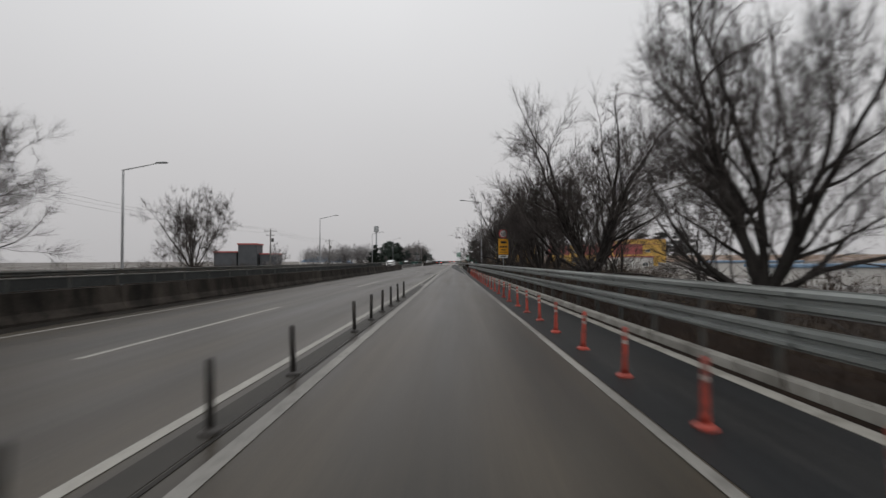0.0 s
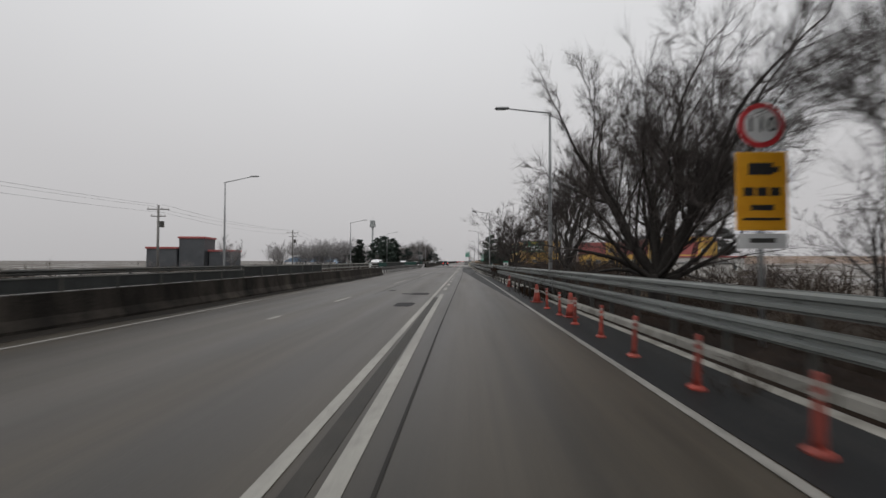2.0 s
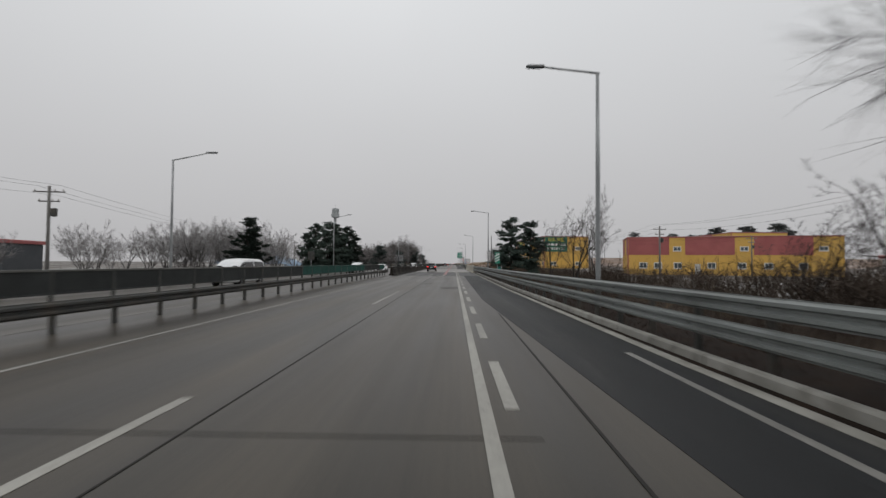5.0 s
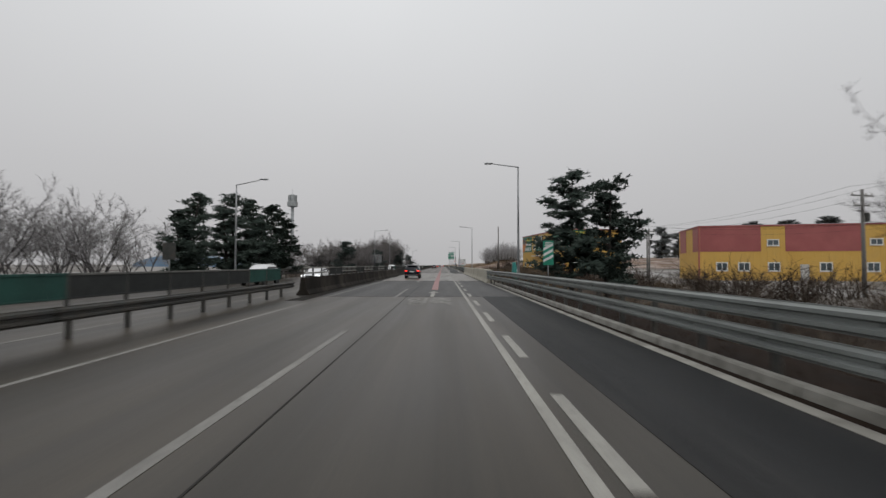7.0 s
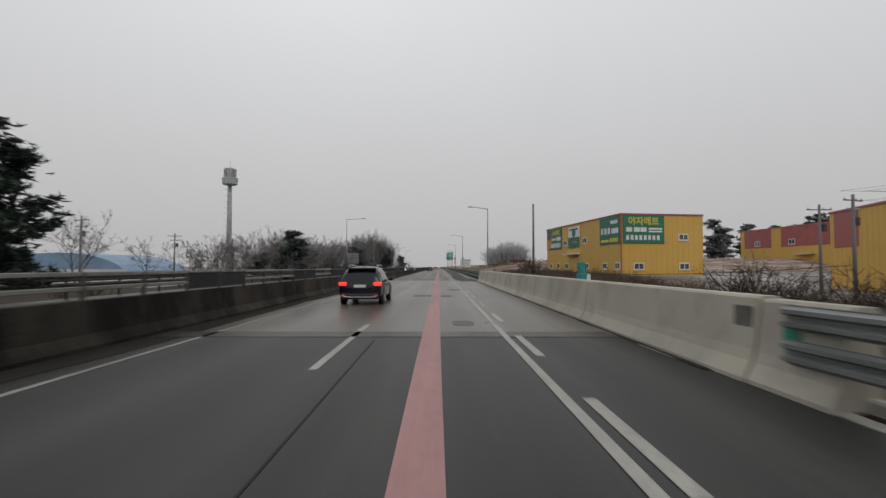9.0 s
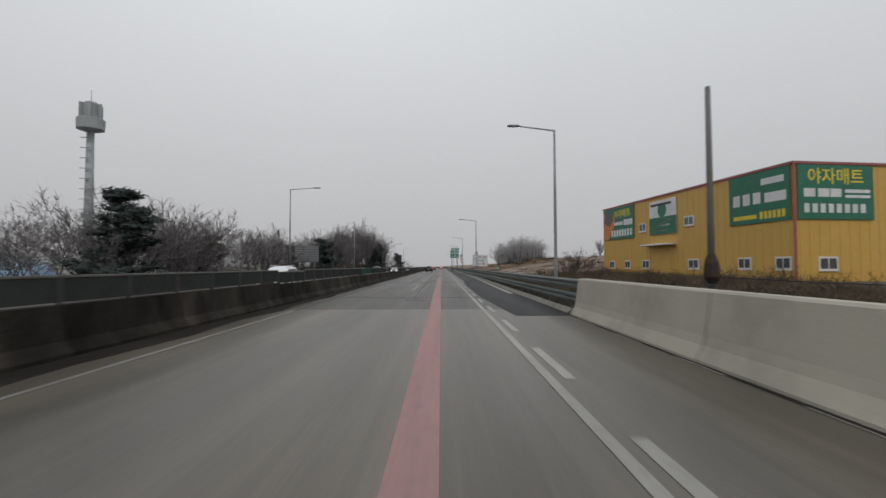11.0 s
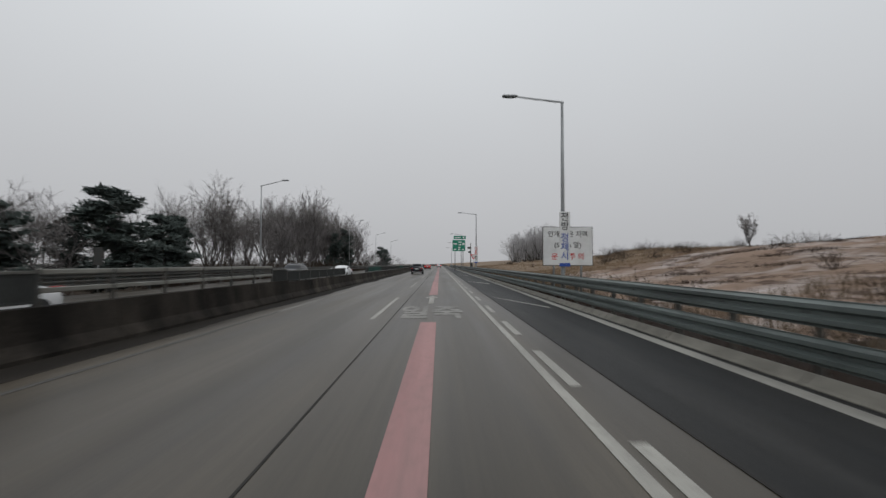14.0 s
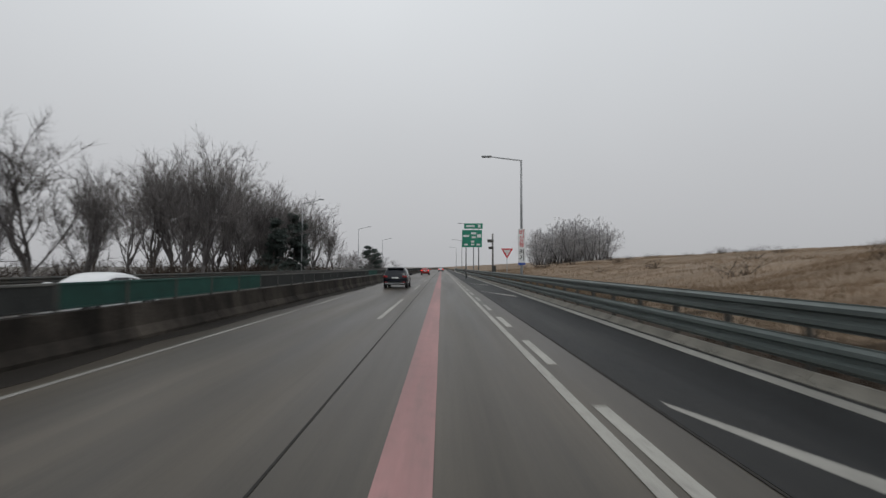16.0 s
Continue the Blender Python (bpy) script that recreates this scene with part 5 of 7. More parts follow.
up = utility_pole(8.6)
spots = [(32.2, 171.2), (32.4, 210.5), (34.9, 217.0), (62.0, 196.0), (-33.9, 90.8), (-34.4, 134.4), (-47.0, 232.0), (-52.0, 262.0), (-49.0, 280.0)]
for i, (x, y) in enumerate(spots):
    m = Matrix.Translation((x, y, ground_z(x, y))) @ Matrix.Rotation(rnd.uniform(-0.4, 0.4), 4, "Z")
    if i:
        clone(up, m)
    else:
        up.matrix_basis = m
plain = thing("plain_pole", "bare dark pole standing behind the parapet", "utility pole")
part("pole", Geo().tube([(0, 0, -1.0), (0, 0, 9.7)], [0.17, 0.11], 10), WOODPOLE, plain, smooth=True)
part("ivy_clump", Geo().lathe([(0.1, 0.8), (0.34, 1.2), (0.3, 1.8), (0.12, 2.3)], 9), BRUSH, plain)
plain.matrix_basis = Matrix.Translation((10.3, 231.7, 0))


def wire(a, b, sag, r=0.011):
    pts = []
    for i in range(13):
        t = i / 12
        p = Vector(a).lerp(Vector(b), t)
        pts.append((p.x, p.y, p.z - sag * 4 * t * (1 - t)))
    ob = part("overhead_wire", Geo().tube(pts, r, 4), CABLE)
    return tagged(ob, "thin black overhead wire", "cable", "overhead wires")


for dz, off in ((8.0, -1.0), (8.0, 1.0), (7.2, 0.6)):
    wire((32.2 + off, 171.2, dz), (32.4 + off, 210.5, dz), 0.7)
    wire((32.4 + off, 210.5, dz), (62.0, 196.0 + off, dz), 0.9)
    wire((32.2 + off, 171.2, dz), (32.0 + off, 120.0, dz), 0.9)
    wire((-33.9 + off, 90.8, dz), (-34.4 + off, 134.4, dz), 0.6)
    wire((-33.9 + off, 90.8, dz), (-36.0 + off, 30.0, dz + 1.0), 0.8)
    wire((-34.4 + off, 134.4, dz), (-47.0 + off, 232.0, dz), 1.2)
wire((10.3, 231.7, 1.2), (32.4, 210.5, 1.9), 0.6, 0.03)

tower = thing("telecom_tower", "grey telecom tower with an antenna platform at its top", "tower")
part("mast", Geo().tube([(0, 0, -1.0), (0, 0, 9), (0, 0, 17.0)], [0.55, 0.42, 0.34], 14), TOWER, tower, smooth=True)
part("platform", Geo().lathe([(0.35, 16.0), (1.25, 16.3), (1.3, 17.4), (1.25, 17.45), (1.15, 16.5), (0.3, 16.45)], 12), TOWER, tower)
for k in range(6):
    a = k * math.pi / 3
    part("antenna", Geo().box(-0.16, -0.1, 0, 0.16, 0.1, 1.9, 0.03), TOWER, tower, at=Matrix.Translation((0.95 * math.cos(a), 0.95 * math.sin(a), 17.2)) @ Matrix.Rotation(a, 4, "Z"))
part("core", Geo().lathe([(0.75, 17.0), (0.75, 19.1), (0.55, 19.3)], 10), TOWER, tower)
part("spike", Geo().tube([(0, 0, 19.2), (0, 0, 20.6)], 0.03, 6), TOWER, tower)
for k in range(14):
    part("rung", Geo().box(-0.6, -0.62, 1.0 + 1.1 * k, 0.6, -0.5, 1.06 + 1.1 * k), TOWER, tower)
tower.matrix_basis = Matrix.Translation((-44.2, 267.5, 0)) @ Matrix.Diagonal((1.15, 1.15, 1.125, 1))


# ---------------------------------------------------------------- buildings
def window_on(root, x, z, w_, h, y=0.0):
    """A two-sash window on a wall that faces -y, centred at (x, z)."""
    win = part("window", Geo().box(x - w_ / 2 - 0.12, y - 0.07, z - h / 2 - 0.12, x + w_ / 2 + 0.12, y + 0.05, z + h / 2 + 0.12, 0.02), FRAME, root, "white framed window")
    for s in (-1, 1):
        part("pane", Geo().box(x + s * w_ / 4 - w_ / 4 + 0.06, y - 0.085, z - h / 2 + 0.05, x + s * w_ / 4 + w_ / 4 - 0.06, y - 0.072, z + h / 2 - 0.05), GLASS, win)
    part("sill", Geo().box(x - w_ / 2 - 0.18, y - 0.14, z - h / 2 - 0.18, x + w_ / 2 + 0.18, y, z - h / 2 - 0.11), FRAME, win)
    return win


def ribbed_wall(length, z0, z1, step=1.0):
    """A sheet-metal wall that faces -y, pressed with upright ribs."""
    outline = [(0.0, 0.0)]
    for i in range(int(length / step)):
        x = i * step + step * 0.5
        outline += [(x - 0.05, 0.0), (x - 0.03, -0.03), (x + 0.03, -0.03), (x + 0.05, 0.0)]
    outline += [(length, 0.0), (length, 0.12), (0.0, 0.12)]
    n = len(outline)
    g = Geo()
    g.add([(x, y, z) for z in (z0, z1) for x, y in outline],
          [(i, (i + 1) % n, n + (i + 1) % n, n + i) for i in range(n)] + [tuple(range(n - 1, -1, -1)), tuple(range(n, 2 * n))])
    return g


def sheet_building(name, label, width, depth, z0, z1, pose_m, front_red=(), side_red=()):
    """A flat-roofed sheet-metal building: its front faces -y, its left side -x."""
    root = thing(name, label, "building")
    front = part("wall", ribbed_wall(width, z0, z1), YELLOW, root)
    left = part("wall", ribbed_wall(depth, z0, z1), YELLOW, root, at=Matrix.Translation((0, depth, 0)) @ Matrix.Rotation(radians(-90), 4, "Z"))
    part("wall", ribbed_wall(width, z0, z1), YELLOW, root, at=Matrix.Translation((width, depth, 0)) @ Matrix.Rotation(radians(180), 4, "Z"))
    part("wall", ribbed_wall(depth, z0, z1), YELLOW, root, at=Matrix.Translation((width, 0, 0)) @ Matrix.Rotation(radians(90), 4, "Z"))
    part("roof", Geo().box(-0.1, -0.1, z1 + 0.003, width + 0.1, depth + 0.1, z1 + 0.18, 0.03), ROOF, root)
    part("coping", Geo().box(-0.14, -0.14, z1 - 0.1, width + 0.14, -0.06, z1 + 0.12, 0.02), REDWALL, root)
    part("coping", Geo().box(-0.14, -0.06, z1 - 0.1, -0.06, depth + 0.14, z1 + 0.12, 0.02), REDWALL, root)
    part("corner_trim", Geo().box(-0.1, -0.1, z0, 0.14, -0.02, z1 - 0.1, 0.01), REDWALL, root)
    for a, b, zl in front_red:
        part("red_panel", Geo().box(a, -0.05, zl, b, -0.02, z1 - 0.12, 0.006), REDWALL, root)
    for a, b, zl in side_red:
        part("red_panel", Geo().box(-0.05, a, zl, -0.02, b, z1 - 0.12, 0.006), REDWALL, root)
    root.matrix_basis = pose_m
    return root, front, left


# mat dealer's warehouse
wh, wfront, wside = sheet_building("warehouse", "two-storey yellow sheet-metal warehouse with green banners", 15.2, 36.0, -0.9, 10.75,
                                   Matrix.Translation((29.3, 252.0, 0)) @ Matrix.Rotation(radians(7), 4, "Z"))
for x in (3.2, 11.6):
    window_on(wfront, x, 1.85, 1.7, 1.0)
window_on(wfront, 11.5, 6.9, 1.6, 0.9)
for s, z, w_ in ((1.2, 1.9, 1.5), (5.8, 1.9, 1.5), (13.6, 1.9, 1.7), (23.6, 1.9, 1.6), (28.5, 1.9, 1.4), (33.2, 1.9, 1.4), (24.3, 7.0, 1.6), (14.3, 7.0, 1.6)):
    window_on(wside, 36.0 - s, z, w_, 0.95)
part("canopy", Geo().box(36 - 23.0, -1.3, 4.3, 36 - 16.8, 0.0, 4.5, 0.03), SIGN_WHITE, wside, "pale canopy over the door")
part("door", Geo().box(36 - 22.0, -0.06, -0.9, 36 - 18.0, 0.0, 3.4), YELLOW, wside, "yellow sheet loading door")


def banner(parent, x0, x1, z0, z1, mats):
    sheet = part("banner", Geo().box(x0, -0.14, z0, x1, -0.06, z1, 0.02), mats, parent, "printed advertising banner")
    return sheet


def on(sheet, words, x, z, size, mat, stretch=1.0):
    part("lettering", text_mesh(words, size, 0.004, mat, stretch), parent=sheet, at=Matrix.Translation((x, -0.148, z)) @ FACE)


def bar_on(sheet, x0, x1, z0, z1, mat):
    part("bar", Geo().box(x0, -0.152, z0, x1, -0.143, z1), mat, sheet)


# on the end wall
b1 = banner(wfront, 0.3, 7.9, 5.75, 10.6, BANNER)
on(b1, "야자매트", 4.1, 9.5, 1.55, INK_YELLOW)
for a in (0.9, 2.3, 3.5):
    bar_on(b1, a, a + 1.1, 7.75, 8.5, SIGN_WHITE)
bar_on(b1, 5.0, 7.5, 8.15, 8.45, SIGN_WHITE)
bar_on(b1, 5.0, 7.5, 7.7, 7.95, SIGN_WHITE)
for i in range(8):
    bar_on(b1, 0.9 + i * 0.8, 1.4 + i * 0.8, 6.35, 7.15, SIGN_WHITE)
# on the long wall, from the near end to the far end
b2 = banner(wside, 36 - 7.6, 36 - 0.2, 5.75, 10.6, BANNER)
for i in range(3):
    bar_on(b2, 29.0 + 1.3 * i, 29.9 + 1.3 * i, 7.6, 8.7, SIGN_WHITE)
bar_on(b2, 33.0, 35.4, 7.6, 8.5, SIGN_WHITE)
bar_on(b2, 32.6, 35.2, 9.3, 9.9, SIGN_WHITE)
bar_on(b2, 29.0, 32.0, 6.2, 6.6, INK_YELLOW)
for i in range(6):
    bar_on(b2, 32.4 + i * 0.5, 32.75 + i * 0.5, 6.1, 6.8, INK_YELLOW)
b3 = banner(wside, 36 - 22.4, 36 - 16.5, 5.75, 10.2, SIGN_WHITE)
bar_on(b3, 13.6, 19.5, 5.75, 8.0, BANNER)
for i, z in enumerate((7.3, 6.8, 6.2)):
    bar_on(b3, 15.0, 18.5 - i * 0.4, z, z + 0.25, FRAME)
    bar_on(b3, 14.2, 14.6, z, z + 0.28, FRAME)
bar_on(b3, 14.0, 18.5, 9.5, 9.8, STEEL_DIM)
part("tree_print", Geo().lathe([(0.95, -0.15), (0.95, -0.144)], 14, "y", (16.5, 0, 8.9)), BANNER, b3)
bar_on(b3, 16.35, 16.65, 8.0, 8.7, BANNER)
b4 = banner(wside, 0.2, 9.6, 5.75, 10.6, BANNER)
on(b4, "야자매트", 6.2, 9.5, 1.35, INK_YELLOW)
part("orange_print", Geo().add([(0.25, -0.146, 5.8), (2.0, -0.146, 5.8), (4.0, -0.146, 8.0), (4.0, -0.146, 9.2), (0.25, -0.146, 10.2)], [(0, 1, 2, 3, 4)]), ORANGE, b4)
part("mat_roll", Geo().add([(0.4, -0.15, 8.6), (2.2, -0.15, 7.9), (3.6, -0.15, 8.8), (3.2, -0.15, 9.9), (1.0, -0.15, 10.2)], [(0, 1, 2, 3, 4)]), WOODPOLE, b4)
bar_on(b4, 3.8, 6.4, 7.9, 8.4, SIGN_WHITE)
bar_on(b4, 6.7, 9.2, 7.75, 8.6, SIGN_WHITE)
for i in range(8):
    bar_on(b4, 2.9 + i * 0.8, 3.45 + i * 0.8, 6.2, 7.2, SIGN_WHITE)

# red and yellow factory
fa, ffront, fside = sheet_building("factory", "red and yellow sheet-metal factory with white windows", 46.0, 15.0, -0.9, 8.5,
                                   Matrix.Translation((43.8, 216.6, 0)) @ Matrix.Rotation(radians(-15), 4, "Z"),
                                   front_red=((0.2, 9.6, 4.1), (13.2, 24.0, 4.1), (28.0, 40.0, 4.1)), side_red=((0.3, 4.0, 4.1), (9.0, 14.0, 4.1)))
for x in (3.6, 7.0, 11.5, 19.0, 25.5, 31.0, 38.0):
    window_on(ffront, x, 1.5, 1.6, 1.3)
for x in (11.4, 26.0, 42.0):
    window_on(ffront, x, 5.6, 1.6, 0.9)
part("door", Geo().box(15.3, -0.05, -0.9, 16.6, 0.0, 1.9), PALEWALL, ffront, "grey service door")

# second factory, farther off
fb, bfront, bside = sheet_building("factory", "distant red and yellow factory below the wooded ridge", 20.0, 60.0, -0.5, 13.3,
                                   Matrix.Translation((98.5, 266.0, 0)) @ Matrix.Rotation(radians(1), 4, "Z"),
                                   side_red=((25.0, 42.0, 7.6), (12.0, 19.0, 7.6), (46.0, 58.0, 7.6)))
for s, z in ((5, 2.4), (12, 2.4), (21, 2.4), (36, 2.4), (50, 2.4), (8, 9), (22, 9), (44, 9)):
    window_on(bside, s, z, 2.2, 1.3)
part("canopy", Geo().box(24, -1.5, 5.2, 30, 0.0, 5.5), PALEWALL, bside)


def block(name, label, x, y, wdt, dep, h, mat, trim, turn=0.0, roof=ROOF):
    root = thing(name, label, "building")
    z = ground_z(x, y) - 0.2
    g = Geo().box(0, 0, 0, wdt, dep, h, 0.05)
    body = part("wall", g, mat, root)
    part("roof", Geo().box(-0.25, -0.25, h, wdt + 0.25, dep + 0.25, h + (0.5 if mat is DARKWALL else 0.35), 0.06), trim, root)
    n = max(int(wdt / 4.5), 1)
    for i in range(n):
        if h > 3.5 and mat is not DARKWALL:
            window_on(body, wdt * (i + 0.5) / n, h * 0.42, 1.6, 1.1)
    root.matrix_basis = Matrix.Translation((x, y, z)) @ Matrix.Rotation(radians(turn), 4, "Z")
    return root


block("red_trim_factory", "dark slate factory block with a red roof edge", -68.8, 150.5, 5.9, 7.0, 8.0, DARKWALL, REDWALL, 8)
block("red_trim_factory", "low dark factory wing with a red roof edge", -62.6, 153.0, 5.4, 7.0, 4.8, DARKWALL, REDWALL, 8)
block("red_trim_factory", "long low factory wing with a dull red roof", -76.0, 149.0, 7.0, 7.0, 5.4, DARKWALL, REDWALL, 8)
block("farm_shed", "pale shed with a blue sheet roof below the road", 34.0, 47.0, 12.0, 6.0, 1.9, PALEWALL, BLUEROOF, -6)
block("farm_shed", "pale shed with a blue sheet roof beyond the trees", 48.0, 84.0, 14.0, 7.0, 2.3, PALEWALL, BLUEROOF, -4)
block("farm_shed", "pale plastered shed beyond the brush", 34.0, 118.0, 12.0, 6.0, 2.4, PALEWALL, ROOF, 3)
block("farm_shed", "pale low house with a red roof beyond the trees", 46.0, 140.0, 14.0, 8.0, 3.6, PALEWALL, REDWALL, 0)
hang = thing("vaulted_hall", "far low vaulted hall with a blue roof", "building")
prof = [(13 * math.cos(math.pi * i / 12), 4.6 * math.sin(math.pi * i / 12)) for i in range(13)]
part("roof", Geo().prism(prof[::-1][::-1], 0, 22), BLUEROOF, hang)
part("wall", Geo().box(-13, -0.1, -0.5, 13, 0.0, 1.4), PALEWALL, hang)
hang.matrix_basis = Matrix.Translation((-74.0, 262.0, -0.3))


# ---------------------------------------------------------------- trees
def blade(g, p, d, length, half, rnd):
    """One tapering twig, as a thin wedge with a slight bend."""
    s = d.orthogonal().normalized()
    s.rotate(Matrix.Rotation(rnd.uniform(0, 3.14), 3, d))
    s = s * half
    m = p + d * length * 0.5 + Vector((rnd.gauss(0, 0.05), rnd.gauss(0, 0.05), rnd.gauss(0.02, 0.05))) * length
    q = p + d * length
    n = len(g.v)
    g.v.extend([(p.x - s.x, p.y - s.y, p.z - s.z), (p.x + s.x, p.y + s.y, p.z + s.z), (m.x + s.x * 0.6, m.y + s.y * 0.6, m.z + s.z * 0.6), (m.x - s.x * 0.6, m.y - s.y * 0.6, m.z - s.z * 0.6), (q.x, q.y, q.z)])
    g.f.extend([(n, n + 1, n + 2, n + 3), (n + 3, n + 2, n + 4)])


def bare_tree_geo(seed, height, spread, stems, depth, twig, lean=0.0, upright=0.35, kids=(4, 7), sides=6, girth=0.022, fork=0.14, droop=0.0, spray=2, low_limbs=0):
    """A leafless tree: thick stems that fork into ever thinner, slightly wandering branches. Returns trunk and crown."""
    rnd = random.Random(seed)
    wood, fine = Geo(), Geo()

    def grow(p, d, length, r, level):
        if level >= depth:
            for k in range(spray):
                e = (d + Vector((rnd.gauss(0, 0.3), rnd.gauss(0, 0.3), rnd.gauss(0, 0.25) + upright * 0.1))).normalized()
                blade(fine, p + d * length * 0.12 * (k // 2), e, length * rnd.uniform(0.7, 1.15) * (1.7 if spray > 3 else 1.0), max(r, twig) * (0.6 if spray > 3 else 0.95), rnd)
            return
        steps = 5 if level == 0 else 4 if level == 1 else 3 if level < depth - 1 else 2 if level < depth else 1
        pts, rad, dirs = [p.copy()], [r], []
        tip = max(r * (0.42 if level < depth else 0.3), twig * 0.5)
        for i in range(steps):
            bend = 0.15 if level < 2 else 0.22
            d = (d + Vector((rnd.gauss(0, bend), rnd.gauss(0, bend), rnd.gauss(0, bend) * 0.6 + upright * 0.12 - droop * level * 0.05))).normalized()
            p = p + d * (length / steps)
            pts.append(p.copy())
            rad.append(r + (tip - r) * (i + 1) / steps)
            dirs.append(d.copy())
        n = sides if level == 0 else 5 if level == 1 else 4 if level == 2 and depth > 3 else 3
        (wood if level < 2 else fine).tube(pts, rad, n, cap=False)
        for k in range(rnd.randint(*kids) + (2 if level == 0 or level == depth - 1 else 0)):
            t = rnd.uniform(0.22, 1.0)
            i = min(int(t * steps), steps - 1)
            q = pts[i].lerp(pts[i + 1], t * steps - i)
            side = dirs[i].orthogonal().normalized()
            side.rotate(Matrix.Rotation(rnd.uniform(0, 2 * math.pi), 3, dirs[i]))
            ang = rnd.uniform(0.4, 0.9)
            nd = (dirs[i] * math.cos(ang) + side * math.sin(ang))
            nd.z += upright * 0.25
            rr = (rad[i] + (rad[i + 1] - rad[i]) * (t * steps - i)) * rnd.uniform(0.38, 0.58)
            grow(q, nd.normalized(), length * rnd.uniform(0.4, 0.64), max(rr, twig), level + 1)
        grow(pts[-1], d, length * rnd.uniform(0.45, 0.65), max(tip, twig), level + 1)

    base_r = height * girth
    trunk_h = height * fork * rnd.uniform(0.8, 1.2)
    wood.tube([(0, 0, -0.8), (0, 0, 0), (0.05, 0, trunk_h * 0.6), (lean * 0.2, 0, trunk_h)], [base_r * 1.7, base_r * 1.45, base_r * 1.15, base_r * 1.1], 9)
    a0 = rnd.uniform(0, 6.28)
    for k in range(stems):
        a = a0 + 2 * math.pi * k / stems + rnd.uniform(-0.35, 0.35)
        out = spread * rnd.uniform(0.35, 1.0) * (0.25 if k == 0 else 1.0)
        d = Vector((math.cos(a) * out + lean, math.sin(a) * out, 1.0)).normalized()
        grow(Vector((lean * 0.2, 0, trunk_h * 0.85)), d, height * (0.52 if k == 0 else rnd.uniform(0.4, 0.52)), base_r * rnd.uniform(0.55, 0.8), 0)
    for k in range(low_limbs):
        a = a0 + 2 * math.pi * (k + 0.5) / low_limbs + rnd.uniform(-0.3, 0.3)
        d = Vector((math.cos(a), math.sin(a), rnd.uniform(0.22, 0.45))).normalized()
        grow(Vector((0, 0, trunk_h * rnd.uniform(0.75, 1.0))), d, height * rnd.uniform(0.34, 0.44), base_r * rnd.uniform(0.32, 0.42), 1 if depth > 3 else 0)
    return wood, fine


def bare_tree(label, seed, height, spread, stems, depth, twig, bark, twigs, group, **kw):
    wood, fine = bare_tree_geo(seed, height, spread, stems, depth, twig, **kw)
    root = thing("bare_tree", label, "tree", group)
    part("trunk", wood, bark, root, "dark trunk and limbs", smooth=True)
    part("crown", fine, twigs, root, "leafless twigs")
    return root


def wood_tree(label, seed, height, width, stems, twig, bark, twigs, group, low=0.12, boughs=26):
    """A slender leafless tree of a thicket: stems from the ground, clothed low to high in rising twiggy boughs."""
    rnd = random.Random(seed)
    wood, fine = Geo(), Geo()
    for s in range(stems):
        a = 6.28 * s / stems + rnd.uniform(-0.5, 0.5)
        out = width * (0.12 if s == 0 else rnd.uniform(0.2, 0.36))
        h = height * (1.0 if s == 0 else rnd.uniform(0.72, 0.96))
        pts = [Vector((math.cos(a) * out * k + rnd.gauss(0, 0.08) * (k > 0), math.sin(a) * out * k + rnd.gauss(0, 0.08) * (k > 0), z * h)) for k, z in ((0.1, -0.04), (0.3, 0.2), (0.65, 0.45), (0.9, 0.72), (1.05, 1.0))]
        r = height * 0.011
        wood.tube(pts, [r * 1.3, r, r * 0.72, r * 0.4, twig * 0.6], 5, cap=False)
        for k in range(boughs):
            t = low + (0.98 - low) * (k + rnd.random()) / boughs
            u = 0.04 / 1.04 + t
            u = min(max(t, 0.0), 0.999) * 4
            i = int(u)
            p = pts[i].lerp(pts[i + 1], u - i)
            b = rnd.uniform(0, 6.28)
            reach = width * 0.5 * (1.08 - t) ** 0.4 * min(1.0, 0.4 + 1.5 * t) * rnd.uniform(0.6, 1.15)
            d = Vector((math.cos(b), math.sin(b), rnd.uniform(0.25, 0.95))).normalized()
            e = (d + Vector((rnd.gauss(0, 0.3), rnd.gauss(0, 0.3), 0.2))).normalized()
            bp = [p, p + d * reach * 0.5, p + d * reach * 0.5 + e * reach * 0.55]
            rb = max(r * 0.36 * (1.1 - t), twig * 1.2)
            fine.tube(bp, [rb, rb * 0.7, twig * 0.5], 3, cap=False)
            for j in range(8):
                v = rnd.uniform(0.25, 1.0) * 2
                m = min(int(v), 1)
                q = bp[m].lerp(bp[m + 1], v - m)
                f = ((d if m == 0 else e) + Vector((rnd.gauss(0, 0.7), rnd.gauss(0, 0.7), rnd.gauss(0.2, 0.4)))).normalized()
                ln_ = reach * rnd.uniform(0.3, 0.55)
                blade(fine, q, f, ln_, twig, rnd)
                for _ in range(4):
                    o = (f + Vector((rnd.gauss(0, 0.6), rnd.gauss(0, 0.6), rnd.gauss(0.1, 0.45)))).normalized()
                    blade(fine, q + f * ln_ * rnd.uniform(0.25, 0.8), o, ln_ * rnd.uniform(0.4, 0.7), twig * 0.75, rnd)
    root = thing("bare_tree", label, "tree", group)
    part("trunk", wood, bark, root, "slim dark stems", smooth=True)
    part("crown", fine, twigs, root, "leafless twigs")
    return root


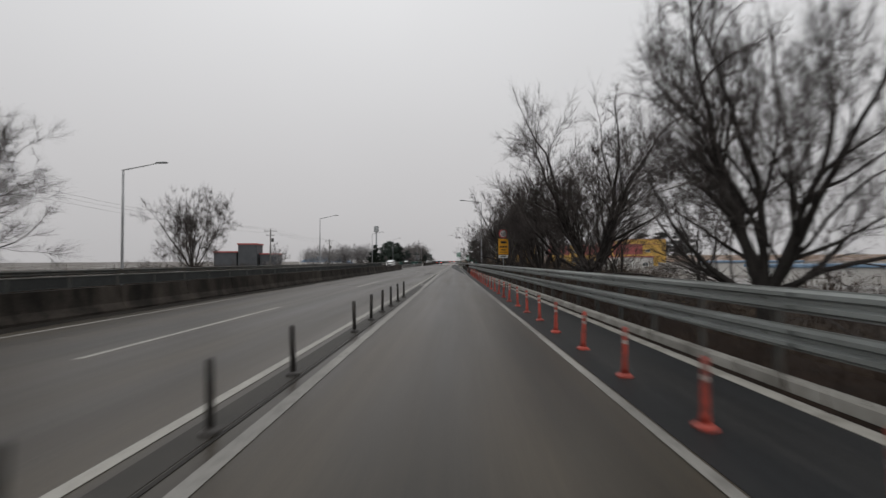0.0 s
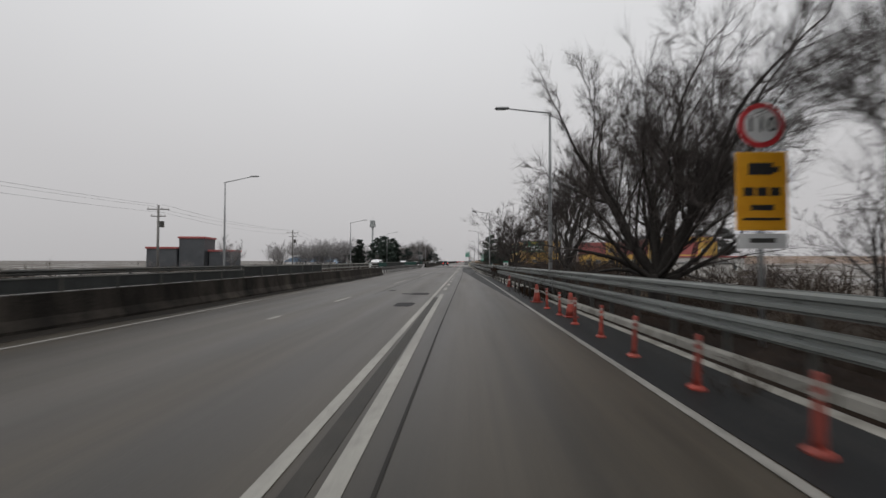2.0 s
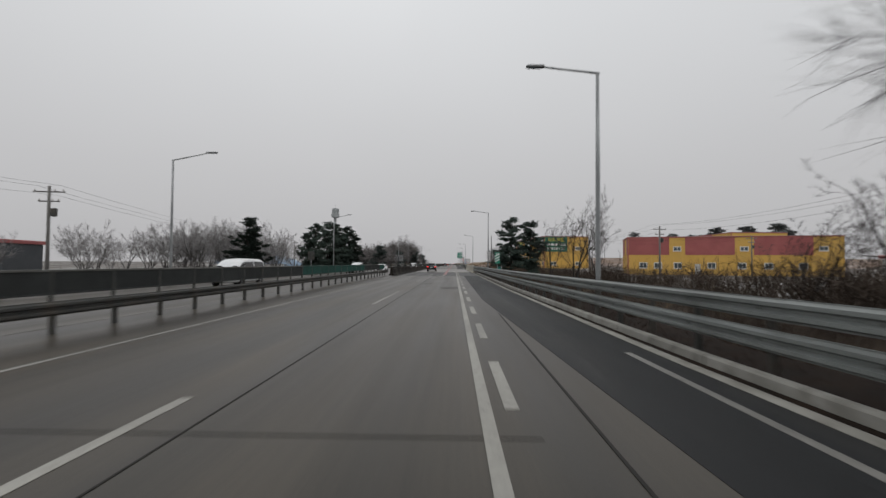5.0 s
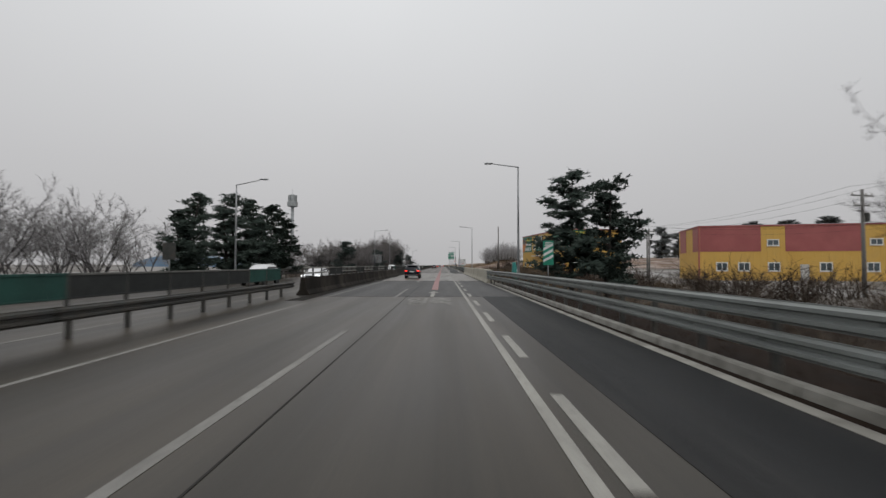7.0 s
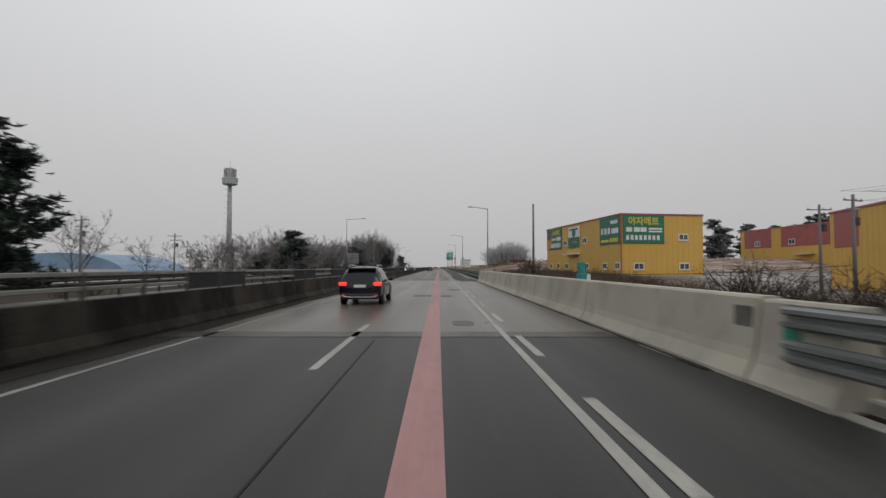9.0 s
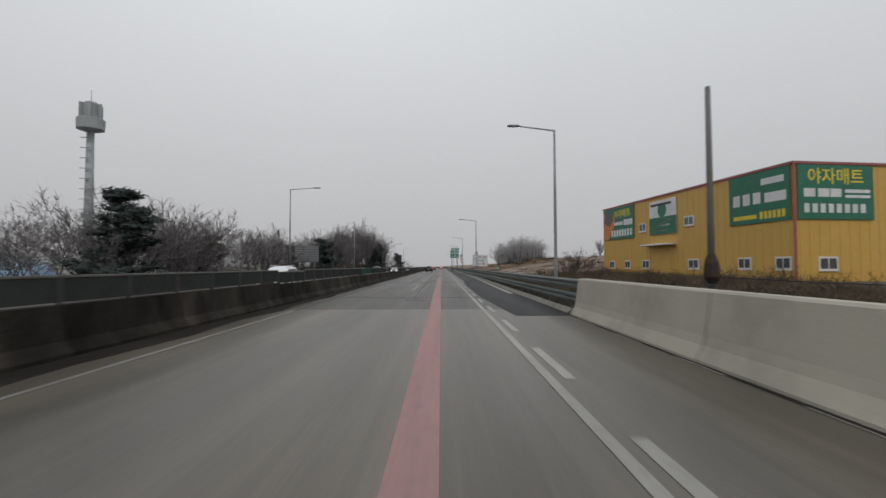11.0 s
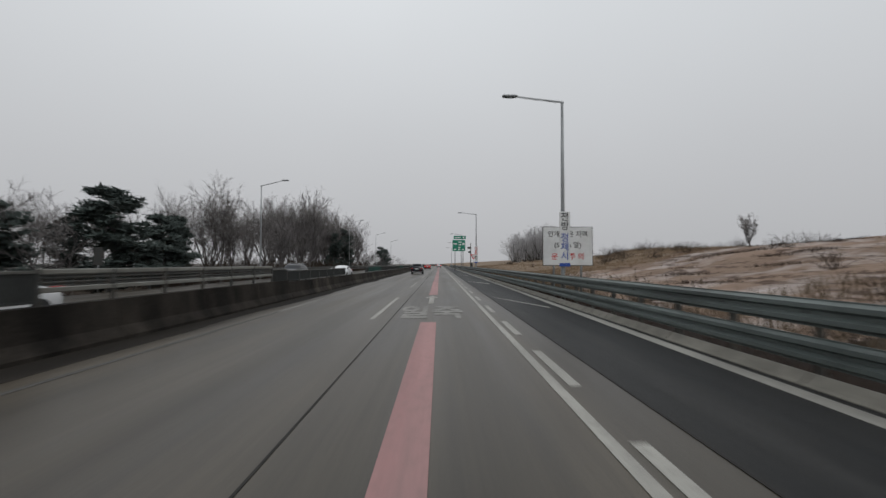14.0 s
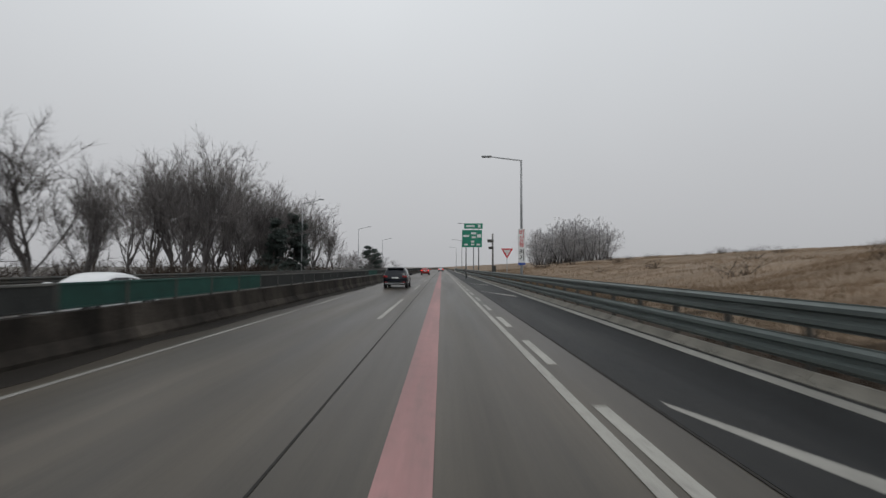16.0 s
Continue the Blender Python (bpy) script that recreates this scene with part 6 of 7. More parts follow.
def plant(src, spots):
    """Sets the first spot's tree and copies it to the others: x, y, size, turn, stretch."""
    for i, (x, y, s, a, st, *lean) in enumerate(spots):
        tilt = Matrix.Rotation(lean[0] if lean else 0.0, 4, "Y")
        m = Matrix.Translation((x, y, ground_z(x, y) - 0.05)) @ tilt @ Matrix.Rotation(a, 4, "Z") @ Matrix.Diagonal((s * st, s * st, s, 1))
        if i == 0:
            src.matrix_basis = m
        else:
            clone(src, m)


big_a = bare_tree("large leafless roadside tree with a short thick trunk", 11, 12.5, 0.85, 6, 4, 0.008, BARK, TWIG, "roadside trees", kids=(3, 5), upright=0.2, spray=5, low_limbs=6, girth=0.03)
big_b = bare_tree("tall leafless roadside tree with many upright limbs", 23, 12.0, 0.5, 5, 4, 0.008, BARK, TWIG, "roadside trees", kids=(3, 5), upright=0.5, spray=5)
big_c = bare_tree("spreading leafless roadside tree leaning over the verge", 37, 10.0, 0.95, 6, 4, 0.008, BARK, TWIG, "roadside trees", kids=(3, 5), upright=0.2, spray=5, low_limbs=6)
thin = bare_tree("slim leafless sapling behind the guardrail", 41, 8.5, 0.3, 3, 4, 0.007, BARK, TWIG, "saplings behind the guardrail", kids=(2, 4), upright=0.6, girth=0.013)
plant(big_a, [(10.9, 12.6, 0.82, 0.3, 0.66), (10.6, 27.5, 0.86, 2.2, 0.9, 0.07), (9.2, 57.6, 0.96, 4.0, 0.78), (10.8, 45.0, 0.88, 1.2, 0.62)])
plant(big_b, [(8.6, 73.0, 0.86, 0.8, 1.0, 0.2), (11.2, 62.5, 0.85, 4.4, 0.9), (12.5, 46.0, 0.75, 2.6, 1.1)])
plant(big_c, [(7.6, 98.6, 0.92, 1.0, 1.0, 0.15), (-24.4, 47.6, 0.95, 2.0, 0.66), (-29.5, 27.0, 1.35, 3.3, 1.0)])
plant(thin, [(12.0, 92.4, 1.1, 0.0, 1.1), (10.2, 137.0, 0.95, 1.0, 1.0), (9.3, 143.0, 0.8, 2.0, 1.0), (13.0, 140.0, 0.85, 3.0, 1.0), 
             (11.0, 66.0, 0.8, 0.7, 1.2), (11.5, 104.0, 0.75, 1.7, 1.2), (13.5, 110.0, 0.7, 2.7, 1.2), (12.0, 86.0, 0.8, 2.3, 1.2), (14.0, 33.0, 0.8, 3.3, 1.3), (15.5, 40.0, 0.8, 0.3, 1.3), (16.5, 56.0, 0.75, 1.3, 1.4), (15.0, 72.0, 0.8, 2.9, 1.3), (16.0, 80.0, 0.7, 3.9, 1.4), (14.5, 96.0, 0.7, 4.2, 1.4), (17.5, 100.0, 0.65, 5.2, 1.4), (16.0, 118.0, 0.6, 0.6, 1.4), (18.0, 90.0, 0.7, 2.0, 1.4), (15.0, 24.0, 0.7, 2.0, 1.4)])

# Both kinds of tree here wear the haze-greyed bark and twigs.
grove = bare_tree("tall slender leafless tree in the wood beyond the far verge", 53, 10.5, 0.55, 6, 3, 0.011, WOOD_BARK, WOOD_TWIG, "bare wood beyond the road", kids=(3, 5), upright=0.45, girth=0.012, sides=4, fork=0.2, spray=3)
hazy_b = bare_tree("rounded leafless tree greyed for haze beyond the far verge", 59, 6.2, 0.8, 4, 3, 0.011, WOOD_BARK, WOOD_TWIG, "frosted trees beyond the road", kids=(3, 4), upright=0.25, girth=0.013, sides=3, fork=0.1)
rnd = random.Random(77)
spots = [(-29.5, 375.0, 1.5, 0.0, 1.0), (-27.0, 338.0, 0.95, 1.0, 1.3), (-25.5, 321.0, 0.95, 2.0, 1.0)]
for k in range(56):
    y = rnd.uniform(317, 420)
    x = rnd.uniform(-46, -25)
    s = rnd.uniform(0.72, 0.88) if y < 350 else rnd.uniform(1.05, 1.32) if y < 398 else rnd.uniform(0.8, 1.0)
    spots.append((x, y, s, rnd.uniform(0, 6), rnd.uniform(0.9, 1.2)))
plant(grove, spots)
spots = [(-26.0, 252.0, 1.35, 0.4, 1.0), (-24.0, 272.5, 0.95, 1.4, 0.9), (-27.0, 283.0, 1.1, 2.4, 1.0), (-24.5, 243.0, 1.1, 3.0, 1.0), (-27.0, 259.0, 1.45, 1.9, 1.0), (-30.0, 265.0, 1.35, 4.1, 1.0), (-26.0, 278.0, 1.05, 5.1, 1.0)]
for k in range(26):
    spots.append((rnd.uniform(-36, -24.5), rnd.uniform(246, 302), rnd.uniform(1.1, 1.5), rnd.uniform(0, 6), 1.1))
spots += [(-38.0, 252.0, 1.3, 0.3, 1.2), (-33.5, 250.0, 1.2, 1.3, 1.2), (-42.5, 255.0, 1.3, 2.3, 1.2), (-47.0, 258.0, 1.15, 3.3, 1.2)]
for k in range(10):
    spots.append((rnd.uniform(-54, -36), rnd.uniform(252, 282), rnd.uniform(1.0, 1.35), rnd.uniform(0, 6), 1.1))
for k in range(12):
    spots.append((rnd.uniform(-60, -28), rnd.uniform(20, 118), rnd.uniform(0.3, 0.5), rnd.uniform(0, 6), 1.4))
for k in range(14):
    spots.append((rnd.uniform(-42, -25), rnd.uniform(425, 560), rnd.uniform(0.9, 1.3), rnd.uniform(0, 6), 1.2))
for k in range(20):
    y = rnd.uniform(322, 415)
    spots.append((rnd.uniform(-40, -23.5), y, rnd.uniform(0.35, 0.6), rnd.uniform(0, 6), 1.3))
plant(hazy_b, spots)
# This row's paleness is haze mixed into its colour.
hazy = bare_tree("leafless tree paled for haze beyond the far verge", 61, 6.5, 0.75, 4, 3, 0.012, HAZE_BARK, HAZE_TWIG, "rimed trees beyond the road", kids=(3, 4), upright=0.3, girth=0.013, sides=4, fork=0.12)
spots = [(-31.0, 158.0, 1.1, 0.0, 1.0), (-36.0, 168.0, 1.25, 1.0, 1.0)]
for k in range(26):
    y = rnd.uniform(146, 240)
    spots.append((rnd.uniform(-58, -31), y, rnd.uniform(0.9, 1.35), rnd.uniform(0, 6), 1.1))
for k in range(20):
    spots.append((rnd.uniform(-46, -28), rnd.uniform(158, 176), rnd.uniform(1.0, 1.35), rnd.uniform(0, 6), 1.15))
plant(hazy, spots)
lone = bare_tree("small lone leafless tree on the snowy field", 67, 3.6, 0.6, 5, 3, 0.008, HAZE_BARK, HAZE_TWIG, "", kids=(3, 5), upright=0.5, spray=3)
plant(lone, [(38.6, 330.0, 1.25, 0, 0.9)])


def tuft(g, p, size, rnd, blades, flat=0.5):
    """A burst of narrow needle blades."""
    for _ in range(blades):
        d = Vector((rnd.gauss(0, 1), rnd.gauss(0, 1), rnd.gauss(0, flat) + 0.15)).normalized() * size * rnd.uniform(0.5, 1.0)
        s = d.orthogonal().normalized() * size * 0.15
        n = len(g.v)
        q = p + d
        g.v.extend([(p.x - s.x, p.y - s.y, p.z - s.z), (p.x + s.x, p.y + s.y, p.z + s.z), (q.x, q.y, q.z)])
        g.f.append((n, n + 1, n + 2))


def pine(label, seed, height, width, stems, needles, bark, group, boughs=30, low=0.16, dense=1.0, size=0.34):
    """A broad, irregular pine: leaning stems, level boughs that lift at their tips, flat ragged pads of needle tufts."""
    rnd = random.Random(seed)
    wood, leaf = Geo(), Geo()
    for s in range(stems):
        a = 6.28 * s / stems + rnd.uniform(-0.4, 0.4)
        off = 0.0 if stems == 1 else width * 0.1
        h = height * (1.0 if s == 0 else rnd.uniform(0.72, 0.9))
        pts = [Vector((math.cos(a) * off * k + rnd.gauss(0, 0.12) * (k > 0.2), math.sin(a) * off * k + rnd.gauss(0, 0.12) * (k > 0.2), h * z)) for k, z in ((0.05, -0.05), (0.3, 0.22), (0.9, 0.55), (1.5, 0.97))]
        wood.tube(pts, [height * 0.023, height * 0.019, height * 0.012, 0.02], 7, cap=False)
        n = int(boughs * h / height)
        for k in range(n):
            t = low + (1 - low) * (k + rnd.random()) / n
            u = min(t, 0.999) * 3
            i = int(u)
            p = pts[i].lerp(pts[i + 1], u - i)
            shape = (1.02 - t) ** 0.4 * min(1.0, 0.5 + 1.1 * t)
            reach = max(width * 0.5 * shape * rnd.uniform(0.35, 1.15), 0.5)
            b = rnd.uniform(0, 6.28)
            d = Vector((math.cos(b), math.sin(b), rnd.uniform(-0.05, 0.3)))
            mid = p + d * reach * 0.5 + Vector((0, 0, -0.06 * reach))
            end = p + d * reach + Vector((rnd.gauss(0, 0.12), rnd.gauss(0, 0.12), rnd.uniform(0.05, 0.28) * reach))
            wood.tube([p, mid, end], [0.06, 0.04, 0.012], 3, cap=False)
            # side sprays along the bough, each a flat ragged pad
            for j in range(int(4 + 2.4 * reach)):
                v = rnd.uniform(0.22, 1.0)
                c = p.lerp(mid, v * 2) if v < 0.5 else mid.lerp(end, v * 2 - 1)
                side = Vector((-d.y, d.x, 0)) * rnd.choice((-1, 1)) * rnd.uniform(0.05, 0.34) * reach * (1.1 - 0.6 * v)
                c = c + side + Vector((0, 0, rnd.uniform(0.0, 0.22)))
                out = (side.normalized() + d * 0.8).normalized()
                for _ in range(int(9 * dense)):
                    q = c + Vector((rnd.gauss(0, 0.24), rnd.gauss(0, 0.24), rnd.gauss(0, 0.09))) + out * rnd.uniform(-0.1, 0.35)
                    tuft(leaf, q, size * rnd.uniform(0.7, 1.2), rnd, 6)
    root = thing("pine_tree", label, "tree", group)
    part("trunk", wood, bark, root, "dark trunk and boughs", smooth=True)
    part("crown", leaf, needles, root, "dark green needles")
    return root


pine_a = pine("broad dark pine with an open ragged crown behind the guardrail", 3, 9.8, 7.6, 1, NEEDLE, BARK, "pines behind the guardrail", 36, 0.26, 1.3, 0.42)
plant(pine_a, [(8.5, 169.3, 1.0, 0.5, 1.0)])
pine_e = pine("dark pine leaning beside its neighbour behind the guardrail", 27, 9.2, 7.4, 1, NEEDLE, BARK, "pines behind the guardrail", 34, 0.24, 1.3, 0.42)
plant(pine_e, [(11.3, 169.9, 1.0, 1.7, 1.0, 0.05)])
pine_b = pine("dark roadside pine on the far verge", 9, 10.0, 7.2, 2, NEEDLE, BARK, "pines on the far verge", 32, 0.24, 1.1, 0.42)
plant(pine_b, [(-25.9, 179.2, 0.95, 0.2, 1.0), (-24.2, 184.6, 1.02, 1.3, 1.05), (-22.9, 188.6, 0.98, 2.5, 0.95), (-22.0, 193.6, 0.95, 3.6, 1.05), (-24.0, 149.5, 0.74, 4.6, 1.0)])
# Dulled through the hazed needle colour.
pine_c = pine("haze-dulled pine on the far verge", 15, 8.0, 6.2, 1, NEEDLE_FAR, HAZE_BARK, "frosted pines on the far verge", 38, 0.1, 1.0, 0.5)
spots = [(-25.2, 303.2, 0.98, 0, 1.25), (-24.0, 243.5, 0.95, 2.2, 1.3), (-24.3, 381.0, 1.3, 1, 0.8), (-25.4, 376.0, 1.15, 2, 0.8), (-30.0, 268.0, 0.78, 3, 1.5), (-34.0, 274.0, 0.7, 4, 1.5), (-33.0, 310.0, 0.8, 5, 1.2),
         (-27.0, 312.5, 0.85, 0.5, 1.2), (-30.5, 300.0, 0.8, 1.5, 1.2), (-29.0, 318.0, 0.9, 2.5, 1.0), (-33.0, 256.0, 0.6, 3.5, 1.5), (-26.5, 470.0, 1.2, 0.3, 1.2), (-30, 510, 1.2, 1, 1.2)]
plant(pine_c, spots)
# Needle colour greyed to set the ridge back in haze.
pine_d = pine("pine greyed for haze on the far ridge", 19, 8.0, 6.2, 1, NEEDLE_HAZE, HAZE_BARK, "rimed pines on the ridge", 30, 0.12, 0.9, 0.55)
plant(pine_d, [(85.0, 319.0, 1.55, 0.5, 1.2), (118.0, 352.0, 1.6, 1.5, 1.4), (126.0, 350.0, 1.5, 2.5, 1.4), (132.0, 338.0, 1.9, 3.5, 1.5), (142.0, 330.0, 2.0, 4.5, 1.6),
               (150.0, 318.0, 2.1, 5.5, 1.7), (110.0, 356.0, 1.45, 0.9, 1.3)])

# round far wood on the right
rnd = random.Random(91)
spots = []
for k in range(42):
    x, y = rnd.uniform(27, 53), rnd.uniform(450, 478)
    edge = 1 - abs((x - 40) / 14) ** 2
    spots.append((x, y, 0.95 + 0.55 * edge * rnd.uniform(0.75, 1.05), rnd.uniform(0, 6), rnd.uniform(0.9, 1.2)))
# Crowns whitened in colour in place of distance haze.
far_wood = wood_tree("tree of a far rounded wood paled for haze beyond the field", 71, 9.0, 8.5, 3, 0.022, HAZE_BARK, FAR_HAZE, "far wood", low=0.04, boughs=14)
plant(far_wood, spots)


# ---------------------------------------------------------------- brush and grass
def shrub(label, seed, size, mat, group):
    rnd = random.Random(seed)
    g = Geo()
    for k in range(20):
        a, t = rnd.uniform(0, 6.28), rnd.uniform(0.1, 0.95)
        p = Vector((rnd.gauss(0, 0.14) * size, rnd.gauss(0, 0.14) * size, -0.1))
        pts = [p.copy()]
        d = Vector((math.cos(a) * t, math.sin(a) * t, 1.0)).normalized()
        ln_ = size * rnd.uniform(0.5, 1.0)
        for i in range(3):
            d = (d + Vector((rnd.gauss(0, 0.2), rnd.gauss(0, 0.2), rnd.gauss(0, 0.1)))).normalized()
            p = p + d * ln_ / 3
            pts.append(p.copy())
            for _ in range(2):
                e = (d + Vector((rnd.gauss(0, 0.7), rnd.gauss(0, 0.7), rnd.gauss(0.1, 0.5)))).normalized()
                blade(g, p, e, ln_ * 0.3, 0.009, rnd)
        g.tube(pts[::1], [0.018, 0.014, 0.01, 0.006], 3, cap=False)
    root = thing("shrub", label, "shrub", group)
    part("bramble", g, mat, root)
    return root


def thicket(label, geo_mesh, spots, mat):
    """Many bushes joined into one sheet of brush."""
    co = np.empty(len(geo_mesh.vertices) * 3)
    geo_mesh.vertices.foreach_get("co", co)
    co = co.reshape(-1, 3)
    faces = [tuple(p.vertices) for p in geo_mesh.polygons]
    vs, fs = [], []
    for i, (x, y, s, a, st) in enumerate(spots):
        c, q = math.cos(a) * s * st, math.sin(a) * s * st
        vs.append(np.column_stack((co[:, 0] * c - co[:, 1] * q + x, co[:, 0] * q + co[:, 1] * c + y, co[:, 2] * s + ground_z(x, y) - 0.05)))
        fs.extend([tuple(k + i * len(co) for k in f) for f in faces])
    me = bpy.data.meshes.new("brush")
    me.from_pydata(np.concatenate(vs).tolist(), [], fs)
    me.materials.append(mat)
    return tagged(new("brush", me), label, "brush", kind="stuff")


rnd = random.Random(14)
sh_a = shrub("leafless brown shrub on the verge", 2, 1.7, BRUSH, "verge shrubs")
sh_b = shrub("tangled dry brown bramble on the verge", 8, 1.2, GRASS, "verge shrubs")
spots_a, spots_b = [], []
for k in range(150):
    y = rnd.uniform(-10, 250)
    if 183 < y < 229 and rnd.random() < 0.4:
        continue
    x = kerb_x(y) + rnd.uniform(3.4, 9.5)
    (spots_a if rnd.random() < 0.55 else spots_b).append((x, y, rnd.uniform(0.6, 1.25), rnd.uniform(0, 6), rnd.uniform(0.9, 1.5)))
for k in range(70):
    spots_a.append((rnd.uniform(11, 26), rnd.uniform(15, 150), rnd.uniform(1.0, 1.7), rnd.uniform(0, 6), 1.3))
for k in range(70):
    y = rnd.uniform(190, 262)
    spots_a.append((rnd.uniform(13, 27), y, rnd.uniform(0.6, 1.15), rnd.uniform(0, 6), 1.4))
for k in range(40):
    spots_b.append((rnd.uniform(20, 60), rnd.uniform(120, 208), rnd.uniform(0.8, 1.7), rnd.uniform(0, 6), 1.3))
for k in range(30):
    spots_a.append((rnd.uniform(7, 22), rnd.uniform(262, 296), rnd.uniform(0.5, 0.95), rnd.uniform(0, 6), 1.3))
for k in range(22):
    spots_b.append((rnd.uniform(18, 25), rnd.uniform(314, 330), rnd.uniform(0.4, 0.8), rnd.uniform(0, 6), 1.6))
for k in range(26):
    spots_b.append((rnd.uniform(25, 55), rnd.uniform(300, 420), rnd.uniform(0.3, 0.7), rnd.uniform(0, 6), 1.8))
spots_a += [(20.4, 288.0, 2.4, 0.4, 1.1), (21.5, 289.0, 2.2, 2.4, 1.1), (19.6, 287.0, 1.9, 4.0, 1.1), (22.6, 288.4, 1.7, 5.0, 1.1), (5.1, 44.5, 0.5, 0, 1.2), (5.6, 27.5, 0.45, 2, 1.2), (51.0, 342.0, 1.4, 1, 1.5), (54.0, 343.0, 1.7, 2, 1.5), (57.0, 343.5, 1.6, 3, 1.5), (60.0, 344.0, 1.3, 4, 1.6), (36.6, 329.0, 0.9, 5, 1.4)]
for k in range(70):
    spots_a.append((rnd.uniform(-34, -23), rnd.uniform(22, 70), rnd.uniform(0.9, 1.5), rnd.uniform(0, 6), 1.3))
for k in range(70):
    spots_a.append((rnd.uniform(-42, -25), rnd.uniform(318, 410), rnd.uniform(1.4, 2.5), rnd.uniform(0, 6), 1.2))
for k in range(60):
    spots_b.append((rnd.uniform(9, 28), rnd.uniform(212, 250), rnd.uniform(0.9, 1.7), rnd.uniform(0, 6), 1.3))
for k in range(26):
    spots_a.append((rnd.uniform(15, 25), rnd.uniform(310, 330), rnd.uniform(0.4, 0.85), rnd.uniform(0, 6), 1.5))
for k in range(34):
    spots_a.append((rnd.uniform(14.5, 60), rnd.uniform(338, 430), rnd.uniform(0.4, 0.9), rnd.uniform(0, 6), 2.0))
for k in range(100):
    spots_a.append((rnd.uniform(-36, -23), rnd.uniform(0, 420), rnd.uniform(0.7, 1.4), rnd.uniform(0, 6), 1.4))
for k in range(50):
    spots_a.append((rnd.uniform(14, 34), rnd.uniform(108, 136), rnd.uniform(1.3, 2.4), rnd.uniform(0, 6), 1.2))
for k in range(80):
    spots_a.append((rnd.uniform(-33, -23.5), rnd.uniform(312, 420), rnd.uniform(1.2, 2.3), rnd.uniform(0, 6), 1.2))
for k in range(60):
    spots_a.append((rnd.uniform(14.2, 30), rnd.uniform(146, 205), rnd.uniform(1.0, 2.0), rnd.uniform(0, 6), 1.3))
for k in range(50):
    spots_a.append((rnd.uniform(14.2, 32), rnd.uniform(60, 146), rnd.uniform(1.3, 2.3), rnd.uniform(0, 6), 1.2))
near = lambda p: 4 < p[0] < 14 and p[1] < 252
plant(sh_a, [p for p in spots_a if near(p)])
plant(sh_b, [p for p in spots_b if near(p)])
thicket("leafless brown brush beside the road", sh_a.children[0].data, [p for p in spots_a if not near(p)], BRUSH)
thicket("tangled dry bramble in the fields", sh_b.children[0].data, [p for p in spots_b if not near(p)], GRASS)


def grass_field(name, label, count, place, size, mat, seed):
    """Thin blades scattered by place(rnd) -> (x, y)."""
    rnd = random.Random(seed)
    v, f = [], []
    for _ in range(count):
        x, y = place(rnd)
        z = ground_z(x, y) - 0.03
        for _ in range(3):
            a, h = rnd.uniform(0, 6.28), size * rnd.uniform(0.5, 1.3)
            dx, dy = math.cos(a), math.sin(a)
            ox, oy = x + rnd.gauss(0, 0.12), y + rnd.gauss(0, 0.12)
            b = h * rnd.uniform(0.1, 0.55)
            wd = 0.012 + 0.01 * h
            n = len(v)
            v += [(ox - dy * wd, oy + dx * wd, z), (ox + dy * wd, oy - dx * wd, z), (ox + dx * b * 0.5, oy + dy * b * 0.5, z + h * 0.6), (ox + dx * b, oy + dy * b, z + h)]
            f += [(n, n + 1, n + 2), (n, n + 2, n + 3)]
    me = bpy.data.meshes.new(name)
    me.from_pydata(v, [], f)
    me.materials.append(mat)
    return tagged(new(name, me), label, "grass", kind="stuff")


def verge(rnd):
    y = rnd.uniform(-15, 290)
    return kerb_x(y) + 2.5 + abs(rnd.gauss(0, 2.4)), y


def verge_field(rnd):
    y = rnd.uniform(232, 420)
    return kerb_x(y) + 2.0 + abs(rnd.gauss(0, 2.6)), y


def rough_plot(rnd):
    return rnd.uniform(8, 27), rnd.uniform(186, 290)


grass_field("dry_grass", "dead brown grass along the guardrail", 15000, verge, 0.34, BRUSH, 1)
grass_field("dry_grass", "dry brown grass at the field edge", 16000, verge_field, 0.3, GRASS, 2)
grass_field("dry_grass", "dry tawny weeds before the warehouse", 12000, rough_plot, 0.55, GRASS, 3)
grass_field("dry_grass", "dark dead weeds under the trees", 9000, lambda r: (r.uniform(7, 22), r.uniform(-10, 160)), 0.55, BRUSH, 4)
grass_field("dry_grass", "rough tawny grass on the mound", 9000, lambda r: (r.uniform(9, 27), r.uniform(310, 334)), 0.28, FIELD_STRAW, 6)
grass_field("dry_grass", "tawny dry grass on the level field", 16000, lambda r: (4.7 + 46 * r.random() ** 1.5, 330 + 90 * r.random()), 0.3, FIELD_STRAW, 5)


def kerb_weeds(rnd):
    y = rnd.uniform(-15, 176) if rnd.random() < 0.72 else rnd.uniform(232, 320)
    return kerb_x(y) + 0.55 + 2.3 * rnd.random() ** 1.4, y


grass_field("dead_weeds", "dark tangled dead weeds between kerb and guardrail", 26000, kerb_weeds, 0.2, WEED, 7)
def furrow_weeds(rnd):
    """Tufts in broken lines along the furrows."""
    while True:
        line, along_ = 4.5 * rnd.randint(0, 9), rnd.uniform(0, 46)
        if noise.noise(Vector((line * 0.7, along_ * 0.16, 5.0))) > 0.05:
            x, y = 9 + 0.8 * line * 0.55 + 0.55 * along_ + rnd.gauss(0, 0.3), 292 + 0.75 * line - 0.2 * along_ + rnd.gauss(0, 0.35)
            if y > 291:
                return x, y


grass_field("dead_weeds", "dark dead weeds in broken lines along the furrows", 5000, furrow_weeds, 0.22, WEED, 10)
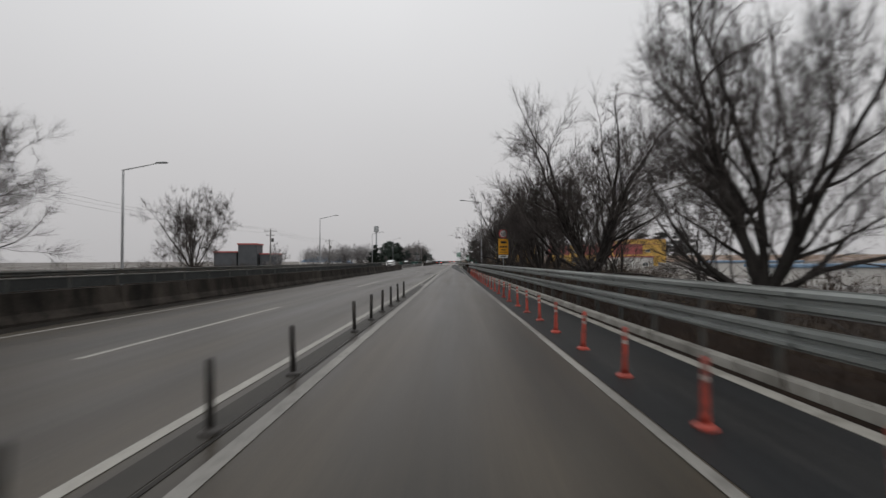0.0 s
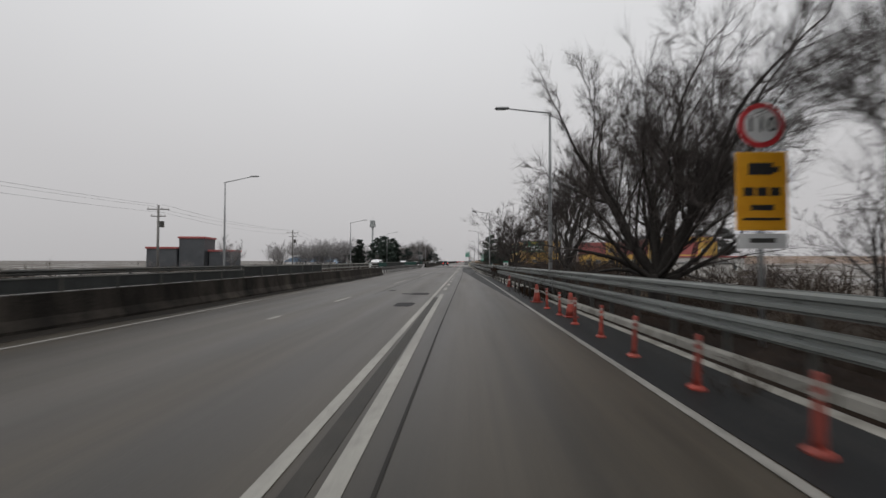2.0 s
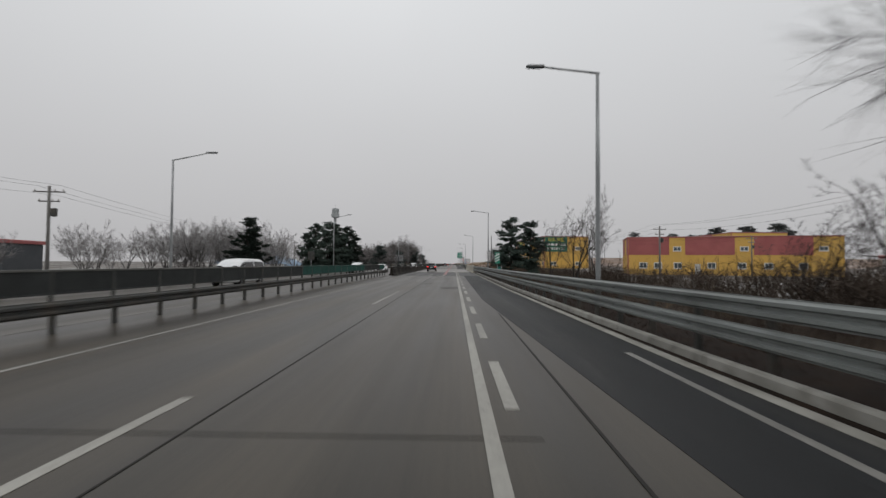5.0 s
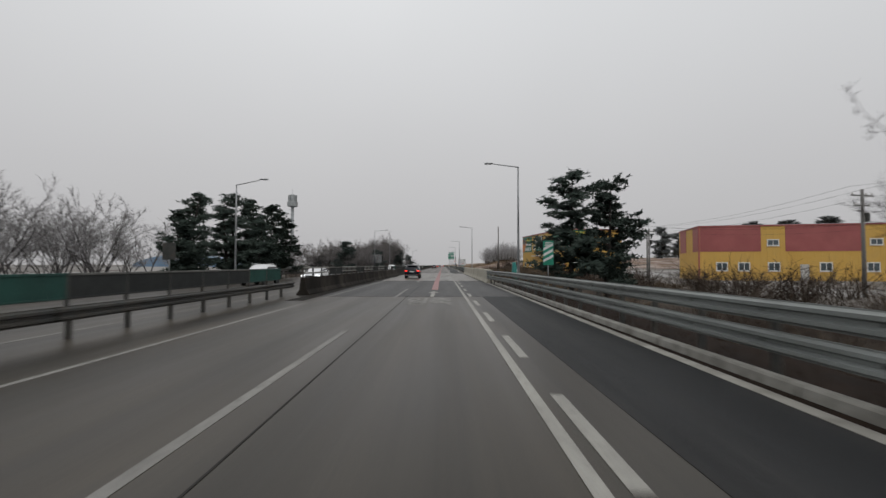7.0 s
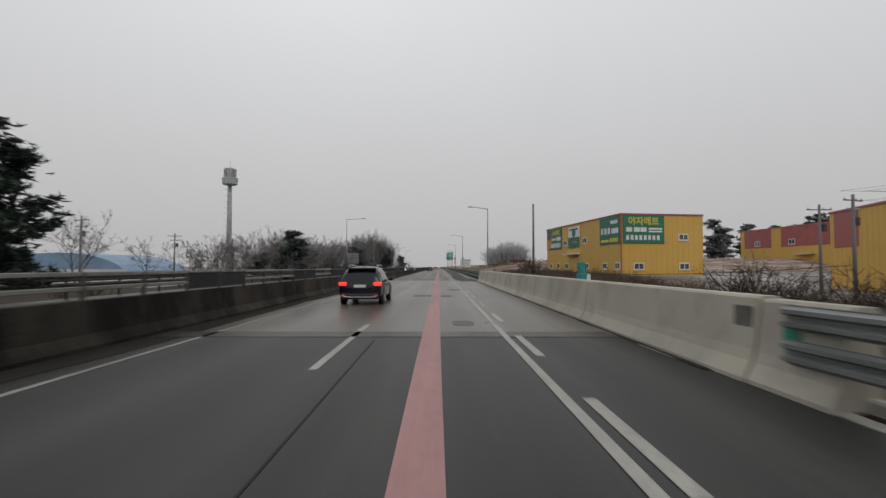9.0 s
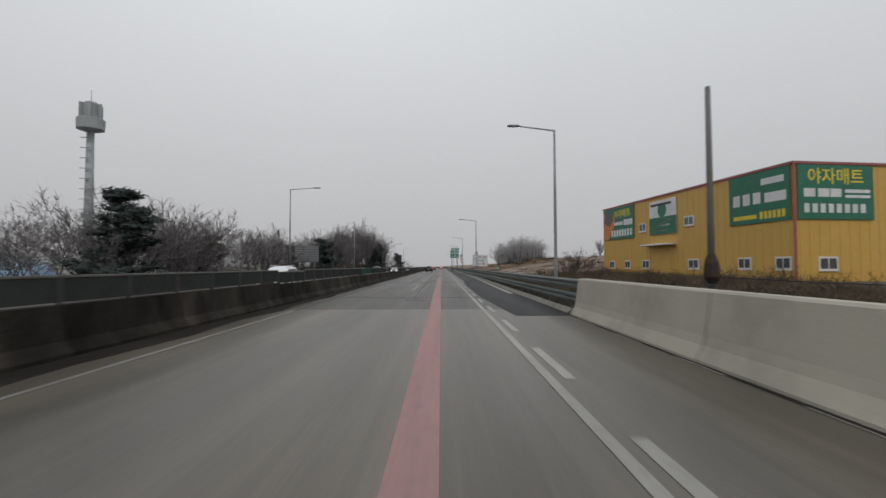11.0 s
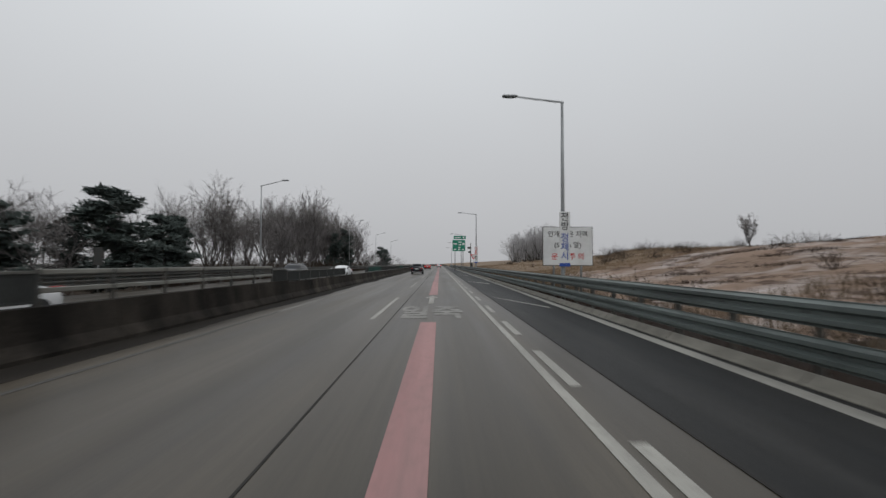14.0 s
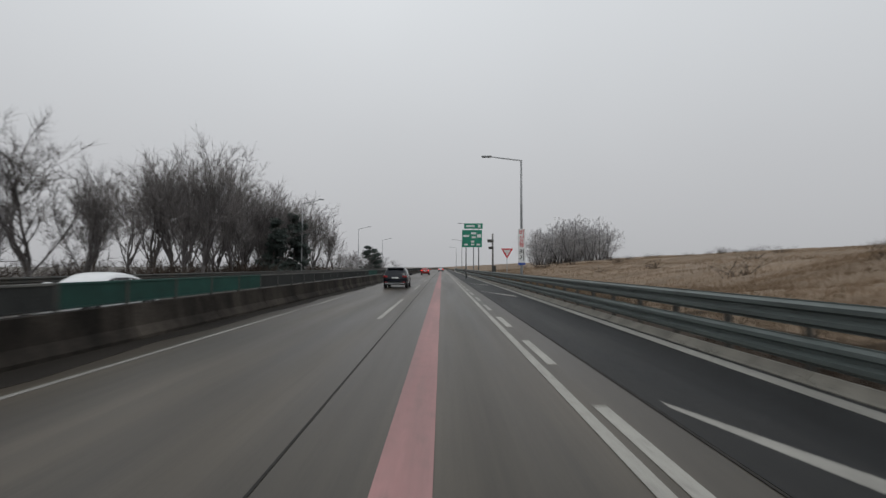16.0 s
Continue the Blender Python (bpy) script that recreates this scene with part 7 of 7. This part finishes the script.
grass_field("dead_leaves", "heap of dark dead leaves spilling over the kerb", 4200, lambda r: (kerb_x(62) + r.gauss(0.3, 0.34), r.gauss(63.2, 2.0)), 0.3, WEED, 8)


grass_field("dead_weeds", "tall clump of blackened weeds leaning over the kerb", 260, lambda r: (4.72 + r.gauss(0, 0.13), 86.6 + r.gauss(0, 0.2)), 1.1, WEED, 9)


# ---------------------------------------------------------------- vehicles
def car(name, label, paint, length, width, height, style, lit=False, front_lit=False, group="vehicles"):
    """A car heading +y, its rear bumper at y = 0. Body lofted from side stations; wheels, glass and lamps are parts."""
    root = thing(name, label, "car", group)
    hw = width / 2
    if style == "suv":
        st = [  # along, half width, belt height, roof height, roof half width, sill
            (0.00, 0.90, 0.78, 0.80, 0.88, 0.42), (0.02, 0.97, 0.98, 1.02, 0.9, 0.32), (0.06, 0.99, 1.08, 1.42, 0.78, 0.3), (0.12, 1.0, 1.09, 1.63, 0.73, 0.28),
            (0.22, 1.0, 1.07, 1.69, 0.73, 0.27), (0.40, 1.0, 1.04, 1.70, 0.73, 0.27), (0.55, 1.0, 1.02, 1.66, 0.72, 0.27), (0.64, 1.0, 1.0, 1.42, 0.74, 0.27),
            (0.72, 1.0, 1.0, 1.09, 0.8, 0.27), (0.86, 0.98, 0.96, 1.0, 0.8, 0.28), (0.95, 0.93, 0.84, 0.88, 0.78, 0.3), (1.0, 0.8, 0.66, 0.7, 0.7, 0.36)]
    elif style == "van":
        st = [(0.00, 0.94, 0.9, 0.95, 0.9, 0.4), (0.015, 0.98, 1.1, 1.8, 0.84, 0.32), (0.05, 1.0, 1.15, 1.95, 0.82, 0.3), (0.4, 1.0, 1.15, 1.98, 0.82, 0.28),
              (0.7, 1.0, 1.12, 1.94, 0.82, 0.28), (0.82, 1.0, 1.1, 1.55, 0.82, 0.28), (0.9, 0.98, 1.05, 1.1, 0.82, 0.28), (0.97, 0.93, 0.9, 0.94, 0.8, 0.3), (1.0, 0.82, 0.7, 0.74, 0.7, 0.36)]
    else:
        st = [(0.00, 0.86, 0.72, 0.76, 0.82, 0.36), (0.03, 0.95, 0.9, 0.94, 0.85, 0.3), (0.13, 1.0, 0.95, 1.0, 0.8, 0.25), (0.24, 1.0, 0.95, 1.32, 0.72, 0.22),
              (0.36, 1.0, 0.94, 1.43, 0.7, 0.22), (0.52, 1.0, 0.93, 1.44, 0.7, 0.22), (0.62, 1.0, 0.92, 1.26, 0.72, 0.22), (0.72, 1.0, 0.92, 0.97, 0.8, 0.22),
              (0.87, 0.98, 0.86, 0.9, 0.8, 0.24), (0.96, 0.92, 0.74, 0.78, 0.76, 0.27), (1.0, 0.8, 0.58, 0.62, 0.7, 0.32)]
    top = max(s[3] for s in st)
    zs = height / top
    rings = []
    for a, w_, belt, roof, rw, sill in st:
        y = a * length
        half = [(0.0, sill), (0.86 * w_, sill), (0.985 * w_, sill + 0.1), (1.0 * w_, sill + 0.32), (0.985 * w_, (sill + 0.32 + belt) / 2 + 0.05), (0.95 * w_, belt),
                (rw + (0.95 * w_ - rw) * 0.12, roof - 0.1 * min(1, (roof - belt) * 3)), (rw * 0.86, roof), (0.0, roof + 0.02)]
        rings.append([(x * hw, y, z * zs) for x, z in half] + [(-x * hw, y, z * zs) for x, z in half[-2:0:-1]])
    n = len(rings[0])
    body, glass = Geo(), Geo()
    body.v = [p for r in rings for p in r]
    tall = [s[3] - s[2] > 0.2 for s in st]
    for i in range(len(rings) - 1):
        for k in range(n):
            quad = (i * n + k, i * n + (k + 1) % n, (i + 1) * n + (k + 1) % n, (i + 1) * n + k)
            body.f.append(quad)
    body.f.append(tuple(range(n - 1, -1, -1)))
    body.f.append(tuple((len(rings) - 1) * n + k for k in range(n)))
    bo = part("body", body, paint, root, smooth=True)
    sub = bo.modifiers.new("rounding", "SUBSURF")
    sub.levels = sub.render_levels = 2

    def lerp3(a, b, t):
        return tuple(a[j] + (b[j] - a[j]) * t for j in range(3))

    def pane(i, j, k0, lo, hi, e0=0.06, e1=0.06, out=0.016):
        """Glass between stations i and j, between belt and roof."""
        for s in (1, -1):
            g = Geo()
            a0, a1 = rings[i][k0], rings[i][k0 + 1]
            b0, b1 = rings[j][k0], rings[j][k0 + 1]
            q = [lerp3(a0, a1, lo), lerp3(b0, b1, lo), lerp3(b0, b1, hi), lerp3(a0, a1, hi)]
            q = [lerp3(q[0], q[1], e0), lerp3(q[1], q[0], e1), lerp3(q[2], q[3], e1), lerp3(q[3], q[2], e0)]
            v = [(s * (p[0] + out), p[1], p[2]) for p in q] + [(s * (p[0] - 0.03), p[1], p[2]) for p in q]
            g.add(v, [(0, 1, 2, 3), (4, 7, 6, 5), (0, 4, 5, 1), (1, 5, 6, 2), (2, 6, 7, 3), (3, 7, 4, 0)])
            part("side_window", g, CARGLASS, root)

    spans = {"suv": ((3, 4), (4, 5), (5, 6), (6, 7)), "van": ((2, 3), (3, 4), (4, 5)), "sedan": ((3, 4), (4, 5), (5, 6))}[style]
    for i, j in spans:
        if tall[i] and tall[j]:
            pane(i, j, 5, 0.1, 0.82)
    # rear and front screens
    ri, rj = {"suv": (2, 3), "van": (0, 1), "sedan": (2, 3)}[style]
    fi, fj = {"suv": (7, 8), "van": (5, 6), "sedan": (6, 7)}[style]
    for nm, i, j, lo, hi in (("rear_screen", ri, rj, 0.06, 0.94), ("windscreen", fj, fi, 0.05, 1.0)):
        y0, y1 = st[i][0] * length, st[j][0] * length
        z0 = (st[i][2] if nm == "rear_screen" and style == "suv" else st[i][3]) * zs + 0.03
        z1 = st[j][3] * zs - 0.1
        sgn = -1 if nm == "rear_screen" else 1
        w0, w1 = hw * 0.82, hw * st[j][4] * 0.86
        yy0 = y0 if not (nm == "rear_screen" and style == "suv") else y0 - 0.1
        o = 0.035 * sgn
        g = Geo().add([(-w0, yy0 + o, z0), (w0, yy0 + o, z0), (w1, y1 + o * 2.2, z1), (-w1, y1 + o * 2.2, z1),
                       (-w0, yy0 - o, z0), (w0, yy0 - o, z0), (w1, y1 - o, z1), (-w1, y1 - o, z1)],
                      [(0, 1, 2, 3), (4, 7, 6, 5), (0, 4, 5, 1), (1, 5, 6, 2), (2, 6, 7, 3), (3, 7, 4, 0)])
        part(nm, g, CARGLASS, root)
    if style == "suv":
        part("spoiler", Geo().box(-hw * 0.7, 0.28, height - 0.13, hw * 0.7, 0.62, height - 0.06, 0.025), TRIM, root)
        for s in (-1, 1):
            part("roof_rail", Geo().tube([(s * hw * 0.66, length * 0.16, height - 0.02), (s * hw * 0.66, length * 0.22, height + 0.05), (s * hw * 0.66, length * 0.5, height + 0.05), (s * hw * 0.66, length * 0.56, height - 0.02)], 0.018, 6), CHROME, root)
            part("belt_strip", Geo().tube([(s * hw * 0.965, length * 0.12, 1.09 * zs), (s * hw * 0.965, length * 0.4, 1.05 * zs), (s * hw * 0.965, length * 0.66, 1.01 * zs)], 0.012, 5), CHROME, root)
            part("sill_strip", Geo().tube([(s * hw * 1.0, length * 0.3, 0.38), (s * hw * 1.0, length * 0.66, 0.38)], 0.018, 5), CHROME, root)
        part("roof_fin", Geo().box(-0.02, length * 0.2, height, 0.02, length * 0.2 + 0.16, height + 0.07, 0.008), TRIM, root)
        part("bumper_strip", Geo().tube([(-hw * 0.8, -0.02, 0.42), (-hw * 0.55, -0.03, 0.36), (hw * 0.55, -0.03, 0.36), (hw * 0.8, -0.02, 0.42)], 0.022, 6), CHROME, root)
        part("bumper_skirt", Geo().box(-hw * 0.86, -0.02, 0.26, hw * 0.86, 0.2, 0.52, 0.05), TRIM, root)
    # lamps, plate, handles, mirrors
    tl = TAIL_LIT if lit else TAIL
    for s in (-1, 1):
        x0, x1 = sorted((s * hw * 0.62, s * hw * 0.97))
        zt = 0.86 * zs if style != "van" else 0.95
        part("tail_lamp", Geo().box(x0, -0.0, zt, x1, 0.28, zt + 0.15, 0.03), tl, root, "red tail lamp")
        x0, x1 = sorted((s * hw * 0.6, s * hw * 0.85))
        part("reflector", Geo().box(x0, -0.02, 0.46, x1, 0.05, 0.52, 0.01), TAIL, root)
        x0, x1 = sorted((s * hw * 0.5, s * hw * 0.9))
        part("headlight", Geo().box(x0, length * 0.93, 0.6 * zs, x1, length * 0.985, 0.74 * zs, 0.03), HEADLIGHT if front_lit else GLASS, root, "headlight")
        mir = part("mirror", Geo().box(min(s * hw, s * (hw + 0.2)), length * 0.62, 1.0 * zs, max(s * hw, s * (hw + 0.2)), length * 0.66, 1.14 * zs, 0.03), paint, root)
        for a in (0.33, 0.5):
            part("door_handle", Geo().box(s * hw * 1.0 - 0.02, length * a, 0.9 * zs, s * hw * 1.0 + 0.02, length * a + 0.2, 0.93 * zs, 0.008), CHROME if style == "suv" else paint, root)
    part("number_plate", Geo().box(-0.26, -0.035, 0.78, 0.26, -0.012, 0.9, 0.005), PLATE, root, "pale number plate")
    part("grille", Geo().box(-hw * 0.45, length * 0.97, 0.45, hw * 0.45, length * 1.0 + 0.01, 0.72, 0.02), TRIM, root)
    # wheels
    r = 0.36 if style == "suv" else 0.33
    tyre = Geo().lathe([(r * 0.66, -0.1), (r * 0.9, -0.115), (r, -0.08), (r, 0.08), (r * 0.9, 0.115), (r * 0.66, 0.1)], 26, "x").mesh("tyre", TYRE, True)
    rim = Geo().lathe([(r * 0.68, -0.06), (r * 0.68, 0.09), (r * 0.62, 0.095), (r * 0.58, 0.06), (r * 0.2, 0.05), (r * 0.16, 0.09), (0.02, 0.095)], 22, "x")
    for k in range(5):
        a = 2 * math.pi * k / 5
        c, s_ = math.cos(a), math.sin(a)
        rim.tube([(0.085, c * r * 0.12, s_ * r * 0.12), (0.09, c * r * 0.64, s_ * r * 0.64)], [0.035, 0.028], 5)
    rim_me = rim.mesh("rim", RIM)
    arch = Geo().lathe([(r * 1.17, -0.12), (r * 1.17, 0.012), (r * 1.05, 0.016)], 24, "x").mesh("arch", TRIM)
    for s in (-1, 1):
        for a in (0.2, 0.785):
            turn = Matrix.Identity(4) if s > 0 else Matrix.Rotation(math.pi, 4, "Z")
            part("wheel_arch", arch, parent=root, at=Matrix.Translation((s * (hw - 0.005), length * a, r + 0.03)) @ turn)
            wh_ = part("wheel", tyre, parent=root, at=Matrix.Translation((s * (hw - 0.1), length * a, r)) @ turn, label="black tyre on an alloy rim")
            part("rim", rim_me, parent=wh_)
    return root


suv = car("suv", "blue-black estate SUV with lit red tail lamps", CAR_DARK, 4.8, 1.9, 1.7, "suv", lit=True)
suv.matrix_basis = Matrix.Translation((-5.08, 192.8, 0.0))
suv_b = car("suv", "blue-black SUV driving ahead in the next lane", CAR_DARK, 4.8, 1.9, 1.7, "suv")
suv_b.matrix_basis = Matrix.Translation((-5.3, 346.0, 0.0))
hatch = car("hatchback", "dark red hatchback far ahead with lit tail lamps", CAR_RED, 4.2, 1.8, 1.5, "sedan", lit=True)
hatch.matrix_basis = Matrix.Translation((-5.2, 410.0, 0.0))
sed = car("sedan", "grey saloon far ahead in the lane", CAR_SILVER, 4.7, 1.84, 1.46, "sedan", lit=True)
sed.matrix_basis = Matrix.Translation((-1.9, 478.0, 0.0))
back_turn = Matrix.Rotation(math.pi, 4, "Z")
van = car("van", "white van in the opposite lanes", CAR_WHITE, 5.1, 1.95, 1.95, "van", front_lit=True)
van.matrix_basis = Matrix.Translation((-15.9, 132.0, 0.0)) @ back_turn
white = car("sedan", "white saloon with lit headlights in the opposite lanes", CAR_WHITE, 4.7, 1.84, 1.5, "sedan", front_lit=True)
white.matrix_basis = Matrix.Translation((-13.2, 181.0, 0.0)) @ back_turn
clone(white, Matrix.Translation((-13.2, 283.0, 0.0)) @ back_turn)
clone(white, Matrix.Translation((-13.1, 327.0, 0.0)) @ back_turn)
osuv = car("suv", "white SUV in the opposite lanes", CAR_WHITE, 4.7, 1.88, 1.74, "suv", front_lit=True)
osuv.matrix_basis = Matrix.Translation((-16.6, 176.0, 0.0)) @ back_turn
clone(osuv, Matrix.Translation((-13.4, 247.5, 0.0)) @ back_turn)
dark = car("suv", "blue-black SUV with lit headlights in the opposite lanes", CAR_DARK, 4.8, 1.9, 1.7, "suv", front_lit=True)
dark.matrix_basis = Matrix.Translation((-16.4, 319.5, 0.0)) @ back_turn
